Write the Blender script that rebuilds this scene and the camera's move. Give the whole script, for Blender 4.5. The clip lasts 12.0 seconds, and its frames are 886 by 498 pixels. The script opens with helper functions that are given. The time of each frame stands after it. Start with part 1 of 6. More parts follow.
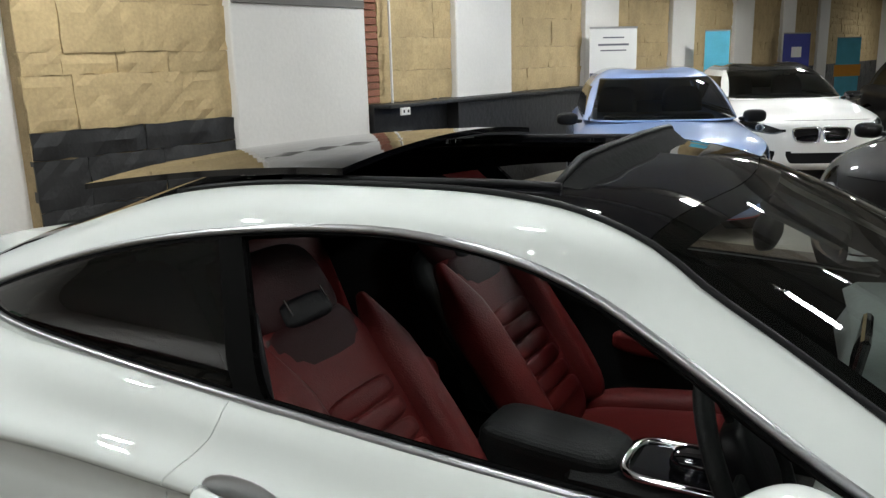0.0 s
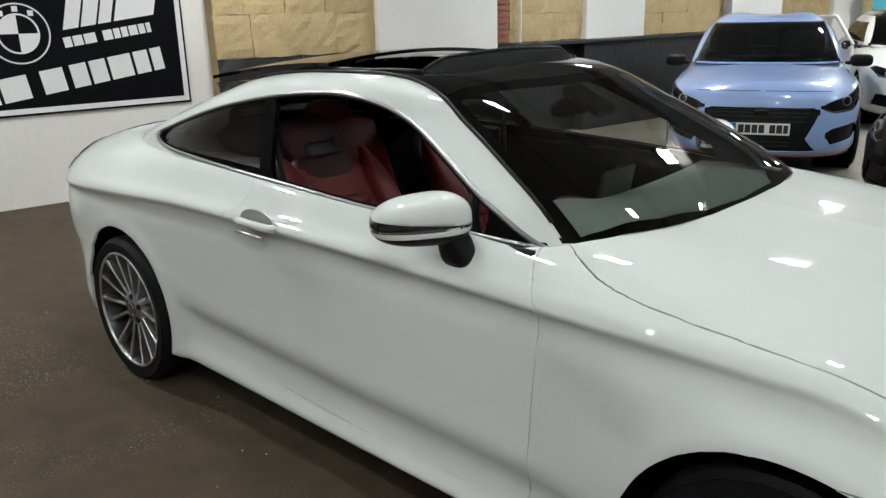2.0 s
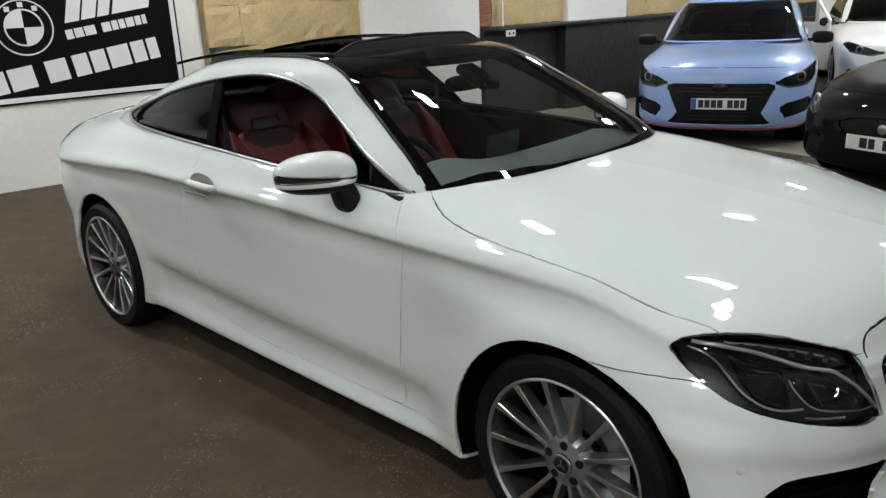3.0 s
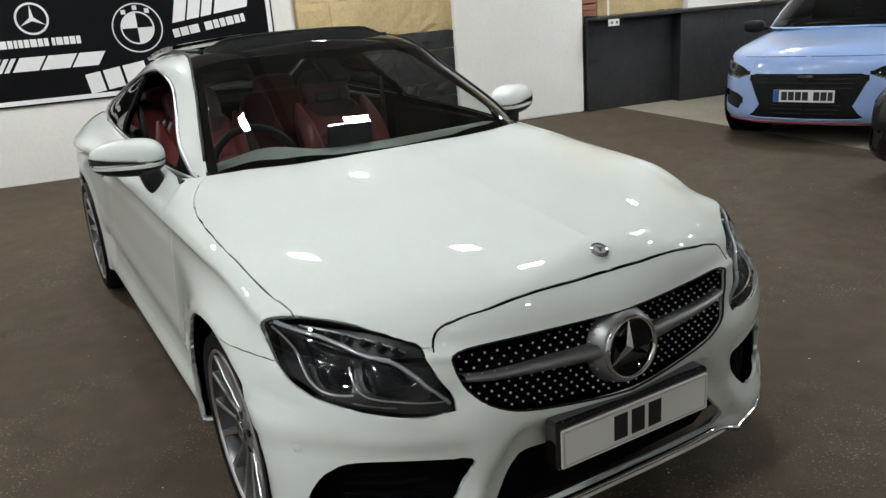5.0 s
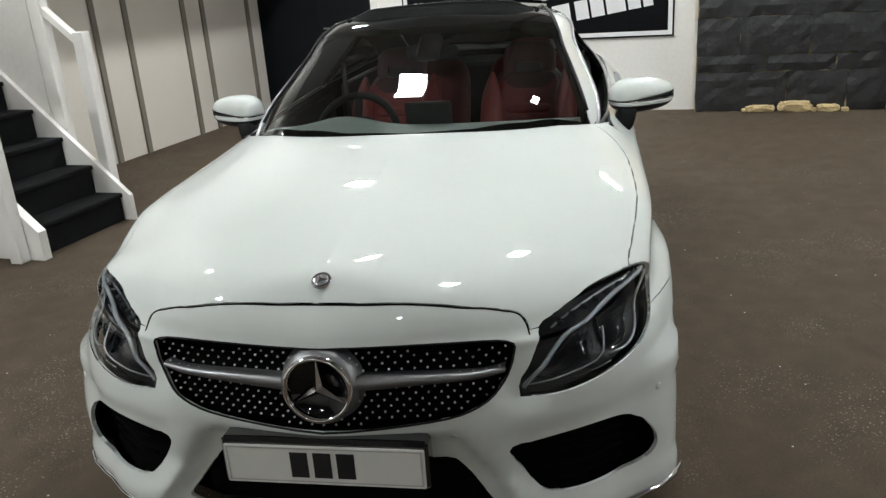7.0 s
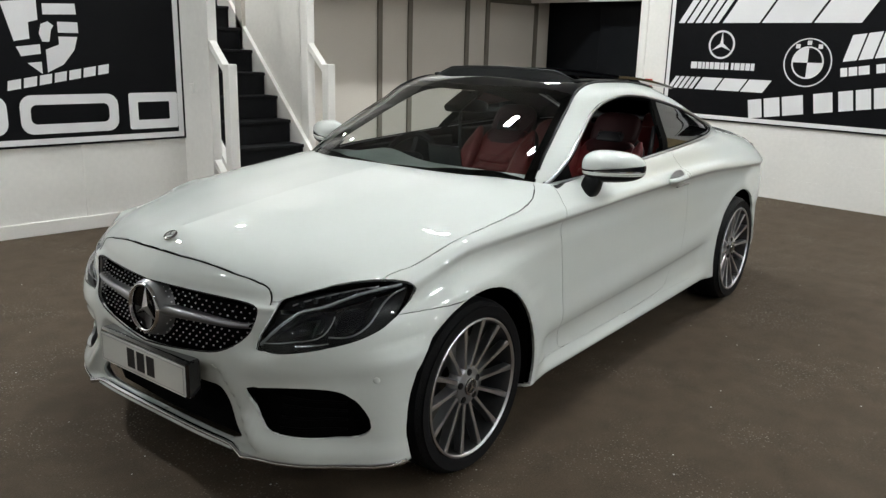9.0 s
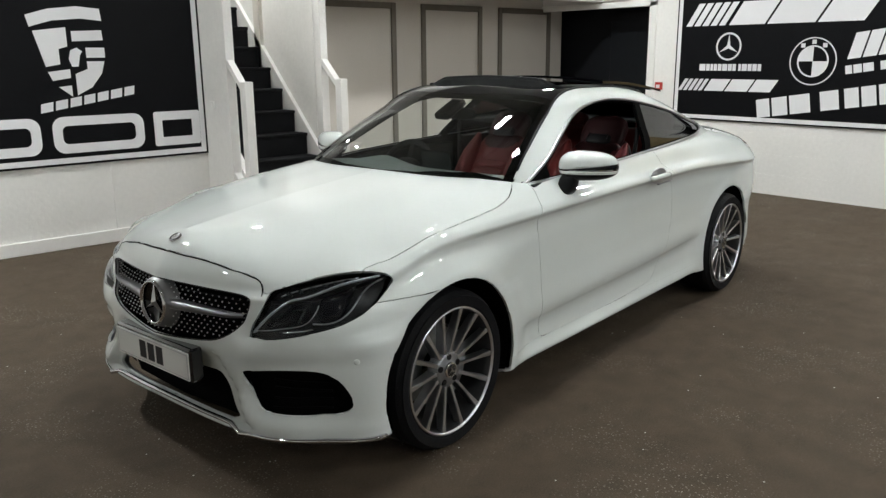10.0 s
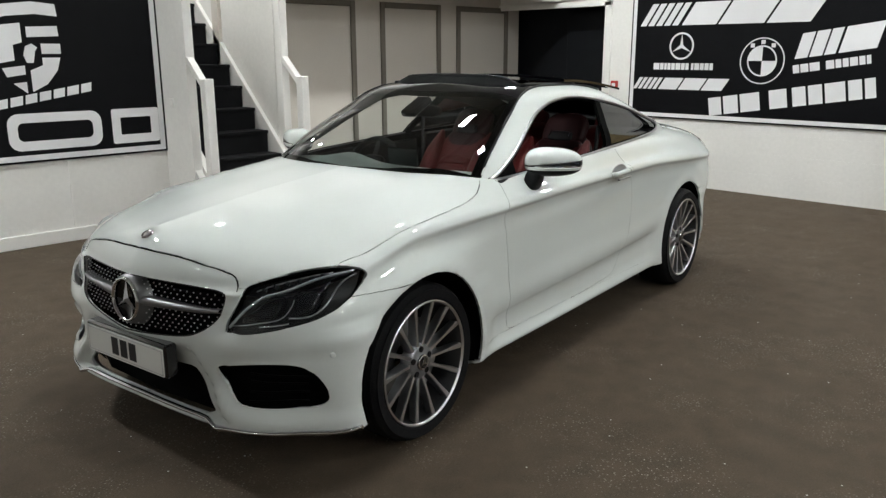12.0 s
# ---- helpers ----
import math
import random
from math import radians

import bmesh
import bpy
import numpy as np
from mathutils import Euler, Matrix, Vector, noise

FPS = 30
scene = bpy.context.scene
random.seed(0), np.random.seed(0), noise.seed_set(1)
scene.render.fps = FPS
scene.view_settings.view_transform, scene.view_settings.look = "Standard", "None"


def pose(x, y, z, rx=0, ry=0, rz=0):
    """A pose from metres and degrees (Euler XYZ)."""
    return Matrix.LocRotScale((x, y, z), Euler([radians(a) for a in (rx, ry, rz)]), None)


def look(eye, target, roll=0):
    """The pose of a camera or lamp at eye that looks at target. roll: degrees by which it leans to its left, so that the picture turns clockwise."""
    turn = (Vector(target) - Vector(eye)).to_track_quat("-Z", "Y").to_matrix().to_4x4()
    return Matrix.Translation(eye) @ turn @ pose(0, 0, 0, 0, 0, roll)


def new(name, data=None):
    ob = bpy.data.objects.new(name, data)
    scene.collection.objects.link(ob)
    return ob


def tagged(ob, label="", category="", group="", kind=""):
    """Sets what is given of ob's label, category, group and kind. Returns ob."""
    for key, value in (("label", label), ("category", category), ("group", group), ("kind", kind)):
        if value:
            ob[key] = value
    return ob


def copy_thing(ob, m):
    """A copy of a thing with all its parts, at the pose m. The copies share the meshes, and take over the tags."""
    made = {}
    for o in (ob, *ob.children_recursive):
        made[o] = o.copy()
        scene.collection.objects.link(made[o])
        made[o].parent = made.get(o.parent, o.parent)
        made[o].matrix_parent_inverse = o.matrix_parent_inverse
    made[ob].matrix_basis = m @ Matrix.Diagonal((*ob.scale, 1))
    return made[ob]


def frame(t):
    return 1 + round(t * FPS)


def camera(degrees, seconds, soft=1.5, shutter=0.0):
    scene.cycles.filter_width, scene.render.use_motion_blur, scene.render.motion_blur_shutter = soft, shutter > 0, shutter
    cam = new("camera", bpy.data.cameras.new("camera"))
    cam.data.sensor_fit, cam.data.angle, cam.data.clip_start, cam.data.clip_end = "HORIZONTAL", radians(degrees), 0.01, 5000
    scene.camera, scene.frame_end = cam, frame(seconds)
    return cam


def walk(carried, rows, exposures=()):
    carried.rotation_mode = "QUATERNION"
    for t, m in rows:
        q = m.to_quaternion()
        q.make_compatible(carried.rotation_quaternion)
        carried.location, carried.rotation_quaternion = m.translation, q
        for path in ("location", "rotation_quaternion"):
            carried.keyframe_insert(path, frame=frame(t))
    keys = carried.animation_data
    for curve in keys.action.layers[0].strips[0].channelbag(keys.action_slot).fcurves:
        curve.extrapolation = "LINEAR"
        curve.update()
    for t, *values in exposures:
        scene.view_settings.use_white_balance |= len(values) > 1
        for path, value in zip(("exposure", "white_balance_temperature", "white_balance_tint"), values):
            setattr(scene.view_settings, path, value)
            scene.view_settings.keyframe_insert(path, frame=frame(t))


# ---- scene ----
cam = camera(58.7, 12.0, soft=1.4)
PATH = [
    (0, (0.759, -1.636, 1.615), (-0.440, -0.104, 1.149), -1.6),
    (0.5, (1.079, -1.736, 1.621), (-0.318, -0.392, 1.13), -0.8),
    (1, (1.466, -1.873, 1.609), (0.006, -0.606, 1.097), -0.7),
    (1.5, (1.835, -1.993, 1.615), (0.35, -0.771, 1.064), -0.8),
    (2, (2.199, -2.03, 1.589), (0.696, -0.846, 1.007), -1.3),
    (2.5, (2.585, -2.07, 1.576), (1.07, -0.914, 0.971), -1.9),
    (3, (2.889, -2.022, 1.609), (1.361, -0.889, 0.992), -2.5),
    (3.5, (3.221, -1.828, 1.606), (1.665, -0.742, 0.975), -2.7),
    (3.7, (3.288, -1.709, 1.605), (1.72, -0.642, 0.969), -2.8),
    (5.3, (3.782, -0.494, 1.539), (1.979, 0.04, 0.856), -4.1),
    (5.5, (3.769, -0.299, 1.589), (1.974, 0.149, 0.829), -3.5),
    (6, (3.798, 0.194, 1.586), (1.952, 0.34, 0.832), -3.2),
    (6.5, (3.743, 0.671, 1.587), (1.888, 0.453, 0.87), -2.6),
    (7, (3.675, 1.186, 1.575), (1.888, 0.573, 0.917), -4.0),
    (7.2, (3.631, 1.388, 1.557), (1.886, 0.625, 0.949), -3.5),
    (8.8, (3.25, 2.735, 1.547), (1.869, 1.383, 1.032), 2.1),
    (9, (3.241, 2.899, 1.552), (1.891, 1.512, 1.051), 1.5),
    (9.5, (3.191, 3.184, 1.554), (1.914, 1.725, 1.064), 0.1),
    (10, (3.264, 3.251, 1.563), (1.977, 1.797, 1.086), -0.5),
    (10.5, (3.351, 3.232, 1.569), (2.025, 1.81, 1.098), -0.7),
    (11, (3.366, 3.27, 1.569), (2.021, 1.866, 1.097), -0.5),
    (11.5, (3.36, 3.269, 1.563), (1.999, 1.883, 1.088), -0.3),
    (12, (3.355, 3.258, 1.566), (1.987, 1.881, 1.083), -0.2),
]
walk(cam, [(t, look(eye, target, roll)) for t, eye, target, roll in PATH],
     exposures=((0.0, -0.16), (2.0, -0.14), (3.5, -0.14), (5.5, 0.12), (7.0, 0.12), (9.0, 0.09), (12.0, 0.07)))

# ---- world and large lights ----
world = bpy.data.worlds.new("world")
scene.world = world
world.use_nodes = True
world.node_tree.nodes["Background"].inputs["Color"].default_value = (0.9, 0.95, 1.0, 1)
world.node_tree.nodes["Background"].inputs["Strength"].default_value = 0.006
scene.view_settings.exposure = 0.0
LAMP_POWER = 680.0


# ---- materials ----
def material(name, color, rough=0.5, metal=0.0, vary=0.08, scale=6.0, grain=60.0, bump=0.0, bump_scale=80.0, coat=0.0,
             coat_rough=0.03, spec=0.5, random_tone=0.0):
    m = bpy.data.materials.new(name)
    m.use_nodes = True
    nt = m.node_tree
    b = nt.nodes["Principled BSDF"]
    b.inputs["Roughness"].default_value = rough
    b.inputs["Metallic"].default_value = metal
    b.inputs["Coat Weight"].default_value = coat
    b.inputs["Coat Roughness"].default_value = coat_rough
    b.inputs["Specular IOR Level"].default_value = spec
    co = nt.nodes.new("ShaderNodeTexCoord")
    n1 = nt.nodes.new("ShaderNodeTexNoise")
    n1.inputs["Scale"].default_value = scale
    n1.inputs["Detail"].default_value = 4
    n2 = nt.nodes.new("ShaderNodeTexNoise")
    n2.inputs["Scale"].default_value = grain
    n2.inputs["Detail"].default_value = 3
    for n in (n1, n2):
        nt.links.new(co.outputs["Object"], n.inputs["Vector"])
    mix = nt.nodes.new("ShaderNodeMath")
    mix.operation = "ADD"
    nt.links.new(n1.outputs["Fac"], mix.inputs[0])
    nt.links.new(n2.outputs["Fac"], mix.inputs[1])
    last = mix.outputs[0]
    if random_tone:
        info = nt.nodes.new("ShaderNodeObjectInfo")
        mul = nt.nodes.new("ShaderNodeMath")
        mul.operation = "MULTIPLY_ADD"
        mul.inputs[1].default_value = random_tone
        nt.links.new(info.outputs["Random"], mul.inputs[0])
        nt.links.new(last, mul.inputs[2])
        last = mul.outputs[0]
    ramp = nt.nodes.new("ShaderNodeMapRange")
    ramp.inputs["From Min"].default_value = 0.6
    ramp.inputs["From Max"].default_value = 1.4 + random_tone
    ramp.inputs["To Min"].default_value = 1 - vary
    ramp.inputs["To Max"].default_value = 1 + vary
    nt.links.new(last, ramp.inputs["Value"])
    col = nt.nodes.new("ShaderNodeVectorMath")
    col.operation = "SCALE"
    col.inputs[0].default_value = color
    nt.links.new(ramp.outputs["Result"], col.inputs["Scale"])
    nt.links.new(col.outputs["Vector"], b.inputs["Base Color"])
    if bump:
        n3 = nt.nodes.new("ShaderNodeTexNoise")
        n3.inputs["Scale"].default_value = bump_scale
        n3.inputs["Detail"].default_value = 5
        nt.links.new(co.outputs["Object"], n3.inputs["Vector"])
        bp = nt.nodes.new("ShaderNodeBump")
        bp.inputs["Strength"].default_value = bump
        bp.inputs["Distance"].default_value = 0.01
        nt.links.new(n3.outputs["Fac"], bp.inputs["Height"])
        nt.links.new(bp.outputs["Normal"], b.inputs["Normal"])
    return m


def glow(name, color, strength):
    m = bpy.data.materials.new(name)
    m.use_nodes = True
    nt = m.node_tree
    nt.nodes.remove(nt.nodes["Principled BSDF"])
    e = nt.nodes.new("ShaderNodeEmission")
    e.inputs["Color"].default_value = (*color, 1)
    e.inputs["Strength"].default_value = strength
    nt.links.new(e.outputs[0], nt.nodes["Material Output"].inputs["Surface"])
    return m


def glass(name, tint, gloss=1.0, ior=1.5):
    m = bpy.data.materials.new(name)
    m.use_nodes = True
    nt = m.node_tree
    nt.nodes.remove(nt.nodes["Principled BSDF"])
    clear = nt.nodes.new("ShaderNodeBsdfTransparent")
    clear.inputs["Color"].default_value = (*tint, 1)
    shine = nt.nodes.new("ShaderNodeBsdfGlossy")
    shine.inputs["Roughness"].default_value = 0.02
    shine.inputs["Color"].default_value = (gloss, gloss, gloss, 1)
    fr = nt.nodes.new("ShaderNodeFresnel")
    fr.inputs["IOR"].default_value = ior
    mx = nt.nodes.new("ShaderNodeMixShader")
    nt.links.new(fr.outputs[0], mx.inputs[0])
    nt.links.new(clear.outputs[0], mx.inputs[1])
    nt.links.new(shine.outputs[0], mx.inputs[2])
    nt.links.new(mx.outputs[0], nt.nodes["Material Output"].inputs["Surface"])
    return m


def floor_material():
    m = material("dark_carpet", (0.078, 0.057, 0.039), 0.75, vary=0.30, scale=7.0, grain=120, bump=0.5, bump_scale=400, spec=0.2)
    nt = m.node_tree
    b = nt.nodes["Principled BSDF"]
    co = next(n for n in nt.nodes if n.type == "TEX_COORD")
    vo = nt.nodes.new("ShaderNodeTexVoronoi")
    vo.inputs["Scale"].default_value = 11.0
    nt.links.new(co.outputs["Object"], vo.inputs["Vector"])
    dot = nt.nodes.new("ShaderNodeMath")
    dot.operation = "LESS_THAN"
    dot.inputs[1].default_value = 0.045
    nt.links.new(vo.outputs["Distance"], dot.inputs[0])
    pick = nt.nodes.new("ShaderNodeSeparateColor")
    nt.links.new(vo.outputs["Color"], pick.inputs[0])
    few = nt.nodes.new("ShaderNodeMath")
    few.operation = "GREATER_THAN"
    few.inputs[1].default_value = 0.55
    nt.links.new(pick.outputs[0], few.inputs[0])
    both = nt.nodes.new("ShaderNodeMath")
    both.operation = "MULTIPLY"
    nt.links.new(dot.outputs[0], both.inputs[0])
    nt.links.new(few.outputs[0], both.inputs[1])
    mx = nt.nodes.new("ShaderNodeMix")
    mx.data_type = "RGBA"
    old = b.inputs["Base Color"].links[0].from_socket
    nt.links.new(both.outputs[0], mx.inputs[0])
    nt.links.new(old, mx.inputs[6])
    mx.inputs[7].default_value = (0.6, 0.6, 0.55, 1)
    # pale grit, gathered in patches
    v2 = nt.nodes.new("ShaderNodeTexVoronoi")
    v2.inputs["Scale"].default_value = 75.0
    nt.links.new(co.outputs["Object"], v2.inputs["Vector"])
    d2 = nt.nodes.new("ShaderNodeMath")
    d2.operation = "LESS_THAN"
    d2.inputs[1].default_value = 0.26
    nt.links.new(v2.outputs["Distance"], d2.inputs[0])
    n4 = nt.nodes.new("ShaderNodeTexNoise")
    n4.inputs["Scale"].default_value = 1.7
    n4.inputs["Detail"].default_value = 6
    nt.links.new(co.outputs["Object"], n4.inputs["Vector"])
    gate = nt.nodes.new("ShaderNodeMapRange")
    gate.inputs["From Min"].default_value = 0.46
    gate.inputs["From Max"].default_value = 0.68
    nt.links.new(n4.outputs["Fac"], gate.inputs["Value"])
    pick2 = nt.nodes.new("ShaderNodeSeparateColor")
    nt.links.new(v2.outputs["Color"], pick2.inputs[0])
    amt = nt.nodes.new("ShaderNodeMath")
    amt.operation = "MULTIPLY"
    nt.links.new(d2.outputs[0], amt.inputs[0])
    nt.links.new(pick2.outputs[0], amt.inputs[1])
    amt2 = nt.nodes.new("ShaderNodeMath")
    amt2.operation = "MULTIPLY"
    nt.links.new(amt.outputs[0], amt2.inputs[0])
    nt.links.new(gate.outputs["Result"], amt2.inputs[1])
    mx2 = nt.nodes.new("ShaderNodeMix")
    mx2.data_type = "RGBA"
    nt.links.new(amt2.outputs[0], mx2.inputs[0])
    nt.links.new(mx.outputs[2], mx2.inputs[6])
    mx2.inputs[7].default_value = (0.36, 0.33, 0.27, 1)
    nt.links.new(mx2.outputs[2], b.inputs["Base Color"])
    return m


M_CARPET = floor_material()
M_PAINT = material("white_car_paint", (0.65, 0.68, 0.66), 0.6, vary=0.012, coat=1.0, coat_rough=0.02, spec=0.1)
M_BLACKGLOSS = material("gloss_black", (0.006, 0.006, 0.007), 0.08, vary=0.1, coat=1.0)
M_ROOFGLASS = material("black_roof_glass", (0.004, 0.004, 0.005), 0.04, vary=0.1, spec=0.5)
M_BLACK = material("matt_black_plastic", (0.006, 0.006, 0.007), 0.45, vary=0.15, bump=0.1, spec=0.2)
M_LINER = material("black_liner", (0.003, 0.003, 0.003), 0.9, spec=0.04)
M_RUBBER = material("tyre_rubber", (0.007, 0.007, 0.008), 0.65, vary=0.2, bump=0.25, bump_scale=200, spec=0.15)
M_ALLOY = material("grey_alloy", (0.12, 0.12, 0.125), 0.35, metal=0.6, vary=0.05)
M_STRIP = material("bright_trim", (0.38, 0.38, 0.39), 0.32, metal=0.9, vary=0.03)
M_BARREL = material("grey_wheel_barrel", (0.075, 0.075, 0.078), 0.34, metal=0.8, vary=0.1)
# red leather with the shade under the roof put into its colour
M_SHADERED = material("shaded_red_leather", (0.020, 0.004, 0.0045), 0.55, vary=0.15, bump=0.2, bump_scale=250, spec=0.2)
M_LAMPBLACK = material("lamp_housing_black", (0.007, 0.007, 0.008), 0.4, vary=0.2, spec=0.3)
M_HUB = material("hub_grey", (0.24, 0.24, 0.25), 0.35, metal=0.7, vary=0.05)
M_DEFLECT = material("dark_deflector_mesh", (0.010, 0.0105, 0.0105), 0.85, vary=0.2, bump=0.2, spec=0.08)
M_PIN = material("bright_grille_pin", (0.75, 0.75, 0.76), 0.35, metal=0.6, vary=0.02)
M_LOUVRE = material("grey_satin_louvre", (0.20, 0.20, 0.205), 0.38, metal=0.7, vary=0.05)
M_ALLOYCUT = material("machined_alloy", (0.62, 0.62, 0.64), 0.32, metal=1.0, vary=0.05)
M_CHROME = material("chrome", (0.72, 0.72, 0.74), 0.10, metal=1.0, vary=0.02)
M_SATIN = material("satin_silver", (0.45, 0.45, 0.46), 0.32, metal=0.85, vary=0.04)
M_RED = material("red_leather", (0.095, 0.011, 0.010), 0.5, vary=0.12, scale=9, bump=0.25, bump_scale=220, spec=0.25)
M_DARKTRIM = material("dark_trim_leather", (0.010, 0.011, 0.011), 0.5, vary=0.15, bump=0.2, bump_scale=250, spec=0.15)
M_DASH = material("dashboard_grey", (0.31, 0.345, 0.33), 0.55, vary=0.1, bump=0.2, bump_scale=250)
M_WINDSCREEN = glass("windscreen_glass", (0.76, 0.80, 0.78), 0.95, 1.58)
M_GREYGLASS = glass("grey_car_glass", (0.40, 0.41, 0.40), 0.85, 1.5)
M_TINT = glass("tinted_glass", (0.05, 0.054, 0.054), 0.75, 1.45)
M_LENS = glass("lamp_lens", (0.80, 0.82, 0.83), 0.9, 1.40)
M_SMOKE = material("smoked_lens", (0.008, 0.008, 0.010), 0.10, vary=0.05, coat=0.25, spec=0.25)
M_LAMPCELL = material("lamp_cell_grey", (0.07, 0.075, 0.08), 0.12, metal=0.7, vary=0.1)
M_GUIDE = material("light_guide_silver", (0.38, 0.39, 0.41), 0.25, metal=0.35)
M_DISC = material("brake_disc", (0.25, 0.25, 0.25), 0.35, metal=0.9)
M_PLATE = material("white_plate", (0.72, 0.72, 0.69), 0.4, vary=0.02)
M_INK = material("black_lettering", (0.01, 0.01, 0.012), 0.5)
M_TAIL = material("red_tail_lamp", (0.25, 0.01, 0.01), 0.1, coat=1.0)

M_WHITEWALL = material("white_painted_block", (0.76, 0.74, 0.71), 0.6, vary=0.05, scale=2.0, grain=25, bump=0.25, bump_scale=30)
M_WHITEWOOD = material("white_gloss_wood", (0.78, 0.76, 0.73), 0.4, vary=0.04, scale=3)
M_STONE = material("buff_sandstone", (0.47, 0.355, 0.19), 0.9, vary=0.24, scale=3.2, grain=38, bump=1.0, bump_scale=11, random_tone=0.22)
M_MORTAR = material("sandy_mortar", (0.36, 0.27, 0.15), 0.95, vary=0.25, scale=8, bump=0.9, bump_scale=40)
M_DARKSTONE = material("black_painted_stone", (0.017, 0.017, 0.018), 0.5, vary=0.4, scale=6, bump=1.0, bump_scale=13)
M_BRICK = material("red_brick", (0.26, 0.105, 0.065), 0.9, vary=0.25, bump=0.6, bump_scale=40, random_tone=0.4)
M_GREYPANEL = material("taupe_wall_panel", (0.60, 0.555, 0.50), 0.4, vary=0.05, scale=1.5)
M_GREYTRIM = material("dark_taupe_moulding", (0.16, 0.14, 0.115), 0.6, vary=0.08)
M_SIGNBLACK = material("black_sign_board", (0.005, 0.005, 0.006), 0.4, vary=0.15, spec=0.08)
M_SIGNWHITE = material("white_sign_vinyl", (0.74, 0.73, 0.74), 0.45, vary=0.02)
M_STAIRCARPET = material("black_stair_carpet", (0.011, 0.011, 0.012), 0.9, vary=0.3, grain=200, bump=0.6, bump_scale=300, spec=0.1)
M_BLACKDOOR = material("black_door_paint", (0.008, 0.009, 0.011), 0.55, vary=0.2, spec=0.15)
M_CEIL = material("grey_ceiling", (0.36, 0.355, 0.345), 0.8, vary=0.1)
M_STEEL = material("painted_steel_beam", (0.16, 0.15, 0.14), 0.6, vary=0.1)
M_LAMP = glow("fill_panel_light", (0.957, 1.0, 0.99), LAMP_POWER)
M_LAMP_DIM = glow("dimmed_led_panel_light", (0.957, 1.0, 0.99), LAMP_POWER * 0.27)


# ---- shared tools ----
def link(name, bm, mat, parent=None, label="", smooth=False):
    me = bpy.data.meshes.new(name)
    bm.to_mesh(me)
    bm.free()
    if mat:
        me.materials.append(mat)
    if smooth:
        me.polygons.foreach_set("use_smooth", [True] * len(me.polygons))
    ob = new(name, me)
    if parent:
        ob.parent = parent
    if label:
        tagged(ob, label)
    return ob


def part(name, bm, mat, parent, label="", smooth=False):
    return link(name, bm, mat, parent, label, smooth)


def thing(name, label, category, m=None, group="", kind=""):
    ob = new(name)
    ob.empty_display_size = 0.1
    if m:
        ob.matrix_basis = m
    return tagged(ob, label, category, group, kind)


def add_box(bm, lo, hi, bevel=0.0, m=None, seg=1):
    """A box from corner to corner added to bm."""
    r = bmesh.ops.create_cube(bm, size=1.0)
    vs = r["verts"]
    for v in vs:
        v.co = Vector([lo[i] + (v.co[i] + 0.5) * (hi[i] - lo[i]) for i in range(3)])
    if bevel:
        es = {e for v in vs for e in v.link_edges}
        out = bmesh.ops.bevel(bm, geom=list(es), offset=bevel, segments=seg, affect="EDGES", profile=0.7)
        vs = list({v for f in out["faces"] for v in f.verts} | {v for v in vs if v.is_valid})
    if m is not None:
        bmesh.ops.transform(bm, matrix=m, verts=vs)
    return vs


def box(lo, hi, bevel=0.0, m=None, seg=1):
    bm = bmesh.new()
    add_box(bm, lo, hi, bevel, m, seg)
    return bm


def tube(points, radius, sides=8, closed=False, flat=1.0):
    """A bmesh tube along points."""
    bm = bmesh.new()
    pts = [Vector(p) for p in points]
    n = len(pts)
    rings = []
    for i, p in enumerate(pts):
        a = pts[(i - 1) % n] if closed or i else p
        b = pts[(i + 1) % n] if closed or i < n - 1 else p
        d = (b - a).normalized()
        up = Vector((0, 0, 1)) if abs(d.z) < 0.9 else Vector((1, 0, 0))
        s = d.cross(up).normalized()
        u = s.cross(d).normalized()
        rings.append([bm.verts.new(p + radius * (math.cos(k * math.tau / sides) * s + flat * math.sin(k * math.tau / sides) * u))
                      for k in range(sides)])
    for i in range(n if closed else n - 1):
        r0, r1 = rings[i], rings[(i + 1) % n]
        for k in range(sides):
            bm.faces.new((r0[k], r0[(k + 1) % sides], r1[(k + 1) % sides], r1[k]))
    if not closed:
        bm.faces.new(rings[0][::-1])
        bm.faces.new(rings[-1])
    bmesh.ops.recalc_face_normals(bm, faces=bm.faces[:])
    return bm


def lathe(profile, sides=48, axis="y"):
    """Spin (radius, offset) points about an axis."""
    bm = bmesh.new()
    rings = []
    for k in range(sides):
        a = k * math.tau / sides
        c, s = math.cos(a), math.sin(a)
        rings.append([bm.verts.new((r * c, o, r * s) if axis == "y" else (r * c, r * s, o) if axis == "z" else (o, r * c, r * s))
                      for r, o in profile])
    for k in range(sides):
        a, b = rings[k], rings[(k + 1) % sides]
        for i in range(len(profile) - 1):
            bm.faces.new((a[i], a[i + 1], b[i + 1], b[i]))
    bmesh.ops.remove_doubles(bm, verts=bm.verts[:], dist=1e-5)
    bmesh.ops.recalc_face_normals(bm, faces=bm.faces[:])
    return bm


def prism(poly, depth, m=None):
    """A flat polygon (u, v) pushed out by depth along its third axis; m sets it in place."""
    bm = bmesh.new()
    lo = [bm.verts.new((u, v, 0)) for u, v in poly]
    hi = [bm.verts.new((u, v, depth)) for u, v in poly]
    bm.faces.new(lo[::-1])
    bm.faces.new(hi)
    n = len(poly)
    for i in range(n):
        bm.faces.new((lo[i], lo[(i + 1) % n], hi[(i + 1) % n], hi[i]))
    bmesh.ops.recalc_face_normals(bm, faces=bm.faces[:])
    if m is not None:
        bmesh.ops.transform(bm, matrix=m, verts=bm.verts[:])
    return bm


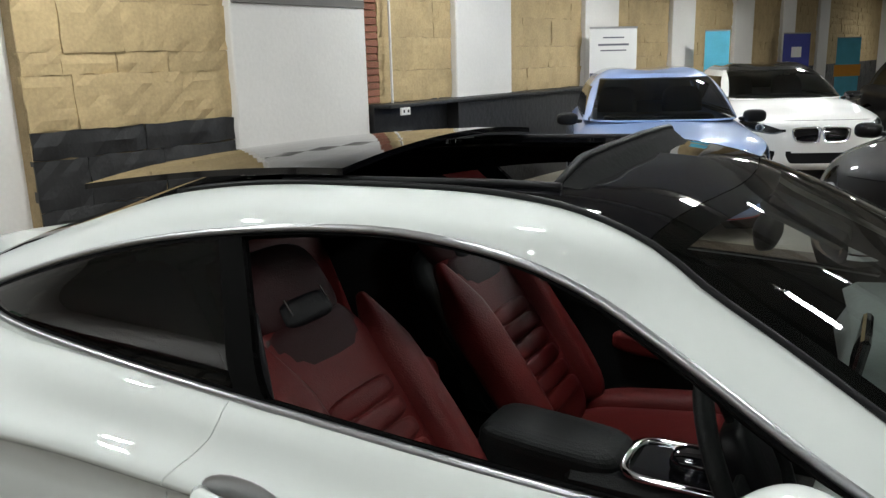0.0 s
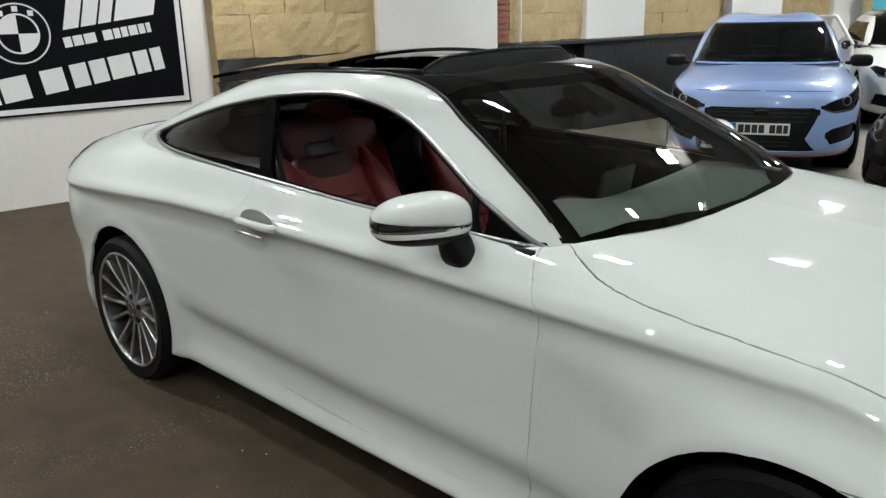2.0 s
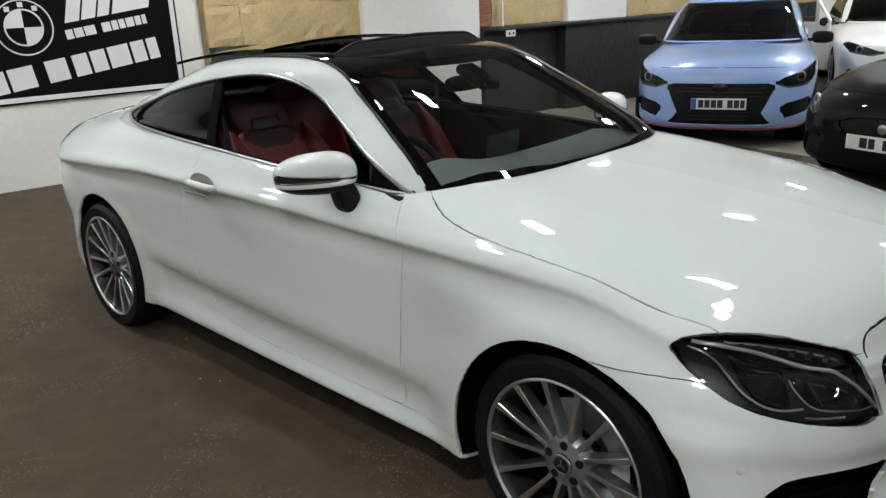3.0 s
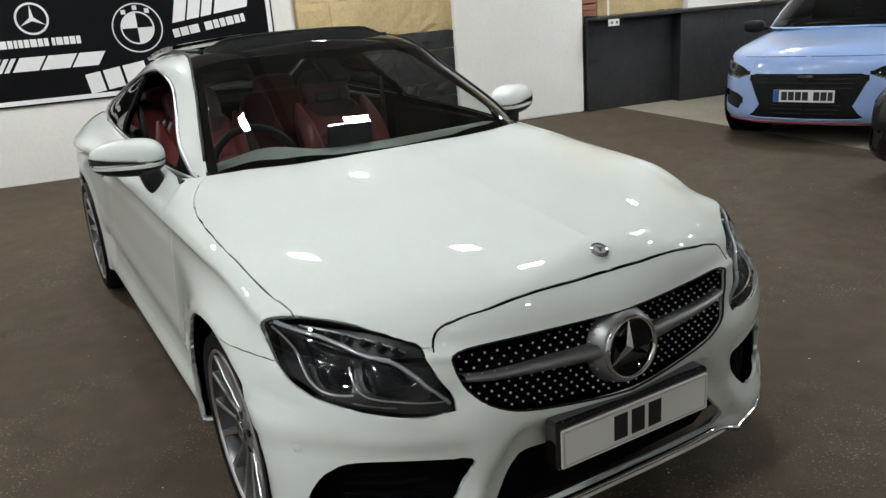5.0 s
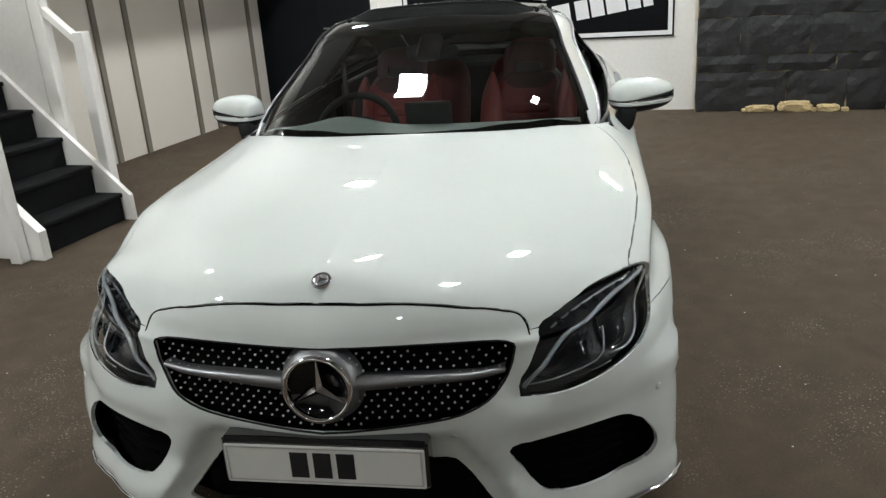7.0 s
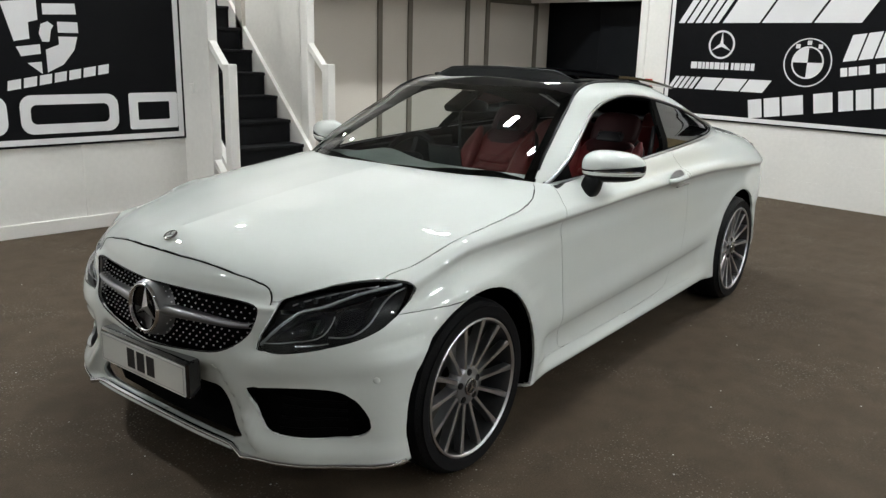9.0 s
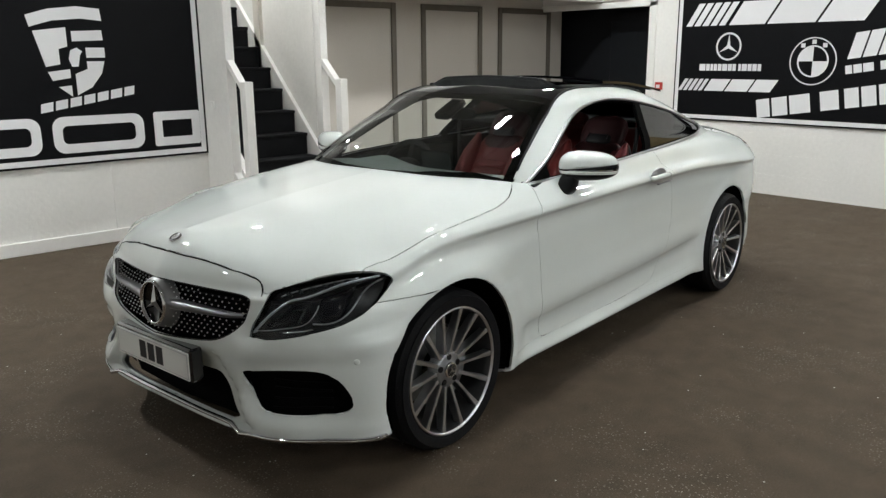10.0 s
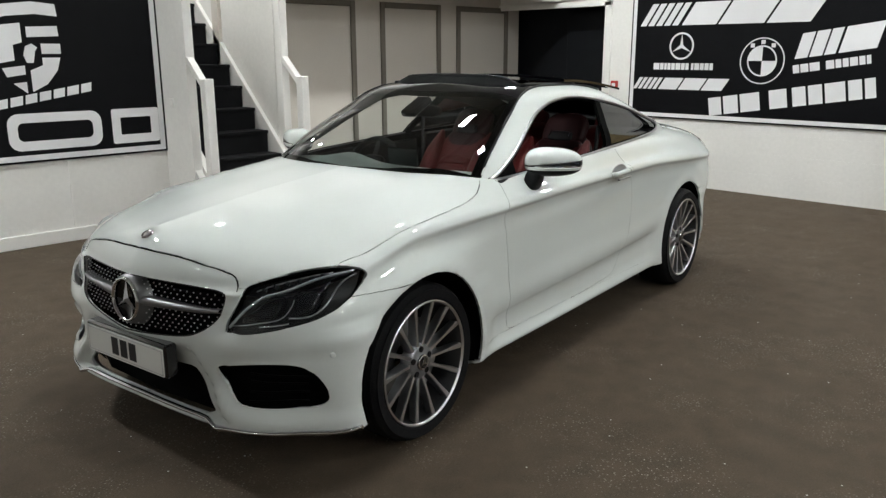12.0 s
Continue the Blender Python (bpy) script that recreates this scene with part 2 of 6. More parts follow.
def merge(*bms):
    out = bmesh.new()
    for b in bms:
        me = bpy.data.meshes.new("join")
        b.to_mesh(me)
        b.free()
        out.from_mesh(me)
        bpy.data.meshes.remove(me)
    return out

# ---- the large structure ----
WX = -5.36          # face of the wall with the long sign
PX = -5.12          # face of the white piers
SX = -5.20          # face of the stone bays
CEIL = 3.5


def structure(name, bm, mat, label, category):
    return tagged(link(name, bm, mat), label, category, kind="structure")


floor = structure("floor", box((-6.2, -8.0, -0.1), (9.0, 5.15, 0.0)), M_CARPET, "dark brown speckled carpet floor of a car showroom", "floor")
M_CONCRETE = material("pale_concrete", (0.27, 0.24, 0.19), 0.6, vary=0.25, scale=1.5, grain=30, bump=0.2)
structure("floor_concrete", box((-6.2, 5.15, -0.1), (9.0, 34.0, -0.004)), M_CONCRETE, "pale worn concrete floor beyond the carpet", "floor")
structure("ceiling", box((-6.2, -8.0, CEIL), (9.0, 34.0, CEIL + 0.1)), M_CEIL, "dark grey warehouse ceiling", "ceiling")
structure("wall_east", box((9.0, -8.0, 0), (9.2, 34.0, CEIL)), M_WHITEWALL, "plain white painted wall behind the camera", "wall")
structure("wall_far", box((-6.2, 34.0, 0), (9.0, 34.2, CEIL)), M_WHITEWALL, "distant white painted end wall", "wall")
structure("wall_south", box((0.02, -3.92, 0), (9.0, -3.72, CEIL)), M_WHITEWALL, "white painted wall beneath a black sign", "wall")
structure("wall_back", box((-6.2, -8.0, 0), (9.0, -7.8, CEIL)), M_WHITEWALL, "plain wall at the top of the stairs", "wall")

# wall with the long sign, and the doorway beside it
wall_sign = structure("wall_west", box((WX - 0.4, -2.52, 0), (WX, 1.10, CEIL)), M_WHITEWALL, "white painted block wall behind the long black sign", "wall")
structure("wall_west_header", box((WX - 0.4, -4.40, 2.19), (WX, -2.52, CEIL)), M_WHITEWALL, "white wall above the black doorway", "wall")
structure("door_frame", merge(box((WX - 0.02, -2.60, 0), (WX + 0.03, -2.50, 2.19), 0.006), box((WX - 0.02, -4.38, 2.13), (WX + 0.03, -2.50, 2.20), 0.006)),
          M_WHITEWOOD, "white door frame round the dark doorway", "door frame")
structure("doorway_back", box((WX - 0.62, -4.6, 0), (WX - 0.55, -2.4, 2.3)), M_BLACKDOOR, "black wall inside the doorway", "wall")
black_door = thing("door_1", "black painted door standing in the dark doorway", "door", kind="structure")
part("door_leaf", box((WX - 0.50, -3.52, 0.01), (WX - 0.455, -2.62, 2.10), 0.004), M_BLACKDOOR, black_door)
part("door_rail", box((WX - 0.455, -3.47, 1.0), (WX - 0.447, -2.67, 1.08), 0.002), M_BLACKDOOR, black_door)
part("handle", tube([(WX - 0.44, -3.44, 1.02), (WX - 0.40, -3.44, 1.02), (WX - 0.40, -3.33, 1.02)], 0.009), M_SATIN, black_door)

# faint courses in the painted block wall
for zz in [0.225 * k for k in range(1, 15)]:
    if zz < CEIL:
        part("joint", box((WX - 0.004, -2.49, zz - 0.003), (WX + 0.0015, 1.098, zz + 0.003)), M_WHITEWALL, wall_sign)

# bays of coursed sandstone between white piers
BAYS = [(1.10, 2.93), (4.92, 6.25), (7.48, 9.55), (10.70, 12.97), (14.10, 16.50), (17.80, 20.20), (21.40, 24.0), (25.2, 33.9)]
PIERS = [(2.93, 4.66), (6.25, 7.48), (9.55, 10.70), (12.97, 14.10), (16.50, 17.80), (20.20, 21.40), (24.0, 25.2)]
DADO = 1.17
wall_stone = structure("wall_stone", box((SX - 0.5, 1.10, 0), (SX - 0.015, 34.0, CEIL)), M_MORTAR, "coursed buff sandstone wall between white piers", "wall")
for k, (a, b) in enumerate(PIERS):
    pier = structure("pier_%d" % (k + 1), box((SX - 0.3, a, 0), (PX, b, CEIL), 0.012), M_WHITEWALL, "broad white painted pier against the stone wall", "pier")
    for zz in (0.62, 1.24, 1.86, 2.48, 3.1):
        part("joint", box((PX - 0.004, a + 0.012, zz - 0.003), (PX + 0.0012, b - 0.012, zz + 0.003)), M_WHITEWALL, pier)
structure("lintel_pier", box((PX - 0.02, 2.95, 2.16), (PX + 0.02, 4.64, 2.24), 0.004), M_STEEL, "grey board across the head of the pier", "trim")


def rough_block(w, h, d, rng):
    """A stone with rounded, uneven edges."""
    bm = bmesh.new()
    nx, nz = max(2, int(w / 0.09)), max(2, int(h / 0.08))
    grid = []
    for i in range(nx + 1):
        row = []
        for j in range(nz + 1):
            u, v = i / nx, j / nz
            edge = min(u * w, (1 - u) * w, v * h, (1 - v) * h)
            dip = rng.uniform(0.002, 0.016) if edge < 0.001 else 0.0
            jx = 0 if 0 < i < nx else rng.uniform(-0.010, 0.010)
            jz = 0 if 0 < j < nz else rng.uniform(-0.009, 0.009)
            row.append(bm.verts.new((d - dip + rng.uniform(-0.007, 0.007), u * w + jx, v * h + jz)))
        grid.append(row)
    for i in range(nx):
        for j in range(nz):
            bm.faces.new((grid[i][j], grid[i + 1][j], grid[i + 1][j + 1], grid[i][j + 1]))
    rim = [e for e in bm.edges if e.is_boundary]
    ex = bmesh.ops.extrude_edge_only(bm, edges=rim)
    for v in ex["geom"]:
        if isinstance(v, bmesh.types.BMVert):
            v.co.x = -0.03
    bmesh.ops.recalc_face_normals(bm, faces=bm.faces[:])
    return bm


def lay_stones():
    rng = random.Random(11)
    dark_far, light_far = [], []
    for a, b in BAYS:
        z = 0.0
        while z < 3.2:
            h = rng.choice((0.17, 0.24, 0.30, 0.38)) * rng.uniform(0.9, 1.1)
            if z < DADO < z + h + 0.12:
                h = DADO - z
            y = a
            while y < b - 0.02:
                w = min(rng.uniform(0.28, 1.0), b - y)
                if b - y - w < 0.15:
                    w = b - y
                bm = rough_block(w - 0.004, h - 0.004, 0.022 + rng.uniform(0, 0.016), rng)
                bmesh.ops.translate(bm, verts=bm.verts[:], vec=(SX - 0.02, y + 0.0045, z + 0.004))
                dark = z + 0.01 < DADO
                if y < 13.2 and (not dark or y < 3):
                    part("stone", bm, M_DARKSTONE if dark else M_STONE, wall_stone, smooth=False)
                else:
                    (dark_far if dark else light_far).append(bm)
                y += w
            z += h
    tagged(part("stones", merge(*dark_far), M_DARKSTONE, wall_stone), kind="stuff")
    tagged(part("stones", merge(*light_far), M_STONE, wall_stone), kind="stuff")


def brick_strip():
    rng = random.Random(5)
    bm0 = box((-0.05, 0, 0), (0.03, 0.215, 0.065), 0.004)
    me = bpy.data.meshes.new("brick")
    bm0.to_mesh(me)
    bm0.free()
    me.materials.append(M_BRICK)
    for k in range(26):
        ob = new("brick", me)
        ob.parent = wall_stone
        ob.location = (SX + rng.uniform(-0.006, 0.006), 4.68, DADO + 0.01 + k * 0.075)


structure("dado_panel", merge(box((PX - 0.05, 4.70, 0), (PX + 0.03, 6.0, DADO - 0.03), 0.005), box((PX - 0.05, 6.0, 0), (-4.92, 9.4, DADO - 0.04), 0.005),
                              box((PX - 0.05, 4.70, DADO - 0.04), (-4.86, 9.4, DADO + 0.0), 0.008)),
          M_DARKSTONE, "black painted boxed panel along the foot of the wall", "dado")
socket = thing("wall_socket", "white double socket on top of the black dado", "socket")
part("plate", box((-4.86, 4.86, 1.05), (-4.835, 5.01, 1.13), 0.004), M_WHITEWOOD, socket)
for dy in (4.90, 4.97):
    part("switch", box((-4.835, dy - 0.012, 1.075), (-4.830, dy + 0.012, 1.105), 0.002), M_BLACK, socket)
conduit = tagged(link("conduit", tube([(PX + 0.02, 5.02, 1.12), (PX + 0.02, 5.02, 2.6), (PX + 0.02, 4.98, 3.4)], 0.014), M_WHITEWOOD), "white cable conduit running up the stone wall", "conduit")

# rubble at the foot of the first bay
rubble = thing("rubble_pile", "loose yellow sandstone rubble at the foot of the wall", "rubble")
rng_r = random.Random(3)
for y0, w0, h0 in ((1.62, 0.27, 0.075), (1.93, 0.31, 0.115), (2.29, 0.21, 0.075), (2.52, 0.07, 0.04), (1.57, 0.05, 0.035), (2.24, 0.05, 0.04)):
    bm = bmesh.new()
    bmesh.ops.create_icosphere(bm, subdivisions=3, radius=1.0)
    for v in bm.verts:
        n = v.co.copy()
        bump_ = 1 + 0.16 * math.sin(9 * n.x + 5 * n.y + 3 * y0) * math.sin(7 * n.z + 4 * n.y) + rng_r.uniform(-0.05, 0.05)
        v.co = Vector([math.copysign(abs(c) ** 0.6, c) for c in n]) * bump_
        v.co = Vector((v.co.x * 0.06, v.co.y * w0 / 2, v.co.z * h0 / 2))
    bmesh.ops.translate(bm, verts=bm.verts[:], vec=(SX + 0.045, y0 + w0 / 2, h0 * 0.46))
    part("rock", bm, M_STONE, rubble)

# taupe panelled wall under the mezzanine
PY = -4.35
wall_panel = structure("wall_panelled", box((WX - 0.4, PY - 0.12, 0), (-0.95, PY, 2.4)), M_GREYPANEL, "taupe panelled wall beneath the mezzanine", "wall")


def moulding(x0, x1, z0, z1, w=0.07):
    bm = bmesh.new()
    for lo, hi in (((x0, z0), (x0 + w, z1)), ((x1 - w, z0), (x1, z1)), ((x0 + w, z1 - w), (x1 - w, z1))):
        add_box(bm, (lo[0], PY, lo[1]), (hi[0], PY + 0.028, hi[1]), 0.006)
    return bm


for x0, x1 in ((-2.74, -1.25), (-4.16, -3.13), (-5.50, -4.46)):
    part("moulding", moulding(x0, x1, 0.0, 2.17), M_GREYTRIM, wall_panel)
structure("mezzanine", merge(box((WX - 0.4, -7.8, 2.40), (-0.95, -3.42, 2.52)), box((WX, -3.42, 2.21), (-0.95, -3.30, 3.5), 0.006)),
          M_WHITEWOOD, "white boarded mezzanine edge above the panelled wall", "mezzanine")

# stairs
STAIR_Y, RISE, GOING = -2.89, 0.2085, 0.215
TREAD = (-0.95, -0.13)      # ends of the treads
staircase = thing("staircase", "straight staircase with black carpet treads and white strings", "staircase", kind="structure")
for k in range(16):
    y1 = STAIR_Y - k * GOING
    bm = box((TREAD[0], y1 - GOING - 0.03, k * RISE), (TREAD[1], y1, (k + 1) * RISE - 0.03), 0.004)
    bm = merge(bm, box((TREAD[0], y1 - GOING - 0.03, (k + 1) * RISE - 0.035), (TREAD[1], y1 + 0.02, (k + 1) * RISE), 0.014, seg=2))
    part("step", bm, M_STAIRCARPET, staircase)


def string_board(x0, x1):
    top, foot, n = 0.19, STAIR_Y + 0.08, 15
    poly = [(foot, 0.0), (foot, top), (foot - n * GOING, top + n * RISE), (foot - n * GOING, n * RISE - 0.15), (foot - 0.45, 0.0)]
    m = Matrix(((0, 0, 1, x0), (1, 0, 0, 0), (0, 1, 0, 0), (0, 0, 0, 1)))
    return prism(poly, x1 - x0, m)


part("string", string_board(-0.988, TREAD[0]), M_WHITEWOOD, staircase)
part("string", string_board(TREAD[1], -0.065), M_WHITEWOOD, staircase)
structure("stair_wall", box((-1.07, -7.8, 0), (-0.99, -3.40, CEIL)), M_WHITEWALL, "pale wall beside the staircase", "wall")
structure("stair_post", box((-1.075, -3.40, 0), (-0.992, -3.29, CEIL), 0.006), M_WHITEWOOD, "white post at the end of the stair wall", "post")
structure("stair_wall_left", box((-0.06, -7.8, 0), (0.02, -3.22, CEIL)), M_WHITEWALL, "white wall on the other side of the stairs", "wall")


def stair_rail(x, newel_y, wall_y, wall_z):
    """Newel, sloping handrail and low rail."""
    ob = thing("stair_railing", "white painted timber newel post with sloping handrail", "railing", group="stair railings")
    part("newel", box((x - 0.042, newel_y - 0.045, 0), (x + 0.042, newel_y + 0.045, 1.36), 0.006), M_WHITEWOOD, ob)
    y0 = newel_y
    for name, z0, z1, h in (("handrail", 1.30, wall_z, 0.06), ("low_rail", 0.32, wall_z - 0.98, 0.05)):
        poly = [(y0, z0 - h), (y0, z0), (wall_y, z1), (wall_y, z1 - h)]
        part(name, prism(poly, 0.06, Matrix(((0, 0, 1, x - 0.03), (1, 0, 0, 0), (0, 1, 0, 0), (0, 0, 0, 1)))), M_WHITEWOOD, ob)
    return ob


stair_rail(-0.02, -2.96, -3.22, 1.54)
stair_rail(-1.032, -3.02, -3.30, 1.55)
structure("baseboard", box((0.10, -3.72, 0), (9.0, -3.695, 0.11), 0.004), M_WHITEWOOD, "white skirting board along the wall", "skirting")
part("wall_seam", box((0.90, -3.721, 0.11), (0.915, -3.712, 0.70)), M_WHITEWOOD, bpy.data.objects["wall_south"])
switch = thing("light_switch", "white plastic light switch on the wall", "switch")
part("plate", box((0.02, -3.58, 1.10), (0.032, -3.50, 1.18), 0.003), M_WHITEWOOD, switch)
part("rocker", box((0.032, -3.55, 1.125), (0.036, -3.53, 1.155), 0.001), M_WHITEWOOD, switch)

# exit sign and call point
exit_sign = thing("exit_sign", "green illuminated exit sign above the black doorway", "sign")
part("casing", box((WX, -3.32, 2.22), (WX + 0.05, -2.90, 2.40), 0.006), M_WHITEWOOD, exit_sign)
part("face", box((WX + 0.05, -3.30, 2.235), (WX + 0.054, -2.92, 2.385)), material("exit_green", (0.02, 0.25, 0.10), 0.4), exit_sign)
part("bar", box((WX + 0.054, -3.2, 2.29), (WX + 0.056, -3.02, 2.33)), M_SIGNWHITE, exit_sign)
call_point = thing("fire_call_point", "small red fire alarm call point on the white wall", "alarm")
part("casing", box((WX, -2.46, 1.13), (WX + 0.04, -2.37, 1.22), 0.005), material("alarm_red", (0.45, 0.03, 0.02), 0.4), call_point)
part("window", box((WX + 0.04, -2.44, 1.15), (WX + 0.043, -2.39, 1.19)), M_SIGNWHITE, call_point)

# ceiling lights and beams
# unseen fill lamps, added to brighten the walls and the far hall
fill_lamp = thing("ceiling_light", "small white led floodlight added under the ceiling as fill light", "light", pose(3.3, -2.7, CEIL - 0.05), "ceiling lights")
part("casing", box((-0.145, -0.125, -0.03), (0.145, 0.125, 0.05), 0.008), M_STEEL, fill_lamp)
part("diffuser", box((-0.12, -0.10, -0.036), (0.12, 0.10, -0.031)), M_LAMP, fill_lamp)
for lx, ly, size in ((-3.2, -2.2, 0.95), (-4.0, 1.3, 0.78), (-3.6, 5.6, 0.82), (-2.6, 9.4, 1.05), (1.6, 7.2, 1), (1.6, 11.5, 1), (-2.6, 14.0, 1), (2.4, 16.5, 1), (-2.4, 19.5, 1), (0.0, 25.0, 1), (-2.0, 30.0, 1)):
    copy_thing(fill_lamp, pose(lx, ly, CEIL - 0.05) @ Matrix.Diagonal((size, size, 1, 1)))
dim_lamp = thing("ceiling_light", "small dimmed led floodlight near the coupe, three of them added fill light", "light", pose(-0.5, 0.95, CEIL - 0.05), "ceiling lights")
part("casing", box((-0.145, -0.125, -0.03), (0.145, 0.125, 0.05), 0.008), M_STEEL, dim_lamp)
part("diffuser", box((-0.12, -0.10, -0.036), (0.12, 0.10, -0.031)), M_LAMP_DIM, dim_lamp)
# the last three are unseen fill lamps, added to brighten the coupe's front
for lx, ly, size in ((-0.5, -0.65, 1), (1.35, 0.95, 1), (-0.5, 4.1, 1), (1.1, 4.2, 0.9), (-0.5, 7.9, 0.9), (6.4, -0.8, 0.85), (6.4, 1.6, 0.85), (4.6, 4.4, 1.2)):
    copy_thing(dim_lamp, pose(lx, ly, CEIL - 0.05) @ Matrix.Diagonal((size, size, 1, 1)))
# two smaller fill lamps, added for the stairwell and the coupe's right flank
copy_thing(fill_lamp, pose(-0.45, -4.3, CEIL - 0.05) @ Matrix.Diagonal((0.48, 0.48, 1, 1)))
copy_thing(fill_lamp, pose(0.2, -3.1, CEIL - 0.05) @ Matrix.Diagonal((0.3, 0.3, 1, 1)))
for k, by in enumerate((-3.4, 0.15, 1.95, 4.3, 9.9, 14.5, 19.5, 25.0)):
    if by > -3:
        structure("roof_beam_%d" % k, box((-5.0, by - 0.08, CEIL - 0.22), (9.0, by + 0.08, CEIL), 0.01), M_STEEL, "steel roof beam under the ceiling", "beam")


# ---- signs on the walls ----
def sign_frame(ob, w, h, m):
    part("board", prism([(0, 0), (w, 0), (w, h), (0, h)], 0.020, m), M_SIGNBLACK, ob)
    bm = bmesh.new()
    t, g = 0.045, 0.018
    for x0, y0, x1, y1 in ((g, g, w - g, g + t), (g, h - g - t, w - g, h - g), (g, g + t, g + t, h - g - t), (w - g - t, g + t, w - g, h - g - t)):
        add_box(bm, (x0, y0, 0.020), (x1, y1, 0.023))
    bmesh.ops.transform(bm, matrix=m, verts=bm.verts[:])
    part("border", bm, M_SIGNWHITE, ob)


def bars(ob, m, x0, y0, widths, height, gap, shear=0.0, tilt=0.0, z=0.020):
    """A row of plain bars, one for each letter's place; a negative width is a space."""
    c, s = math.cos(radians(tilt)), math.sin(radians(tilt))
    u = 0.0
    for w in widths:
        if w > 0:
            poly = [(u, 0), (u + w, 0), (u + w + shear, height), (u + shear, height)]
            poly = [(x0 + p * c - q * s, y0 + p * s + q * c) for p, q in poly]
            part("bar", prism(poly, 0.003, m @ Matrix.Translation((0, 0, z))), M_SIGNWHITE, ob)
            u += w + gap
        else:
            u -= w


def ring(ob, m, cx, cy, r1, r0, z=0.020, mat=None, name="ring", n=48):
    bm = bmesh.new()
    vs = [[bm.verts.new((cx + r * math.cos(k * math.tau / n), cy + r * math.sin(k * math.tau / n), z + dz)) for k in range(n)]
          for r, dz in ((r0, 0), (r0, 0.003), (r1, 0.003), (r1, 0))]
    for a, b in ((0, 1), (1, 2), (2, 3)):
        for k in range(n):
            bm.faces.new((vs[a][k], vs[a][(k + 1) % n], vs[b][(k + 1) % n], vs[b][k]))
    bmesh.ops.recalc_face_normals(bm, faces=bm.faces[:])
    bmesh.ops.transform(bm, matrix=m, verts=bm.verts[:])
    part(name, bm, mat or M_SIGNWHITE, ob)


def three_points(cx, cy, r, w=0.16):
    """Outline of a three-pointed shape."""
    out = []
    for k in range(3):
        a = math.pi / 2 + k * math.tau / 3
        out.append((cx + r * math.cos(a), cy + r * math.sin(a)))
        b = a + math.pi / 3
        out.append((cx + w * r * math.cos(b), cy + w * r * math.sin(b)))
    return out


def rounded_frame(x0, y0, x1, y1, t, r):
    def loop(a, b, c, d, rr):
        pts = []
        for cx, cy, a0 in ((c - rr, d - rr, 0), (a + rr, d - rr, 90), (a + rr, b + rr, 180), (c - rr, b + rr, 270)):
            for k in range(6):
                an = radians(a0 + 18 * k)
                pts.append((cx + rr * math.cos(an), cy + rr * math.sin(an)))
        return pts
    o, i = loop(x0, y0, x1, y1, r), loop(x0 + t, y0 + t, x1 - t, y1 - t, max(r - t * 0.6, 0.01))
    bm = bmesh.new()
    n = len(o)
    vo = [bm.verts.new((p[0], p[1], 0.003)) for p in o]
    vi = [bm.verts.new((p[0], p[1], 0.003)) for p in i]
    for k in range(n):
        bm.faces.new((vo[k], vo[(k + 1) % n], vi[(k + 1) % n], vi[k]))
    ex = bmesh.ops.extrude_face_region(bm, geom=bm.faces[:])
    bmesh.ops.translate(bm, verts=[v for v in ex["geom"] if isinstance(v, bmesh.types.BMVert)], vec=(0, 0, -0.003))
    bmesh.ops.recalc_face_normals(bm, faces=bm.faces[:])
    return bm


# long sign: u runs along +y from its edge, v is the height above its foot
long_sign = thing("wall_sign", "long black sign board with white maker emblems and bars", "sign", group="showroom signs")
ms = Matrix(((0, 0, 1, WX), (1, 0, 0, -2.20), (0, 1, 0, 0.79), (0, 0, 0, 1)))
sign_frame(long_sign, 3.06, 1.66, ms)
bars(long_sign, ms, 0.12, 1.08, [0.075, 0.075, 0.075, 0.075, 0.075, -0.02, 0.42, 0.52, 0.46], 0.25, 0.03, 0.16)
ring(long_sign, ms, 0.68, 0.845, 0.155, 0.135)
part("emblem", prism(three_points(0.68, 0.845, 0.135), 0.003, ms @ Matrix.Translation((0, 0, 0.020))), M_SIGNWHITE, long_sign)
bars(long_sign, ms, 0.33, 0.575, [0.075, 0.045, 0.03, 0.04, 0.045, 0.06, 0.045, 0.04, -0.02, 0.03, 0.06, 0.045, 0.05, 0.04], 0.075, 0.011)
bars(long_sign, ms, 0.06, 0.345, [0.045, 0.045, 0.045, 0.045, 0.045, -0.01, 0.24, 0.27, 0.25], 0.135, 0.022, 0.09)
ring(long_sign, ms, 1.65, 0.68, 0.248, 0.236)
ring(long_sign, ms, 1.65, 0.68, 0.165, 0.150)
for a0 in (90, 270):
    poly = [(1.65, 0.68)] + [(1.65 + 0.15 * math.cos(radians(a0 + k * 15)), 0.68 + 0.15 * math.sin(radians(a0 + k * 15))) for k in range(7)]
    part("quarter", prism(poly, 0.003, ms @ Matrix.Translation((0, 0, 0.020))), M_SIGNWHITE, long_sign)
for k in range(3):
    a = radians(125 - k * 35)
    poly = [(1.65 + 0.2 * math.cos(a) + dx, 0.68 + 0.2 * math.sin(a) + dy) for dx, dy in ((-0.022, -0.022), (0.022, -0.022), (0.022, 0.022), (-0.022, 0.022))]
    part("bar", prism(poly, 0.003, ms @ Matrix.Translation((0, 0, 0.020))), M_SIGNWHITE, long_sign)
bars(long_sign, ms, 2.0, 0.70, [0.13, 0.13, 0.11, -0.01, 0.36], 0.25, 0.02, 0.10, 8)
bars(long_sign, ms, 2.0, 0.55, [0.065, 0.08, 0.10, -0.05, 0.08, 0.055, 0.055, 0.075, 0.055, 0.04], 0.085, 0.014, 0, 8.3)
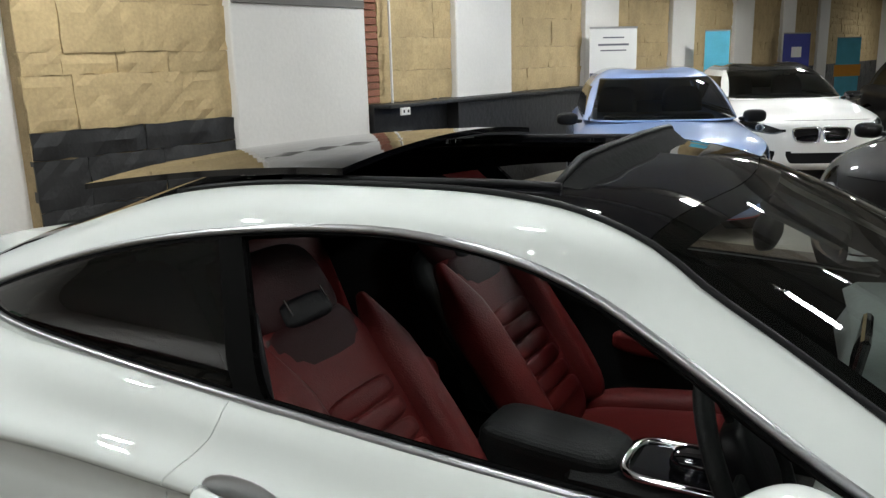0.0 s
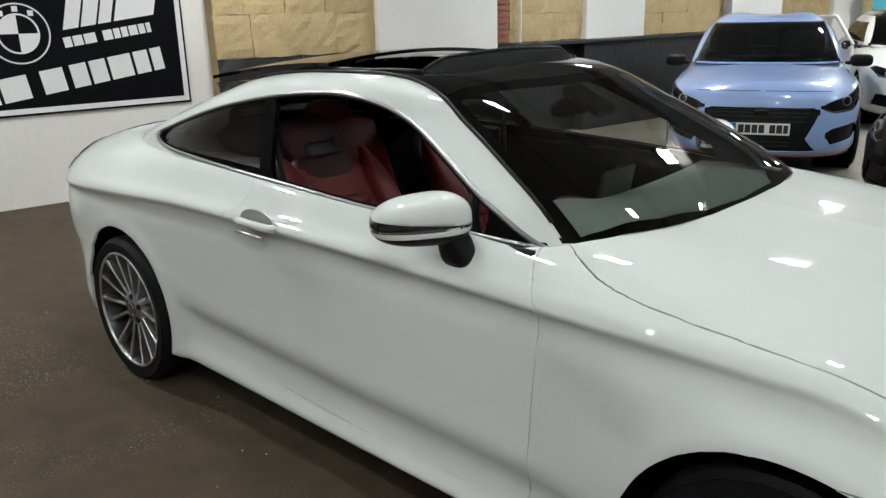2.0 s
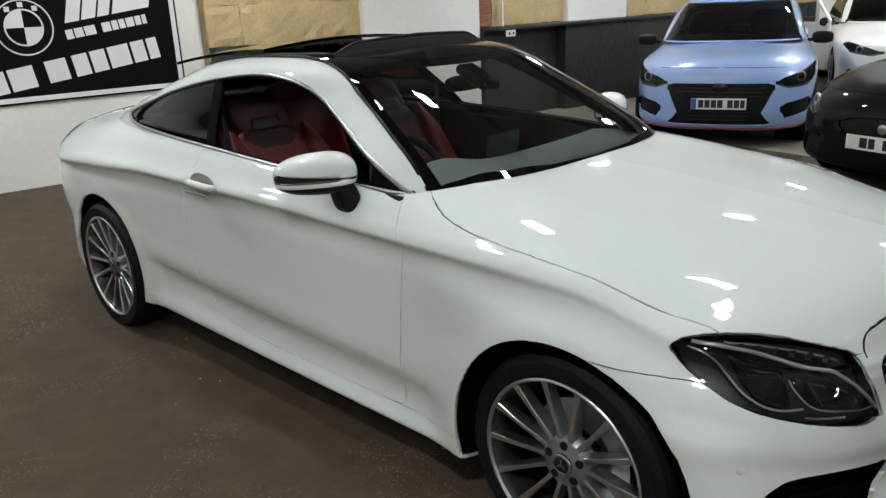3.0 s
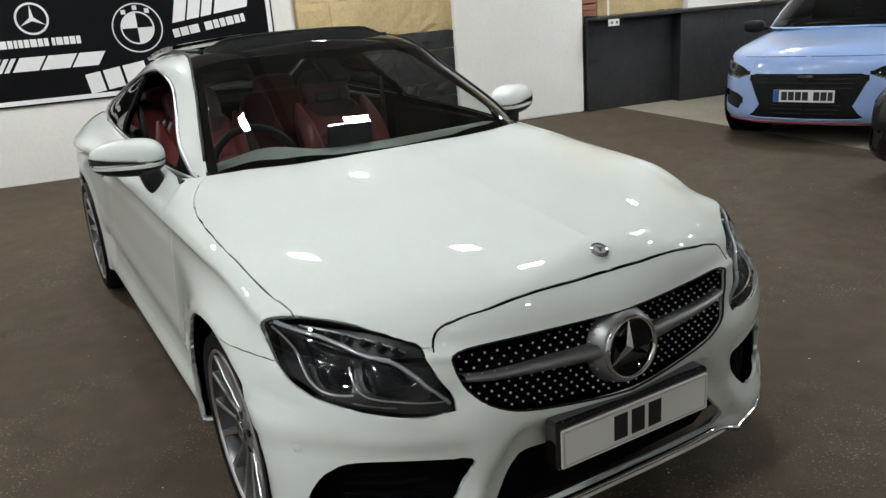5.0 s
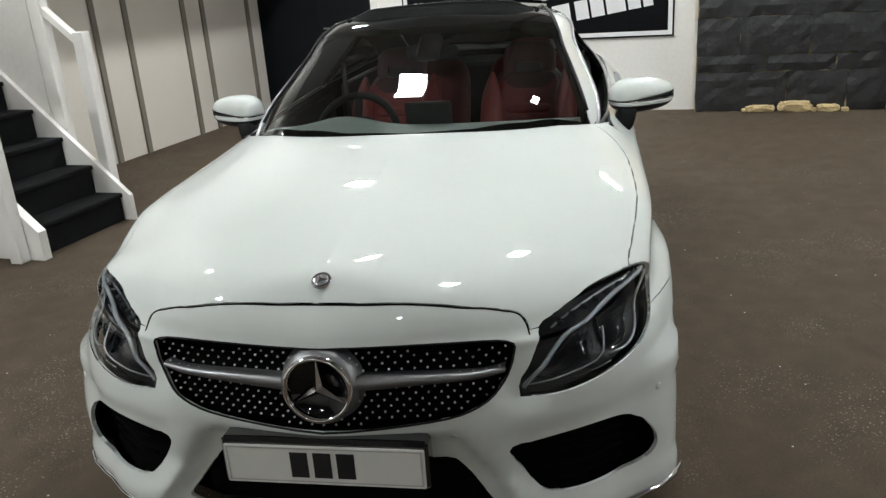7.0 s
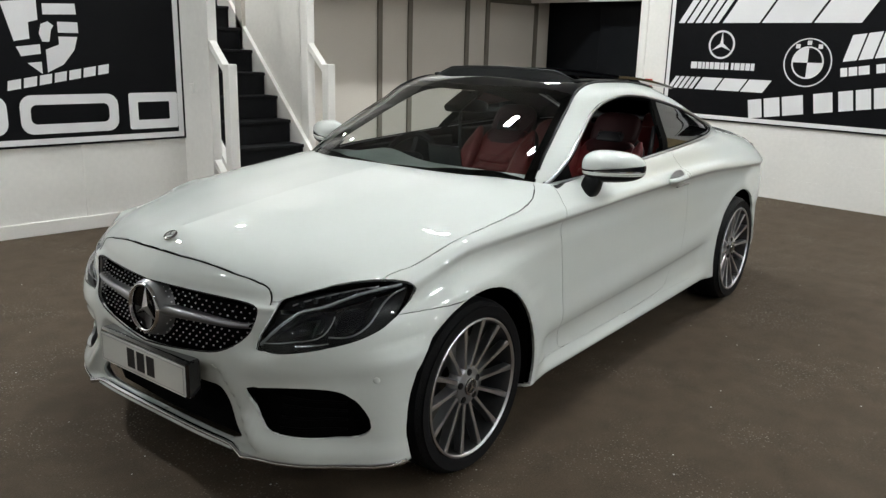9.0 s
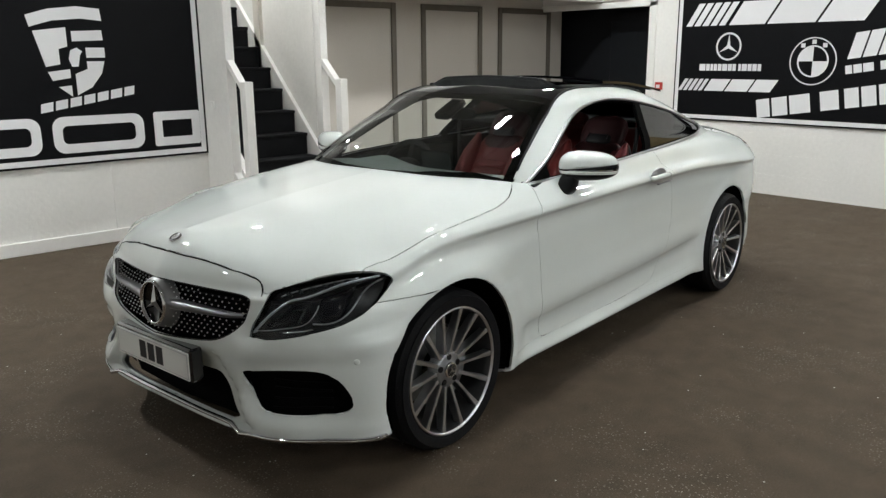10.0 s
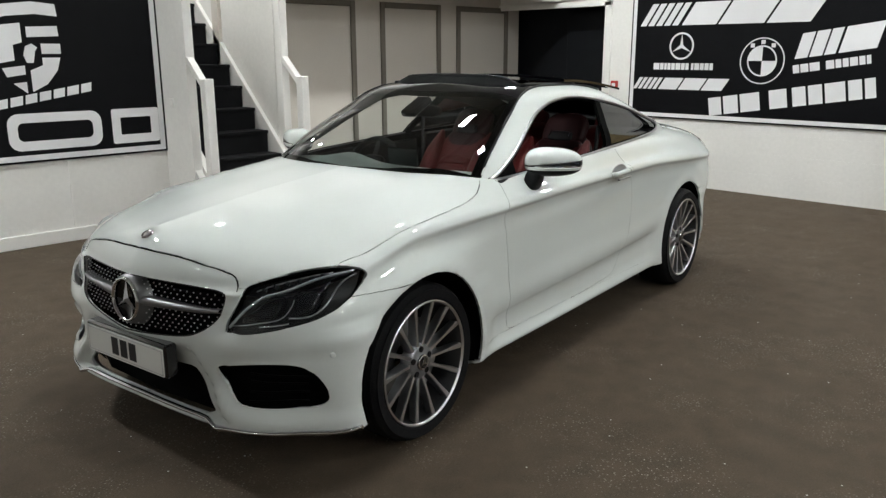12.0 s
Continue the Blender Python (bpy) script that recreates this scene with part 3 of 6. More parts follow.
bars(long_sign, ms, 1.09, 0.06, [0.15, 0.17, 0.22, -0.08, 0.19, -0.03, 0.14, 0.14, 0.20, 0.13, 0.10], 0.20, 0.028, 0, 8.7)

# sign beside the stairs: u runs along -x
side_sign = thing("wall_sign", "black sign board with a white shield emblem and bars", "sign", group="showroom signs")
ss = Matrix(((-1, 0, 0, 3.0), (0, 0, 1, -3.72), (0, 1, 0, 0.70), (0, 0, 0, 1)))
sign_frame(side_sign, 2.98, 1.70, ss)
for u0, u1 in ((0.22, 0.82), (0.92, 1.56), (1.65, 2.40), (2.49, 2.915)):
    bm = rounded_frame(u0, 0.10, u1, 0.40, 0.075, 0.09 if u1 < 2.5 else 0.02)
    bmesh.ops.transform(bm, matrix=ss @ Matrix.Translation((0, 0, 0.020)), verts=bm.verts[:])
    part("block", bm, M_SIGNWHITE, side_sign)
bars(side_sign, ss, 1.58, 0.435, [0.095, 0.095, 0.09, 0.09, 0.09, 0.095, 0.085], 0.07, 0.022, 0.02, 9.5)
SH = (1.86, 0.56)          # foot of the shield
shield = [(0, 0), (0.14, 0.08), (0.24, 0.22), (0.27, 0.42), (0.27, 0.58), (-0.27, 0.52), (-0.22, 0.36), (-0.15, 0.16)]


def shield_piece(poly):
    part("emblem_piece", prism([(SH[0] + a, SH[1] + b) for a, b in poly], 0.003, ss @ Matrix.Translation((0, 0, 0.020))), M_SIGNWHITE, side_sign)


shield_piece([(-0.29, 0.55), (-0.12, 0.60), (0.10, 0.62), (0.27, 0.605), (0.26, 0.70), (0.08, 0.715), (-0.14, 0.69), (-0.31, 0.64)])
shield_piece([(-0.27, 0.52), (-0.02, 0.55), (-0.02, 0.40), (-0.09, 0.38), (-0.09, 0.26), (-0.20, 0.24)])
shield_piece([(0.02, 0.52), (0.26, 0.53), (0.265, 0.45), (0.02, 0.44)])
shield_piece([(0.12, 0.39), (0.27, 0.39), (0.27, 0.31), (0.12, 0.31)])
shield_piece([(0.02, 0.18), (0.12, 0.22), (0.12, 0.28), (0.26, 0.28), (0.23, 0.18), (0.14, 0.07), (0.02, 0.01)])
shield_piece([(-0.19, 0.20), (-0.02, 0.22), (-0.02, 0.15), (-0.16, 0.13)])
shield_piece([(-0.12, 0.08), (-0.02, 0.09), (-0.02, 0.0)])
shield_piece([(0.0, 0.24), (0.05, 0.24), (0.07, 0.33), (0.09, 0.36), (0.05, 0.39), (0.0, 0.37), (-0.02, 0.30)])
bars(side_sign, ss, 1.3, 1.40, [0.12, 0.12, 0.10, -0.05, 0.30, 0.24, 0.20], 0.16, 0.03, 0.08)

from mathutils.bvhtree import BVHTree

# ---- car bodies: smooth shells cut into panels ----
def curve(xs, ys):
    """Monotone cubic through (xs, ys), xs rising."""
    xs, ys = np.array(xs, float), np.array(ys, float)
    if len(ys) == 1 or ys.ndim == 0:
        return lambda x: np.full_like(np.asarray(x, float), float(ys.flat[0]))
    h = np.diff(xs)
    d = np.diff(ys) / h
    m = np.zeros_like(ys)
    m[0], m[-1] = d[0], d[-1]
    for i in range(1, len(ys) - 1):
        m[i] = 0 if d[i - 1] * d[i] <= 0 else 3 * (h[i - 1] + h[i]) / ((2 * h[i] + h[i - 1]) / d[i - 1] + (h[i] + 2 * h[i - 1]) / d[i])

    def f(x):
        x = np.clip(np.asarray(x, float), xs[0], xs[-1])
        i = np.clip(np.searchsorted(xs, x) - 1, 0, len(h) - 1)
        t = (x - xs[i]) / h[i]
        return ((1 + 2 * t) * (1 - t) ** 2 * ys[i] + t * (1 - t) ** 2 * h[i] * m[i] + t * t * (3 - 2 * t) * ys[i + 1] + t * t * (t - 1) * h[i] * m[i + 1])
    return f


def level(knots, xf, xr, w, z, nf=3.0, nr=3.0, xa=1.0, xb=-1.5):
    return dict(xf=xf, xr=xr, w=curve(knots, w) if len(w) > 1 else curve([0], w), z=curve(knots, z), nf=nf, nr=nr, xa=xa, xb=xb)


def shell(levels, nfront=34, nside=110, nrear=22, rows=6):
    """Half shell (y >= 0): columns run from the nose round the side to the tail, rows from the first level to the last."""
    pts = []
    for L in levels:
        a = np.linspace(0, np.pi / 2, nfront, endpoint=False)
        r = (np.cos(a) ** L["nf"] + np.sin(a) ** L["nf"]) ** (-1 / L["nf"])
        xfr = L["xa"] + (L["xf"] - L["xa"]) * r * np.cos(a)
        yfr = L["w"](xfr) * r * np.sin(a)
        xs = np.linspace(L["xa"], L["xb"], nside, endpoint=False)
        b = np.linspace(np.pi / 2, 0, nrear)
        q = (np.cos(b) ** L["nr"] + np.sin(b) ** L["nr"]) ** (-1 / L["nr"])
        xre = L["xb"] + (L["xr"] - L["xb"]) * q * np.cos(b)
        yre = L["w"](xre) * q * np.sin(b)
        x = np.concatenate((xfr, xs, xre))
        y = np.concatenate((yfr, L["w"](xs), yre))
        pts.append(np.stack((x, y, L["z"](x)), 1))
    pts = np.array(pts)                      # level, column, xyz
    k = len(pts)
    out = []
    for i in range(k - 1):
        p0, p1, p2, p3 = pts[max(i - 1, 0)], pts[i], pts[i + 1], pts[min(i + 2, k - 1)]
        d1 = np.linalg.norm(p2 - p1, axis=1, keepdims=True) + 1e-6
        d0 = np.linalg.norm(p1 - p0, axis=1, keepdims=True) + 1e-6
        d2 = np.linalg.norm(p3 - p2, axis=1, keepdims=True) + 1e-6
        s1, s2 = (p2 - p1) / d1, (p2 - p1) / d1
        m1 = s1 if i == 0 else (d0 * (p2 - p1) / d1 + d1 * (p1 - p0) / d0) / (d0 + d1)
        m2 = s2 if i == k - 2 else (d2 * (p2 - p1) / d1 + d1 * (p3 - p2) / d2) / (d1 + d2)
        for j in range(rows):
            t = j / rows
            out.append((1 + 2 * t) * (1 - t) ** 2 * p1 + t * (1 - t) ** 2 * d1 * m1 + t * t * (3 - 2 * t) * p2 + t * t * (t - 1) * d1 * m2)
    out.append(pts[-1])
    out = np.array(out)
    out[:, :, 1] = np.maximum(out[:, :, 1], 0)
    bm = bmesh.new()
    grid = [[bm.verts.new(p) for p in row] for row in out]
    for i in range(len(grid) - 1):
        for j in range(len(grid[0]) - 1):
            bm.faces.new((grid[i][j], grid[i][j + 1], grid[i + 1][j + 1], grid[i + 1][j]))
    bmesh.ops.remove_doubles(bm, verts=bm.verts[:], dist=1e-4)
    return bm


def cut(bm, f, near=None):
    """Split the faces of bm along f(co) = 0, where near(co) holds."""
    bm.verts.ensure_lookup_table()
    val = {}
    for v in bm.verts:
        val[v] = f(v.co) if near is None or near(v.co) else None
    fresh = []
    for e in bm.edges[:]:
        a, b = e.verts
        fa, fb = val[a], val[b]
        if fa is None or fb is None:
            continue
        if abs(fa) < 4e-4:
            fresh.append(a)
        if abs(fb) < 4e-4:
            fresh.append(b)
        if abs(fa) < 4e-4 or abs(fb) < 4e-4 or fa * fb > 0:
            continue
        lo, hi, ca, cb = 0.0, 1.0, a.co.copy(), b.co.copy()
        t = fa / (fa - fb)
        for _ in range(4):
            ft = f(ca.lerp(cb, t))
            if ft * fa > 0:
                lo, la = t, ft
            else:
                hi, lb = t, ft
            t = 0.5 * (lo + hi) if _ else min(max(t, lo + 0.02), hi - 0.02)
        nv = bmesh.utils.edge_split(e, a, t)[1]
        fresh.append(nv)
        val[nv] = 0.0
    fresh = [v for v in set(fresh) if v.is_valid]
    if fresh:
        bmesh.ops.connect_verts(bm, verts=fresh, check_degenerate=True)


def poly_sd(poly):
    """Signed distance to a closed polygon in the plane, negative inside."""
    p = np.array(poly, float)
    q = np.roll(p, -1, 0)
    e = q - p
    ee = (e * e).sum(1)

    def f(u, v):
        w = np.array((u, v)) - p
        t = np.clip((w * e).sum(1) / ee, 0, 1)
        d = np.sqrt((((w - e * t[:, None])) ** 2).sum(1).min())
        c1 = (p[:, 1] > v) != (q[:, 1] > v)
        x = e[:, 0] * (v - p[:, 1]) / np.where(np.abs(e[:, 1]) < 1e-12, 1e-12, e[:, 1]) + p[:, 0]
        return -d if (np.count_nonzero(c1 & (u < x)) % 2) else d
    return f


def rounded(poly, n=6, closed=True):
    """Catmull-Rom through the corners of a polygon."""
    p = [Vector(q) for q in poly]
    k = len(p)
    out = []
    for i in range(k if closed else k - 1):
        a = p[(i - 1) % k] if closed or i else p[0]
        b, c = p[i], p[(i + 1) % k]
        d = p[(i + 2) % k] if closed or i < k - 2 else p[-1]
        for j in range(n):
            t = j / n
            out.append(0.5 * (2 * b + (c - a) * t + (2 * a - 5 * b + 4 * c - d) * t * t + (3 * b - a - 3 * c + d) * t ** 3))
    if not closed:
        out.append(p[-1])
    return out


def panel(src, keep, name, mat, parent, sides=(1, -1), join=False, gap=0.002, depth=0.012, label="", offset=0.0):
    """Take the faces of src for which keep(centre) holds as panels with a folded edge, on one side, both, or joined across the middle."""
    faces = [f for f in src.faces if keep(f.calc_center_median())]
    if not faces:
        return []
    idx, co, no = {}, [], []
    polys = []
    for f in faces:
        ids = []
        for v in f.verts:
            if v not in idx:
                idx[v] = len(co)
                co.append(v.co.copy() + v.normal * offset)
                no.append(v.normal.copy())
            ids.append(idx[v])
        polys.append(ids)
    count = collections_count(polys)
    rim = [(a, b) for (a, b), n in count.items() if n == 1]
    inward = {}
    for ids in polys:
        c = sum((co[i] for i in ids), Vector()) / len(ids)
        for i in ids:
            inward.setdefault(i, Vector())
            inward[i] += c - co[i]
    rim_v = {i for e in rim for i in e}
    mid = {i for i in rim_v if abs(co[i].y) < 1e-4}
    for i in rim_v:
        d = inward[i]
        d = d - no[i] * d.dot(no[i])
        if i in mid:
            d.y = 0
        if gap and d.length > 1e-6:
            co[i] = co[i] + d.normalized() * gap
    made = []
    runs = [(1, -1)] if join else [(s,) for s in sides]
    for run in runs:
        V, F, N = [], [], []
        for s in run:
            base = len(V)
            V += [(c.x, c.y * s, c.z) for c in co]
            N += [(n.x, n.y * s, n.z) for n in no]
            F += [[base + i for i in (ids if s > 0 else ids[::-1])] for ids in polys]
            if depth:
                back, fold = {}, {}
                for a, b in rim:
                    if join and a in mid and b in mid:
                        continue
                    for i in (a, b):
                        if i not in back:
                            c, n = co[i], no[i]
                            out = -inward[i].normalized() if inward[i].length > 0 else n
                            fold[i] = len(V)
                            V.append((c.x, c.y * s, c.z))
                            N.append((out.x, out.y * s, out.z))
                            back[i] = len(V)
                            p = c - n * depth
                            V.append((p.x, p.y * s, p.z))
                            N.append((out.x, out.y * s, out.z))
                    F.append([fold[a], back[a], back[b], fold[b]] if s > 0 else [fold[b], back[b], back[a], fold[a]])
        me = bpy.data.meshes.new(name)
        me.from_pydata(V, [], F)
        me.polygons.foreach_set("use_smooth", [True] * len(me.polygons))
        me.normals_split_custom_set_from_vertices(N)
        me.materials.append(mat)
        ob = new(name, me)
        ob.parent = parent
        if label:
            tagged(ob, label)
        made.append(ob)
    return made


def collections_count(polys):
    count = {}
    for ids in polys:
        for i in range(len(ids)):
            a, b = ids[i], ids[(i + 1) % len(ids)]
            if (b, a) in count:
                count[(b, a)] += 1
            else:
                count[(a, b)] = count.get((a, b), 0) + 1
    return count


def finish(bm):
    bm.normal_update()
    for f in bm.faces:
        c = f.calc_center_median()
        out = Vector((c.x * 0.15, c.y + 0.02, c.z - 0.55))
        if c.x > 2.04 and c.z < 0.8:
            out = Vector((1, 0.1, 0))
        if f.normal.dot(out) < 0:
            f.normal_flip()
    bm.normal_update()


def tree_of(bm):
    return BVHTree.FromBMesh(bm)


def on_side(tree, x, z, lift=0.0):
    """The shell's point at (x, z), from the side."""
    hit, no, _, _ = tree.ray_cast(Vector((x, 3, z)), Vector((0, -1, 0)))
    if hit is None:
        hit, no, _, _ = tree.find_nearest(Vector((x, 0.7, z)))
    if no.y < 0:
        no = -no
    return hit + no * lift


def on_front(tree, y, z, lift=0.0):
    hit, no, _, _ = tree.ray_cast(Vector((4, max(y, 1e-3), z)), Vector((-1, 0, 0)))
    if hit is None:
        hit, no, _, _ = tree.find_nearest(Vector((2.1, y, z)))
    if no.x < 0:
        no = -no
    return hit + no * lift


def on_top(tree, x, y, lift=0.0):
    hit, no, _, _ = tree.ray_cast(Vector((x, max(y, 1e-3), 3)), Vector((0, 0, -1)))
    if hit is None:
        hit, no, _, _ = tree.find_nearest(Vector((x, y, 1.0)))
    if no.z < 0:
        no = -no
    return hit + no * lift


def flip_y(bm):
    for v in bm.verts:
        v.co.y = -v.co.y
    bmesh.ops.reverse_faces(bm, faces=bm.faces[:])
    return bm


def twice(name, make, mat, parent, label="", smooth=True):
    """The same part on both sides of a car; make() gives the one at y > 0."""
    return [part(name, make(), mat, parent, label, smooth), part(name, flip_y(make()), mat, parent, label, smooth)]


# ---- wheels ----
def wheel_parts(parent, at, side, spokes=14, radius=0.332, rim=0.264, width=0.225, alloy=None, steer=0.0, name="wheel", simple=False):
    """A wheel at (x, y of its outer face, z); side 1 is the car's left."""
    w = new(name)
    w.empty_display_size = 0.1
    w.parent = parent
    w.matrix_basis = pose(*at, 0, 0, steer) @ (Matrix() if side > 0 else pose(0, 0, 0, 0, 0, 180))
    tyre = [(rim - 0.005, 0.004), (rim + 0.012, 0.012), (rim + 0.045, 0.016), (radius - 0.022, 0.010), (radius - 0.006, -0.008), (radius, -0.03)]
    for g in (0.065, 0.11, 0.155):
        tyre += [(radius, -g), (radius - 0.008, -g - 0.002), (radius - 0.008, -g - 0.008), (radius, -g - 0.010)]
    tyre += [(radius, -width + 0.02), (radius - 0.02, -width), (rim + 0.02, -width - 0.005), (rim - 0.01, -width + 0.01)]
    part("tyre", lathe(tyre, 72), M_RUBBER, w, smooth=False)
    barrel = [(rim + 0.001, 0.002), (rim + 0.002, 0.010), (rim - 0.006, 0.012), (rim - 0.012, 0.002), (rim - 0.016, -0.02), (rim - 0.03, -0.09), (rim - 0.02, -width + 0.01)]
    part("rim", lathe(barrel, 72), alloy or M_BARREL, w, smooth=True)
    part("rim_lip", lathe([(rim + 0.001, 0.011), (rim - 0.002, 0.0145), (rim - 0.006, 0.0145), (rim - 0.010, 0.006)], 72), M_ALLOYCUT, w, smooth=True)
    for k in range(spokes):
        a = k * math.tau / spokes
        bm = bmesh.new()
        rows = []
        for r, y, hw, th in ((0.050, -0.022, 0.0100, 0.05), (0.10, -0.016, 0.0070, 0.045), (0.17, -0.006, 0.0068, 0.04), (rim - 0.008, 0.005, 0.0115, 0.03)):
            lean = 0.0
            rows.append([bm.verts.new((r, yy, ss + lean)) for ss, yy in ((-hw * 1.15, y - th), (-hw, y - 0.003), (-hw * 0.8, y), (hw * 0.8, y), (hw, y - 0.003), (hw * 1.15, y - th))])
        for i in range(3):
            for j in range(5):
                bm.faces.new((rows[i][j], rows[i][j + 1], rows[i + 1][j + 1], rows[i + 1][j]))
        bmesh.ops.recalc_face_normals(bm, faces=bm.faces[:])
        bmesh.ops.rotate(bm, verts=bm.verts[:], matrix=Matrix.Rotation(a, 3, "Y"))
        part("spoke", bm, M_ALLOYCUT if not simple else (alloy or M_ALLOY), w)
    part("hub", lathe([(0.0, -0.010), (0.032, -0.010), (0.036, -0.014), (0.058, -0.016), (0.076, -0.021), (0.084, -0.06)], 40), alloy or M_HUB, w, smooth=True)
    part("centre_cap", lathe([(0.0, -0.003), (0.028, -0.004), (0.033, -0.008), (0.033, -0.016)], 32), M_BLACKGLOSS, w, smooth=True)
    if not simple:
        part("cap_ring", lathe([(0.025, -0.003), (0.029, -0.001), (0.033, -0.005)], 32), M_CHROME, w, smooth=True)
        part("cap_star", prism(three_points(0, 0, 0.024, 0.2), 0.002, Matrix(((1, 0, 0, 0), (0, 0, -1, -0.001), (0, 1, 0, 0), (0, 0, 0, 1)))), M_CHROME, w)
        for k in range(5):
            a = k * math.tau / 5 + 0.3
            bm = lathe([(0.0, -0.0125), (0.0125, -0.0125), (0.0135, -0.020)], 14)
            bmesh.ops.translate(bm, verts=bm.verts[:], vec=(0.055 * math.cos(a), 0, 0.055 * math.sin(a)))
            part("bolt", bm, M_BLACK, w)
        part("brake_disc", lathe([(0.07, -0.10), (0.165, -0.10), (0.165, -0.125), (0.07, -0.125)], 48), M_DISC, w)
        cal = lathe([(0.12, -0.075), (0.178, -0.075), (0.178, -0.15), (0.12, -0.15)], 48)
        bmesh.ops.delete(cal, geom=[v for v in cal.verts if not (v.co.x < -0.07)], context="VERTS")
        part("brake_caliper", cal, M_SATIN, w)
    return w

# ---- the white coupe ----
KX = (-2.45, -1.9, -1.42, -0.8, 0.0, 0.75, 1.42, 1.8, 2.15)
coupe = thing("coupe", "pearl white two-door coupe with red leather seats, windows down, sunroof open", "car", pose(0, 0, 0, 0, 0, 8.5))


grille_poly = rounded([(-0.455, 0.728), (-0.30, 0.738), (0.0, 0.742), (0.30, 0.738), (0.455, 0.728), (0.470, 0.695), (0.445, 0.630), (0.385, 0.578), (0.27, 0.545), (0.0, 0.525), (-0.27, 0.545), (-0.385, 0.578), (-0.445, 0.630), (-0.470, 0.695)], 4)


def ease(t):
    t = max(0.0, min(1.0, t))
    return t * t * (3 - 2 * t)


HL_D = Vector((-0.762, 0.648))


def coupe_body():
    k = KX
    t = (-2.45, -1.9, -1.42, -0.8, 0.0, 0.75, 1.42, 1.75, 2.06)
    L = [
        level(k, 2.098, -2.36, (0.74, 0.78, 0.79, 0.78, 0.78, 0.78, 0.79, 0.80, 0.80), (0.30, 0.26, 0.21, 0.20, 0.20, 0.20, 0.20, 0.20, 0.208), 4.0, 3.2, 1.15),
        level(k, 2.178, -2.42, (0.84, 0.87, 0.880, 0.878, 0.877, 0.877, 0.880, 0.880, 0.880), (0.34, 0.30, 0.25, 0.232, 0.230, 0.232, 0.24, 0.234, 0.233), 4.0, 3.2, 1.15),
        level(k, 2.183, -2.43, (0.845, 0.872, 0.878, 0.858, 0.853, 0.853, 0.874, 0.880, 0.880), (0.42, 0.39, 0.36, 0.335, 0.300, 0.285, 0.295, 0.29, 0.29), 4.0, 3.2, 1.15),
        level(k, 2.189, -2.445, (0.849, 0.874, 0.884, 0.860, 0.854, 0.853, 0.880, 0.881, 0.880), (0.517, 0.512, 0.490, 0.436, 0.402, 0.384, 0.350, 0.345, 0.345), 4.0, 3.2, 1.15),
        level(k, 2.192, -2.45, (0.85, 0.876, 0.888, 0.870, 0.864, 0.863, 0.890, 0.888, 0.884), (0.54, 0.535, 0.512, 0.456, 0.422, 0.405, 0.38, 0.37, 0.37), 4.0, 3.2, 1.15),
        level(k, 2.205, -2.47, (0.86, 0.884, 0.893, 0.869, 0.862, 0.861, 0.902, 0.900, 0.890), (0.62, 0.60, 0.61, 0.60, 0.575, 0.56, 0.56, 0.52, 0.505), 3.8, 3.2, 1.12),
        level(k, 2.195, -2.48, (0.86, 0.882, 0.890, 0.860, 0.850, 0.848, 0.893, 0.902, 0.898), (0.74, 0.755, 0.765, 0.765, 0.76, 0.755, 0.735, 0.68, 0.655), 3.4, 3.2, 1.08),
        level(k, 2.188, -2.478, (0.853, 0.876, 0.886, 0.862, 0.852, 0.844, 0.852, 0.866, 0.876), (0.79, 0.818, 0.846, 0.870, 0.866, 0.852, 0.838, 0.735, 0.70), 3.2, 3.2, 1.05),
        level(k, 2.185, -2.478, (0.855, 0.885, 0.902, 0.881, 0.872, 0.863, 0.854, 0.852, 0.868), (0.822, 0.849, 0.876, 0.899, 0.895, 0.881, 0.866, 0.765, 0.72), 3.2, 3.2, 1.05),
        level(k, 2.18, -2.475, (0.850, 0.881, 0.899, 0.878, 0.869, 0.860, 0.850, 0.846, 0.864), (0.830, 0.858, 0.884, 0.907, 0.903, 0.889, 0.874, 0.775, 0.73), 3.1, 3.2, 1.05),
        level(k, 2.165, -2.46, (0.82, 0.842, 0.857, 0.838, 0.830, 0.819, 0.808, 0.815, 0.84), (0.880, 0.904, 0.930, 0.941, 0.938, 0.930, 0.902, 0.808, 0.772), 3.0, 3.2, 1.0),
        level(t, 2.125, -2.43, (0.715, 0.735, 0.765, 0.780, 0.782, 0.762, 0.725, 0.715, 0.71), (0.962, 0.988, 1.02, 1.024, 1.006, 0.972, 0.922, 0.868, 0.832), 3.0, 3.0, 1.0),
        level(t, 2.09, -2.38, (0.57, 0.59, 0.61, 0.62, 0.62, 0.61, 0.58, 0.56, 0.54), (1.002, 1.034, 1.066, 1.05, 1.03, 1.014, 0.951, 0.907, 0.870), 2.8, 2.8, 0.95),
        level(t, 2.05, -2.30, (0.31, 0.31, 0.31, 0.31, 0.31, 0.30, 0.30, 0.29, 0.28), (1.025, 1.062, 1.092, 1.06, 1.04, 1.029, 0.975, 0.937, 0.896), 2.6, 2.6, 0.9),
        level(t, 2.02, -2.26, (0.0,), (1.03, 1.068, 1.102, 1.06, 1.04, 1.033, 0.983, 0.945, 0.905), 2.4, 2.4, 0.9),
    ]
    bm = shell(L, 64, 120, 22, 7)
    # flat flanks and flared lips round the wheels
    for v in bm.verts:
        if v.co.y > 0.6:
            for ax in (1.42, -1.42):
                r = math.hypot((v.co.x - ax) * (0.90 if v.co.x > 1.42 else 1.0), v.co.z - 0.345)
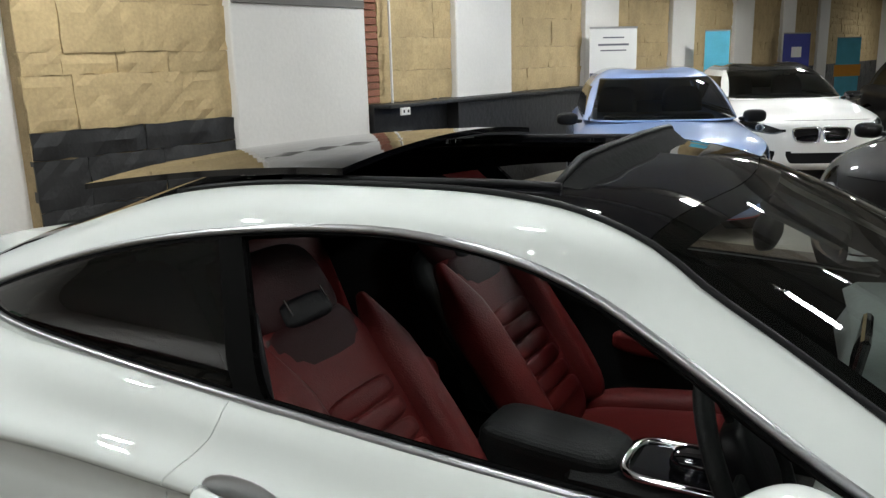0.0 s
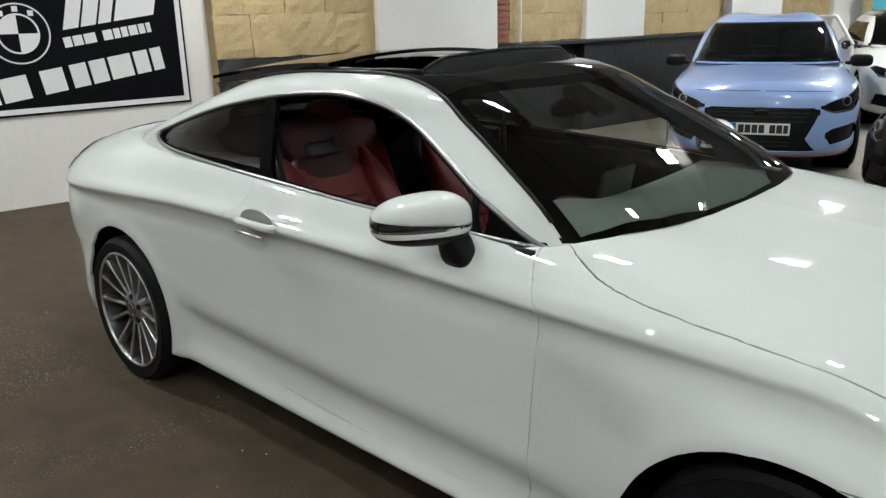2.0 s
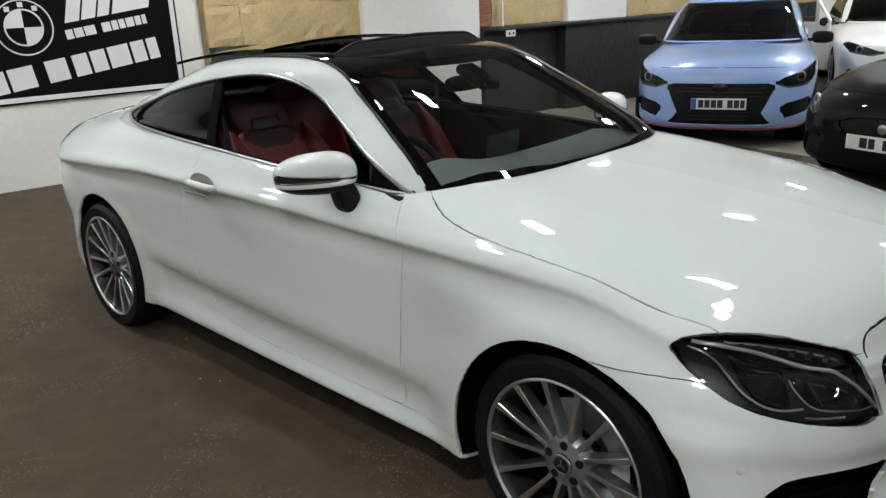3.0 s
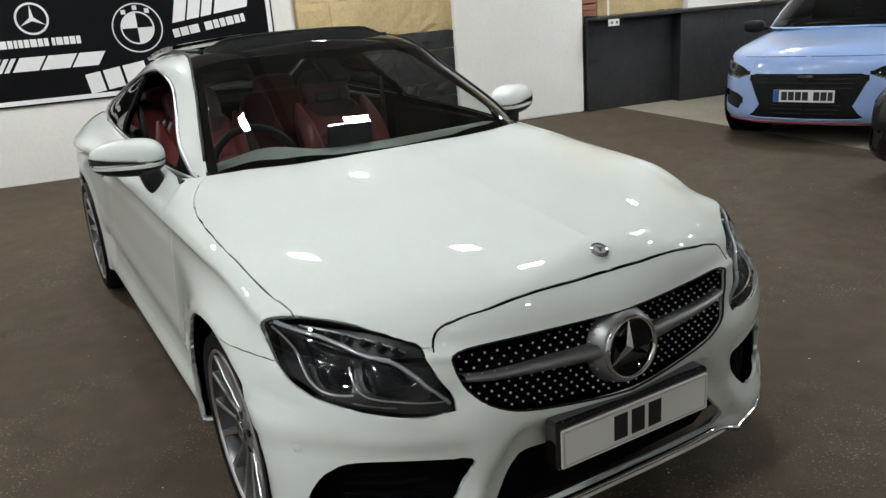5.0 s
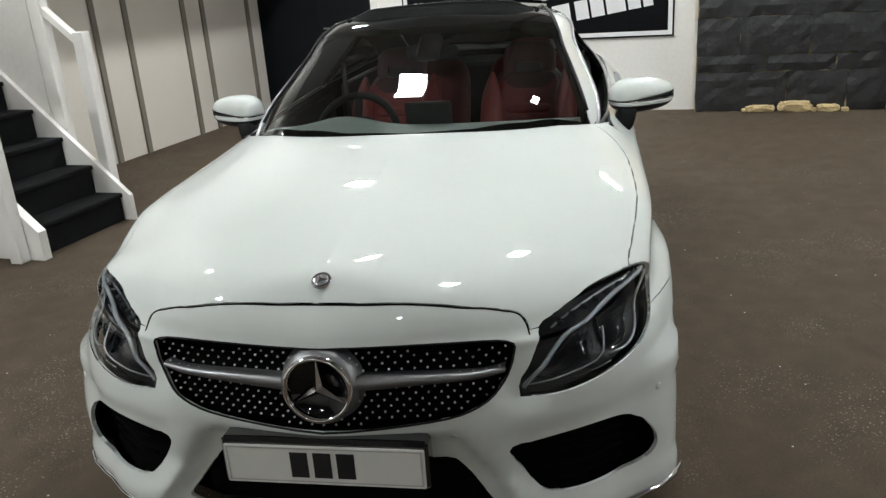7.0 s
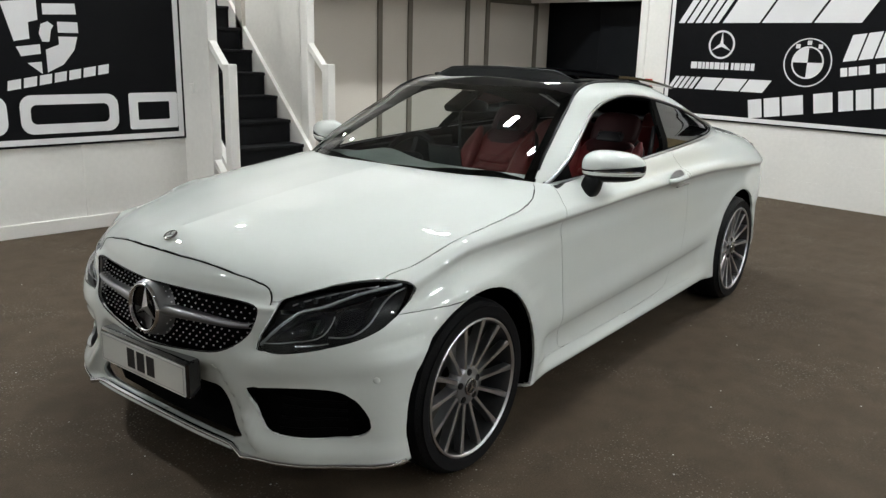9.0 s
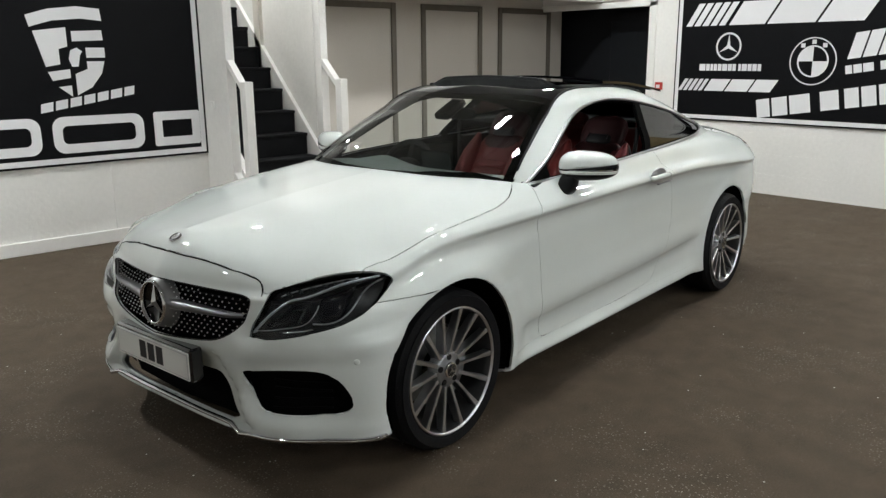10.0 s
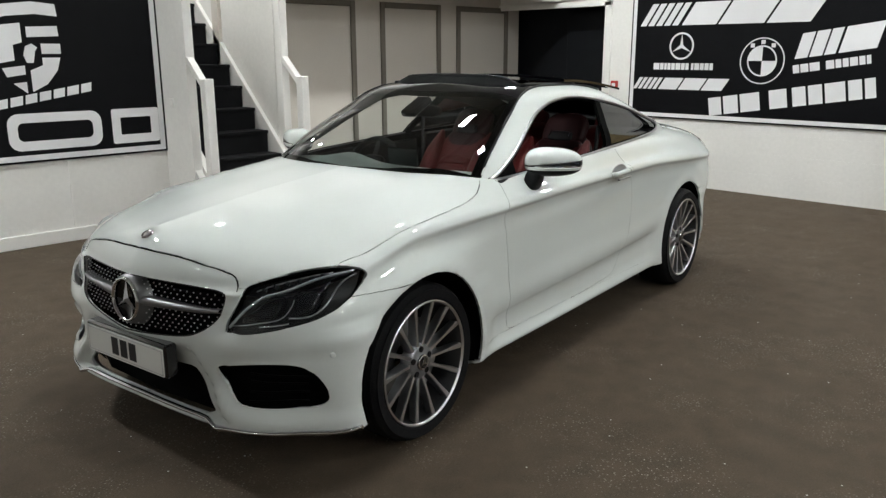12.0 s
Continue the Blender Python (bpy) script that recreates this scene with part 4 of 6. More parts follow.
                if 0.22 < v.co.z < 0.60:
                    v.co.y += ease((0.56 - r) / 0.16) * max(0.0, (0.886 if ax > 0 else 0.884) - v.co.y)
                v.co.y += 0.010 * math.exp(-((r - 0.385) / 0.034) ** 2)
        # the nose is pointed in plan: its flanks run back from the middle of the grille
        if v.co.x > 1.60 and 0.28 < v.co.z < 0.90 and v.co.y < 0.90:
            y, z = v.co.y, v.co.z
            v.co.x -= 0.040 * math.sin(math.pi * y / 0.90) ** 1.2 * ease((0.90 - z) / 0.16) * ease((z - 0.28) / 0.12)
        # shoulder of the wing above the headlamp, and the hollow between lamp and grille
        if v.co.x > 1.3 and v.co.y > 0.25 and v.co.z > 0.5:
            u = (v.co.x - 2.11) * HL_D[0] + (v.co.y - 0.475) * HL_D[1]
            w = (v.co.x - 2.11) * HL_D[1] - (v.co.y - 0.475) * HL_D[0]
            a = 0.044 * math.exp(-((u - 0.415) / 0.125) ** 2) * math.exp(-((v.co.z - 0.795) / 0.062) ** 2) * ease((w + 0.14) / 0.12)
            b = 0.026 * math.exp(-((u - 0.0) / 0.055) ** 2 - ((v.co.z - 0.625) / 0.055) ** 2)
            v.co += Vector((0.63, 0.71, 0.29)) * a - Vector((0.8, 0.5, 0.1)) * b
        if v.co.x > 1.66 and 0.26 < v.co.z < 0.56 and v.co.y > 0.43:
            zc = 0.512 + 0.035 * ease((v.co.y - 0.42) / 0.42)
            k = ease((zc - v.co.z) / 0.022) * ease((v.co.z - 0.26) / 0.06) * ease((v.co.y - max(0.43, 0.355 + (0.50 - v.co.z) * 0.66)) / 0.06) * ease((v.co.x - 1.66) / 0.14)
            v.co.x -= 0.011 * k
            v.co.y -= 0.007 * k
        # the middle of the bumper steps back between two slanting edges
        if v.co.x > 1.8 and 0.24 < v.co.z < 0.54:
            yl = 0.345 + (0.50 - v.co.z) * 0.66
            v.co.x -= 0.032 * ease((yl - v.co.y) / 0.035) * ease((0.515 - v.co.z) / 0.04) * ease((v.co.z - 0.215) / 0.03)
    return bm


ARCH_R, ARCH_Z = 0.372, 0.345
VENT_D = Vector((-0.614, 0.789))
hl_poly = rounded([(0.009, 0.604), (0.028, 0.5915), (0.08, 0.595), (0.142, 0.607), (0.20, 0.619), (0.257, 0.632), (0.333, 0.649), (0.411, 0.678), (0.473, 0.716), (0.512, 0.752), (0.523, 0.774), (0.513, 0.790), (0.479, 0.805), (0.413, 0.8145), (0.341, 0.810), (0.244, 0.793), (0.148, 0.769), (0.089, 0.748), (0.058, 0.701), (0.026, 0.647)], 3)
vent_poly = rounded([(0.0, 0.452), (0.07, 0.468), (0.14, 0.480), (0.22, 0.486), (0.29, 0.482), (0.345, 0.462), (0.385, 0.43), (0.412, 0.385), (0.41, 0.352), (0.385, 0.333), (0.32, 0.323), (0.20, 0.320), (0.095, 0.325), (0.062, 0.348), (0.032, 0.395)], 3)
intake_poly = [(-0.31, 0.42), (0.31, 0.42), (0.33, 0.40), (0.43, 0.275), (0.38, 0.255), (0.0, 0.25), (-0.38, 0.255), (-0.43, 0.275), (-0.33, 0.40)]
hood_poly = [(0.60, -0.2), (0.60, 0.74), (0.77, 0.682), (0.79, 0.693), (0.82, 0.718), (0.86, 0.743), (0.91, 0.766), (0.97, 0.782), (1.06, 0.796), (1.20, 0.804), (1.355, 0.806), (1.45, 0.803), (1.558, 0.792), (1.655, 0.776), (1.74, 0.763), (1.80, 0.757), (1.83, 0.772), (1.97, 0.69), (2.05, 0.615), (2.09, 0.55), (2.10, 0.517), (2.076, 0.510), (2.060, 0.506), (2.052, 0.499), (2.048, 0.487), (2.050, 0.470), (2.057, 0.445), (2.068, 0.40), (2.082, 0.35), (2.095, 0.28), (2.107, 0.20), (2.117, 0.11), (2.121, 0.0), (2.121, -0.2)]
door_poly = rounded([(0.775, 0.34), (0.785, 0.62), (0.792, 0.85), (0.784, 0.89), (0.755, 0.930), (0.722, 0.975), (0.70, 1.05), (0.68, 1.12), (0.10, 1.20), (-0.42, 1.10), (-0.50, 0.97), (-0.575, 0.88), (-0.60, 0.74), (-0.57, 0.58), (-0.48, 0.42), (-0.40, 0.325), (-0.30, 0.30), (0.10, 0.285), (0.70, 0.285)], 4)
cabin_poly = [(0.965, -0.2), (0.965, 0.0), (0.955, 0.25), (0.915, 0.45), (0.84, 0.60), (0.745, 0.71), (0.66, 0.752), (-0.4, 0.772), (-1.1, 0.745), (-1.45, 0.68), (-1.7, 0.55), (-1.83, 0.3), (-1.86, 0.0), (-1.86, -0.2)]

sd_hl, sd_vent, sd_grille, sd_intake, sd_hood, sd_door, sd_cabin = (poly_sd(p) for p in (hl_poly, vent_poly, grille_poly, intake_poly, hood_poly, door_poly, cabin_poly))


def f_hl(c):
    return sd_hl((c.x - 2.11) * HL_D[0] + (c.y - 0.475) * HL_D[1], c.z)


def f_vent(c):
    return sd_vent((c.x - 2.136) * VENT_D[0] + (c.y - 0.455) * VENT_D[1], c.z)


def f_grille(c):
    return sd_grille(c.y, c.z)


def f_intake(c):
    return sd_intake(c.y, c.z)


def f_hood(c):
    return sd_hood(c.x, c.y)


def f_door(c):
    return sd_door(c.x, c.z)


def f_cabin(c):
    return sd_cabin(c.x, c.y)


def f_arch_f(c):
    return math.hypot((c.x - 1.42) * (0.90 if c.x > 1.42 else 1.0), c.z - ARCH_Z) - ARCH_R


def f_arch_r(c):
    return math.hypot(c.x + 1.42, c.z - ARCH_Z) - ARCH_R


def f_seam(c):
    return c.z - 0.705


def f_seam_r(c):
    return c.z - 0.64


def f_skirt(c):
    return c.z - 0.285


body = coupe_body()
cut(body, f_arch_f, lambda c: c.y > 0.55 and abs(c.x - 1.42) < 0.6 and c.z < 0.85)
cut(body, f_arch_r, lambda c: c.y > 0.55 and abs(c.x + 1.42) < 0.6 and c.z < 0.85)
cut(body, f_hl, lambda c: c.x > 1.45 and c.y > 0.35 and 0.5 < c.z < 0.86)
cut(body, f_vent, lambda c: c.x > 1.5 and c.y > 0.435 and 0.24 < c.z < 0.54)
cut(body, f_grille, lambda c: c.x > 1.9 and c.y < 0.6 and 0.45 < c.z < 0.80)
cut(body, f_intake, lambda c: c.x > 1.9 and c.y < 0.55 and 0.22 < c.z < 0.47)
cut(body, f_hood, lambda c: c.x > 0.55 and c.z > 0.74)
cut(body, lambda c: c.z - 0.744, lambda c: c.x > 1.98 and 0.46 < c.y < 0.66 and 0.70 < c.z < 0.80)
cut(body, f_cabin, lambda c: -2.0 < c.x < 1.1 and c.z > 0.93)
cut(body, f_door, lambda c: -0.8 < c.x < 0.95 and c.y > 0.6 and c.z > 0.24)
cut(body, f_skirt, lambda c: -1.2 < c.x < 1.2 and c.y > 0.5 and c.z < 0.34)
cut(body, f_seam, lambda c: 1.45 < c.x < 1.85 and c.y > 0.6)
cut(body, f_seam_r, lambda c: c.x < -1.6)
finish(body)
body_tree = tree_of(body)


def is_arch(c):
    return c.y > 0.55 and c.z < 0.85 and (f_arch_f(c) < 0 or f_arch_r(c) < 0)


def is_hl(c):
    return c.x > 1.45 and c.y > 0.35 and 0.5 < c.z < 0.86 and f_hl(c) < 0


def is_vent(c):
    return c.x > 1.5 and c.y > 0.435 and 0.24 < c.z < 0.54 and f_vent(c) < 0


def is_grille(c):
    return c.x > 1.9 and c.y < 0.6 and 0.45 < c.z < 0.80 and f_grille(c) < 0


def is_intake(c):
    return c.x > 1.9 and c.y < 0.55 and 0.22 < c.z < 0.47 and f_intake(c) < 0


def is_hole(c):
    return is_arch(c) or is_hl(c) or is_vent(c) or is_grille(c) or is_intake(c)


def is_cabin(c):
    return -2.0 < c.x < 1.1 and c.z > 0.93 and f_cabin(c) < 0


def is_hood(c):
    return not is_hole(c) and not is_cabin(c) and c.x > 0.55 and c.z > 0.744 and f_hood(c) < 0


def is_door(c):
    return not is_cabin(c) and -0.8 < c.x < 0.95 and c.y > 0.6 and c.z > 0.24 and f_door(c) < 0 and c.z > 0.285


def is_skirt(c):
    return not is_hole(c) and not is_door(c) and -1.2 < c.x < 1.2 and c.z < 0.285 and c.y > 0.5


def is_bumper(c):
    return not is_hole(c) and not is_hood(c) and c.x > 1.42 and (c.z < 0.705 or c.x > 1.95) and not (c.x < 1.60 and c.z > 0.705)


def is_fender(c):
    return not is_hole(c) and not is_hood(c) and not is_door(c) and not is_skirt(c) and not is_bumper(c) and not is_cabin(c) and c.x > 0.3


def is_tail(c):
    return not is_hole(c) and c.x < -1.5 and c.z < 0.64


def is_rest(c):
    return not (is_hole(c) or is_cabin(c) or is_hood(c) or is_door(c) or is_skirt(c) or is_bumper(c) or is_fender(c) or is_tail(c))


panel(body, is_hood, "bonnet", M_PAINT, coupe, join=True, gap=0.0038)
panel(body, is_door, "door", M_PAINT, coupe, gap=0.0014)
panel(body, is_fender, "front_wing", M_PAINT, coupe)
panel(body, is_bumper, "front_bumper", M_PAINT, coupe, join=True, gap=0.0022)
panel(body, is_skirt, "side_skirt", M_PAINT, coupe, gap=0.0)
panel(body, is_tail, "rear_bumper", M_PAINT, coupe, join=True)
panel(body, is_rest, "rear_quarter", M_PAINT, coupe, join=True, gap=0.0006)
# dark liner under the skin, so that gaps read dark
panel(body, lambda c: not is_hole(c) and not is_cabin(c) and not (c.x > 2.0 and c.z < 0.8), "inner_liner", M_LINER, coupe, join=True, gap=0, depth=0, offset=-0.02)

# ---- glasshouse ----
GK = (-1.95, -1.5, -1.0, -0.5, 0.0, 0.4, 0.7, 1.0)


def coupe_glasshouse():
    k = GK
    L = [
        level(k, 0.995, -1.90, (0.64, 0.70, 0.750, 0.772, 0.775, 0.765, 0.752, 0.74), (1.06, 1.045, 1.02, 1.005, 0.985, 0.955, 0.935, 0.985), 4.5, 3.0, 0.10, -1.2),
        level(k, 0.915, -1.82, (0.62, 0.675, 0.728, 0.75, 0.752, 0.742, 0.730, 0.715), (1.095, 1.09, 1.075, 1.065, 1.05, 1.037, 1.030, 1.062), 4.5, 3.0, -0.05, -1.1),
        level(k, 0.665, -1.64, (0.58, 0.60, 0.65, 0.675, 0.680, 0.670, 0.66, 0.65), (1.14, 1.165, 1.17, 1.17, 1.168, 1.176, 1.187, 1.185), 4.5, 3.0, -0.30, -0.95),
        level(k, 0.510, -1.45, (0.52, 0.54, 0.578, 0.610, 0.618, 0.608, 0.60, 0.59), (1.20, 1.215, 1.25, 1.262, 1.266, 1.263, 1.252, 1.25), 4.4, 3.0, -0.34, -0.85),
        level(k, 0.360, -1.28, (0.48, 0.49, 0.525, 0.566, 0.582, 0.575, 0.56, 0.55), (1.22, 1.245, 1.295, 1.333, 1.343, 1.318, 1.31, 1.30), 4.4, 2.8, -0.32, -0.80),
        level(k, 0.275, -1.16, (0.43, 0.44, 0.47, 0.502, 0.520, 0.52, 0.51, 0.50), (1.24, 1.265, 1.325, 1.366, 1.374, 1.344, 1.33, 1.33), 4.2, 2.6, -0.26, -0.75),
        level(k, 0.185, -1.06, (0.26, 0.27, 0.28, 0.29, 0.29, 0.29, 0.29, 0.29), (1.27, 1.29, 1.355, 1.394, 1.400, 1.372, 1.35, 1.34), 3.2, 2.4, -0.22, -0.7),
        level(k, 0.155, -1.02, (0.0,), (1.28, 1.30, 1.365, 1.404, 1.409, 1.380, 1.36, 1.35), 3.0, 2.4, -0.22, -0.7),
    ]
    return shell(L, 40, 90, 26, 7)


dlo_pts = [(0.715, 0.976), (0.66, 0.980), (0.30, 0.999), (-0.10, 1.015), (-0.46, 1.030), (-0.90, 1.045), (-1.20, 1.060), (-1.345, 1.082), (-1.385, 1.10), (-1.33, 1.125), (-1.15, 1.184), (-0.95, 1.236), (-0.72, 1.278), (-0.46, 1.311), (-0.22, 1.322), (-0.02, 1.303), (0.12, 1.262), (0.26, 1.199), (0.40, 1.128), (0.54, 1.058), (0.66, 0.998)]
dlo_poly = rounded(dlo_pts, 4)
sd_dlo = poly_sd(dlo_poly)
roof_w = curve((-1.95, -1.6, -1.2, -0.8, -0.3, 0.0, 0.3, 0.6, 0.8, 1.0), (0.46, 0.50, 0.475, 0.462, 0.470, 0.503, 0.560, 0.636, 0.68, 0.70))


def f_dlo(c):
    return sd_dlo(c.x, c.z)


def pillar_line(z):
    return -0.42 - 0.75 * (z - 1.044)


def f_front(c):
    return max(sd_dlo(c.x, c.z) + 0.011, pillar_line(c.z) - c.x, c.x - 0.53)


def f_quarter(c):
    return max(sd_dlo(c.x, c.z) + 0.013, c.x - pillar_line(c.z) + 0.068)


def f_roof(c):
    return c.y - float(roof_w(c.x))


def f_header(c):
    return c.x - (0.195 + 0.07 * (1 - (c.y / 0.55) ** 2))


def f_hole_front(c):
    return c.x - 0.05


def f_hole_rear(c):
    return c.x + 0.62


def f_hole_side(c):
    return c.y - 0.43


def f_rear_glass(c):
    return c.x + 1.02


def f_base(c):
    return sd_cabin(c.x, c.y) + 0.075


gh = coupe_glasshouse()
side_zone = lambda c: c.y > 0.42 and c.z < 1.33 and c.z > 0.95
cut(gh, f_roof, lambda c: c.y > 0.40 and c.z > 1.0)
cut(gh, f_dlo, lambda c: side_zone(c) and f_roof(c) > -0.01)
cut(gh, f_front, lambda c: side_zone(c) and f_roof(c) > -0.01)
cut(gh, f_quarter, lambda c: side_zone(c) and f_roof(c) > -0.01)
cut(gh, f_header, lambda c: c.z > 1.2 and f_roof(c) < 0.01)
cut(gh, f_hole_front, lambda c: c.z > 1.33 and c.y < 0.47)
cut(gh, f_hole_rear, lambda c: c.z > 1.3 and c.y < 0.47)
cut(gh, f_hole_side, lambda c: c.z > 1.3 and -0.7 < c.x < 0.10)
cut(gh, f_rear_glass, lambda c: f_roof(c) < 0.01)
cut(gh, lambda c: f_base(c) - 0.058, lambda c: c.x > 0.3 and f_roof(c) < 0.0)
cut(gh, lambda c: f_header(c) - 0.05, lambda c: c.z > 1.2 and f_roof(c) < 0.0)
cut(gh, lambda c: f_roof(c) + 0.035, lambda c: c.y > 0.35 and c.z > 0.95 and c.x > 0.0)
finish(gh)
gh_tree = tree_of(gh)


def in_roof(c):
    return f_roof(c) < 0 and c.z > 1.0


def in_dlo(c):
    return not in_roof(c) and side_zone(c) and f_dlo(c) < 0


def in_front(c):
    return in_dlo(c) and f_front(c) < 0


def in_quarter(c):
    return in_dlo(c) and f_quarter(c) < 0


def in_screen(c):
    return in_roof(c) and c.x > 0 and f_header(c) > 0


def in_sunhole(c):
    return in_roof(c) and c.z > 1.3 and -0.62 < c.x < 0.05 and c.y < 0.43


def in_rear_glass(c):
    return in_roof(c) and c.x < -1.02


def in_roof_panel(c):
    return in_roof(c) and not in_screen(c) and not in_sunhole(c) and not in_rear_glass(c)


panel(gh, lambda c: not in_roof(c) and not in_dlo(c), "roof_rail", M_PAINT, coupe, gap=0.0015)
panel(gh, lambda c: in_dlo(c) and not in_front(c) and not in_quarter(c), "window_surround", M_LINER, coupe, gap=0, label="black window surround and door pillar")
for o in panel(gh, in_quarter, "quarter_glass", M_TINT, coupe, gap=0, depth=0.003):
    o.visible_shadow = False
panel(gh, in_screen, "windscreen", M_WINDSCREEN, coupe, join=True, gap=0.001, depth=0.004)
panel(gh, in_roof_panel, "roof_panel", M_ROOFGLASS, coupe, join=True, gap=0.0015, label="gloss black panoramic roof")
panel(gh, in_rear_glass, "rear_window", M_TINT, coupe, join=True, gap=0.001, depth=0.004)
# black ceramic band round the windscreen
panel(gh, lambda c: in_screen(c) and (f_roof(c) > -0.035 or f_header(c) < 0.05 or f_base(c) > 0.058), "windscreen_band", M_LINER, coupe, join=True, gap=0, depth=0, offset=-0.005)


panel(gh, lambda c: not in_front(c) and not in_quarter(c) and not in_screen(c) and not in_sunhole(c) and not in_rear_glass(c), "headliner", M_LINER, coupe, join=True, gap=0, depth=0, offset=-0.022)


def strip(points, radius, flat=1.0, closed=False):
    return lambda: tube(points, radius, 8, closed, flat)


dlo_line = [on_side(gh_tree, p[0], p[1], 0.002) for p in dlo_poly]
twice("chrome_window_strip", strip(dlo_line, 0.008, 1.0, True), M_STRIP, coupe, "chrome strip round the side windows")
screen_edge = [on_top(gh_tree, x, float(roof_w(x)), 0.004) for x in np.linspace(0.70, -0.90, 40)]
twice("screen_seal", strip(screen_edge, 0.006), M_BLACK, coupe)


# ---- front of the coupe ----
def recess(src, keep, mat, name, offset, join, label=""):
    return panel(src, keep, name, mat, coupe, join=join, gap=0, depth=0, offset=offset, label=label)


part("lower_intake", prism([(1.88, -0.62), (2.01, -0.54), (2.085, -0.36), (2.105, 0.0), (2.085, 0.36), (2.01, 0.54), (1.88, 0.62)], 0.245, Matrix.Translation((0, 0, 0.24))), M_LINER, coupe, "black lower air intake")
recess(body, lambda c: c.x > 1.5 and c.y > 0.42 and 0.26 < c.z < 0.56 and f_vent(c) < 0.14 and f_arch_f(c) > 0.0, M_LINER, "bumper_vent", -0.06, False)
twice("vent_end", lambda: box((1.862, 0.68, 0.27), (1.872, 0.868, 0.50), 0.002), M_LINER, coupe)
for zz in (0.335, 0.365, 0.395, 0.425):
    def vent_slat(z=zz):
        pts = [on_front(body_tree, y, z, -0.045) for y in np.linspace(0.56, 0.76, 8)]
        return tube(pts, 0.004, 6)
    twice("vent_slat", vent_slat, M_LINER, coupe)
recess(body, is_grille, M_LINER, "grille_backing", -0.045, True)
rim_line = [on_front(body_tree, abs(p[0]), p[1], -0.002) for p in grille_poly]
for q, p in zip(rim_line, grille_poly):
    q.y = p[0]
part("grille_frame", tube(rim_line, 0.003, 8, True), M_BLACK, coupe, "thin black grille surround", True)


def grille_point(y, z, lift):
    q = on_front(body_tree, abs(y), z, lift)
    q.y = y
    return q


def grille_pins():
    """Rows of small silver pins, each a thing to be counted no further than its row."""
    bm0 = bmesh.new()
    bmesh.ops.create_icosphere(bm0, subdivisions=1, radius=0.0034)
    me = bpy.data.meshes.new("grille_pin")
    bm0.to_mesh(me)
    bm0.free()
    me.materials.append(M_PIN)
    for r in range(13):
        z = 0.540 + r * 0.0158
        for k in range(-15, 16):
            y = (k + 0.5 * (r % 2)) * 0.0310
            if sd_grille(y, z) > -0.010 or math.hypot(y, (z - 0.645)) < 0.096 or abs(z - 0.655) < 0.026 - 0.020 * abs(y) / 0.46:
                continue
            ob = new("grille_pin", me)
            ob.parent = coupe
            ob.location = grille_point(y, z, -0.018)


for s in (1, -1):
    rows = []
    bm = bmesh.new()
    for y in np.linspace(0.075, 0.448, 14):
        zc = 0.652 + 0.012 * y
        h = 0.021 - 0.013 * (y / 0.46)
        lift = 0.0 - 0.012 * (y / 0.46)
        rows.append([bm.verts.new(grille_point(s * y, z, lf)) for z, lf in ((zc - h, lift - 0.035), (zc - h, lift), (zc - h * 0.3, lift + 0.012), (zc + h * 0.5, lift + 0.010), (zc + h, lift), (zc + h, lift - 0.035))])
    for a, b in zip(rows, rows[1:]):
        for j in range(5):
            bm.faces.new((a[j], a[j + 1], b[j + 1], b[j]))
    bmesh.ops.recalc_face_normals(bm, faces=bm.faces[:])
    part("grille_louvre", bm, M_LOUVRE, coupe, "satin silver grille louvre", True)


def to_front(bm, x, y, z, tilt=0.0):
    """Turn parts made about the x axis to the nose."""
    bmesh.ops.transform(bm, matrix=pose(x, y, z, 0, -tilt, 0), verts=bm.verts[:])
    return bm


emblem = part("front_emblem", to_front(lathe([(0.0, -0.012), (0.076, -0.010), (0.080, 0.0), (0.080, -0.04)], 56, "x"), 2.196, 0, 0.645, 4), M_ROOFGLASS, coupe, "round black emblem with a silver three-pointed shape", True)
part("emblem_base", to_front(lathe([(0.086, 0.002), (0.095, -0.004), (0.108, -0.05)], 56, "x"), 2.196, 0, 0.645, 4), M_LOUVRE, emblem, "", True)
part("emblem_ring", to_front(lathe([(0.076, 0.0), (0.078, 0.010), (0.084, 0.011), (0.088, 0.002)], 64, "x"), 2.196, 0, 0.645, 4), M_CHROME, emblem, "", True)
bm = bmesh.new()
tip = bm.verts.new((0.012, 0, 0))
outl = [bm.verts.new((-0.002, p[0], p[1])) for p in three_points(0, 0, 0.078, 0.17)]
for i in range(6):
    bm.faces.new((tip, outl[i], outl[(i + 1) % 6]))
bmesh.ops.recalc_face_normals(bm, faces=bm.faces[:])
part("emblem_star", to_front(bm, 2.196, 0, 0.645, 4), M_CHROME, emblem)
badge = part("bonnet_badge", lathe([(0.0, 0.003), (0.019, 0.003), (0.022, 0.006), (0.025, 0.004), (0.026, 0.0)], 40, "z"), M_CHROME, coupe, "small round chrome bonnet badge", True)
badge_at = on_top(body_tree, 2.078, 0.0, 0.0)
badge.matrix_basis = Matrix.Translation(badge_at) @ pose(0, 0, 0.002, 0, 27, 0)
part("badge_centre", lathe([(0.0, 0.0045), (0.016, 0.0045), (0.018, 0.0035)], 32, "z"), M_SATIN, badge)
part("badge_star", prism(three_points(0, 0, 0.017, 0.25), 0.0012, Matrix.Translation((0, 0, 0.0052))), M_CHROME, badge)

# plate on its holder
holder = part("plate_holder", box((2.165, -0.266, 0.385), (2.222, 0.266, 0.517), 0.008), M_BLACKGLOSS, coupe, "gloss black plate holder")
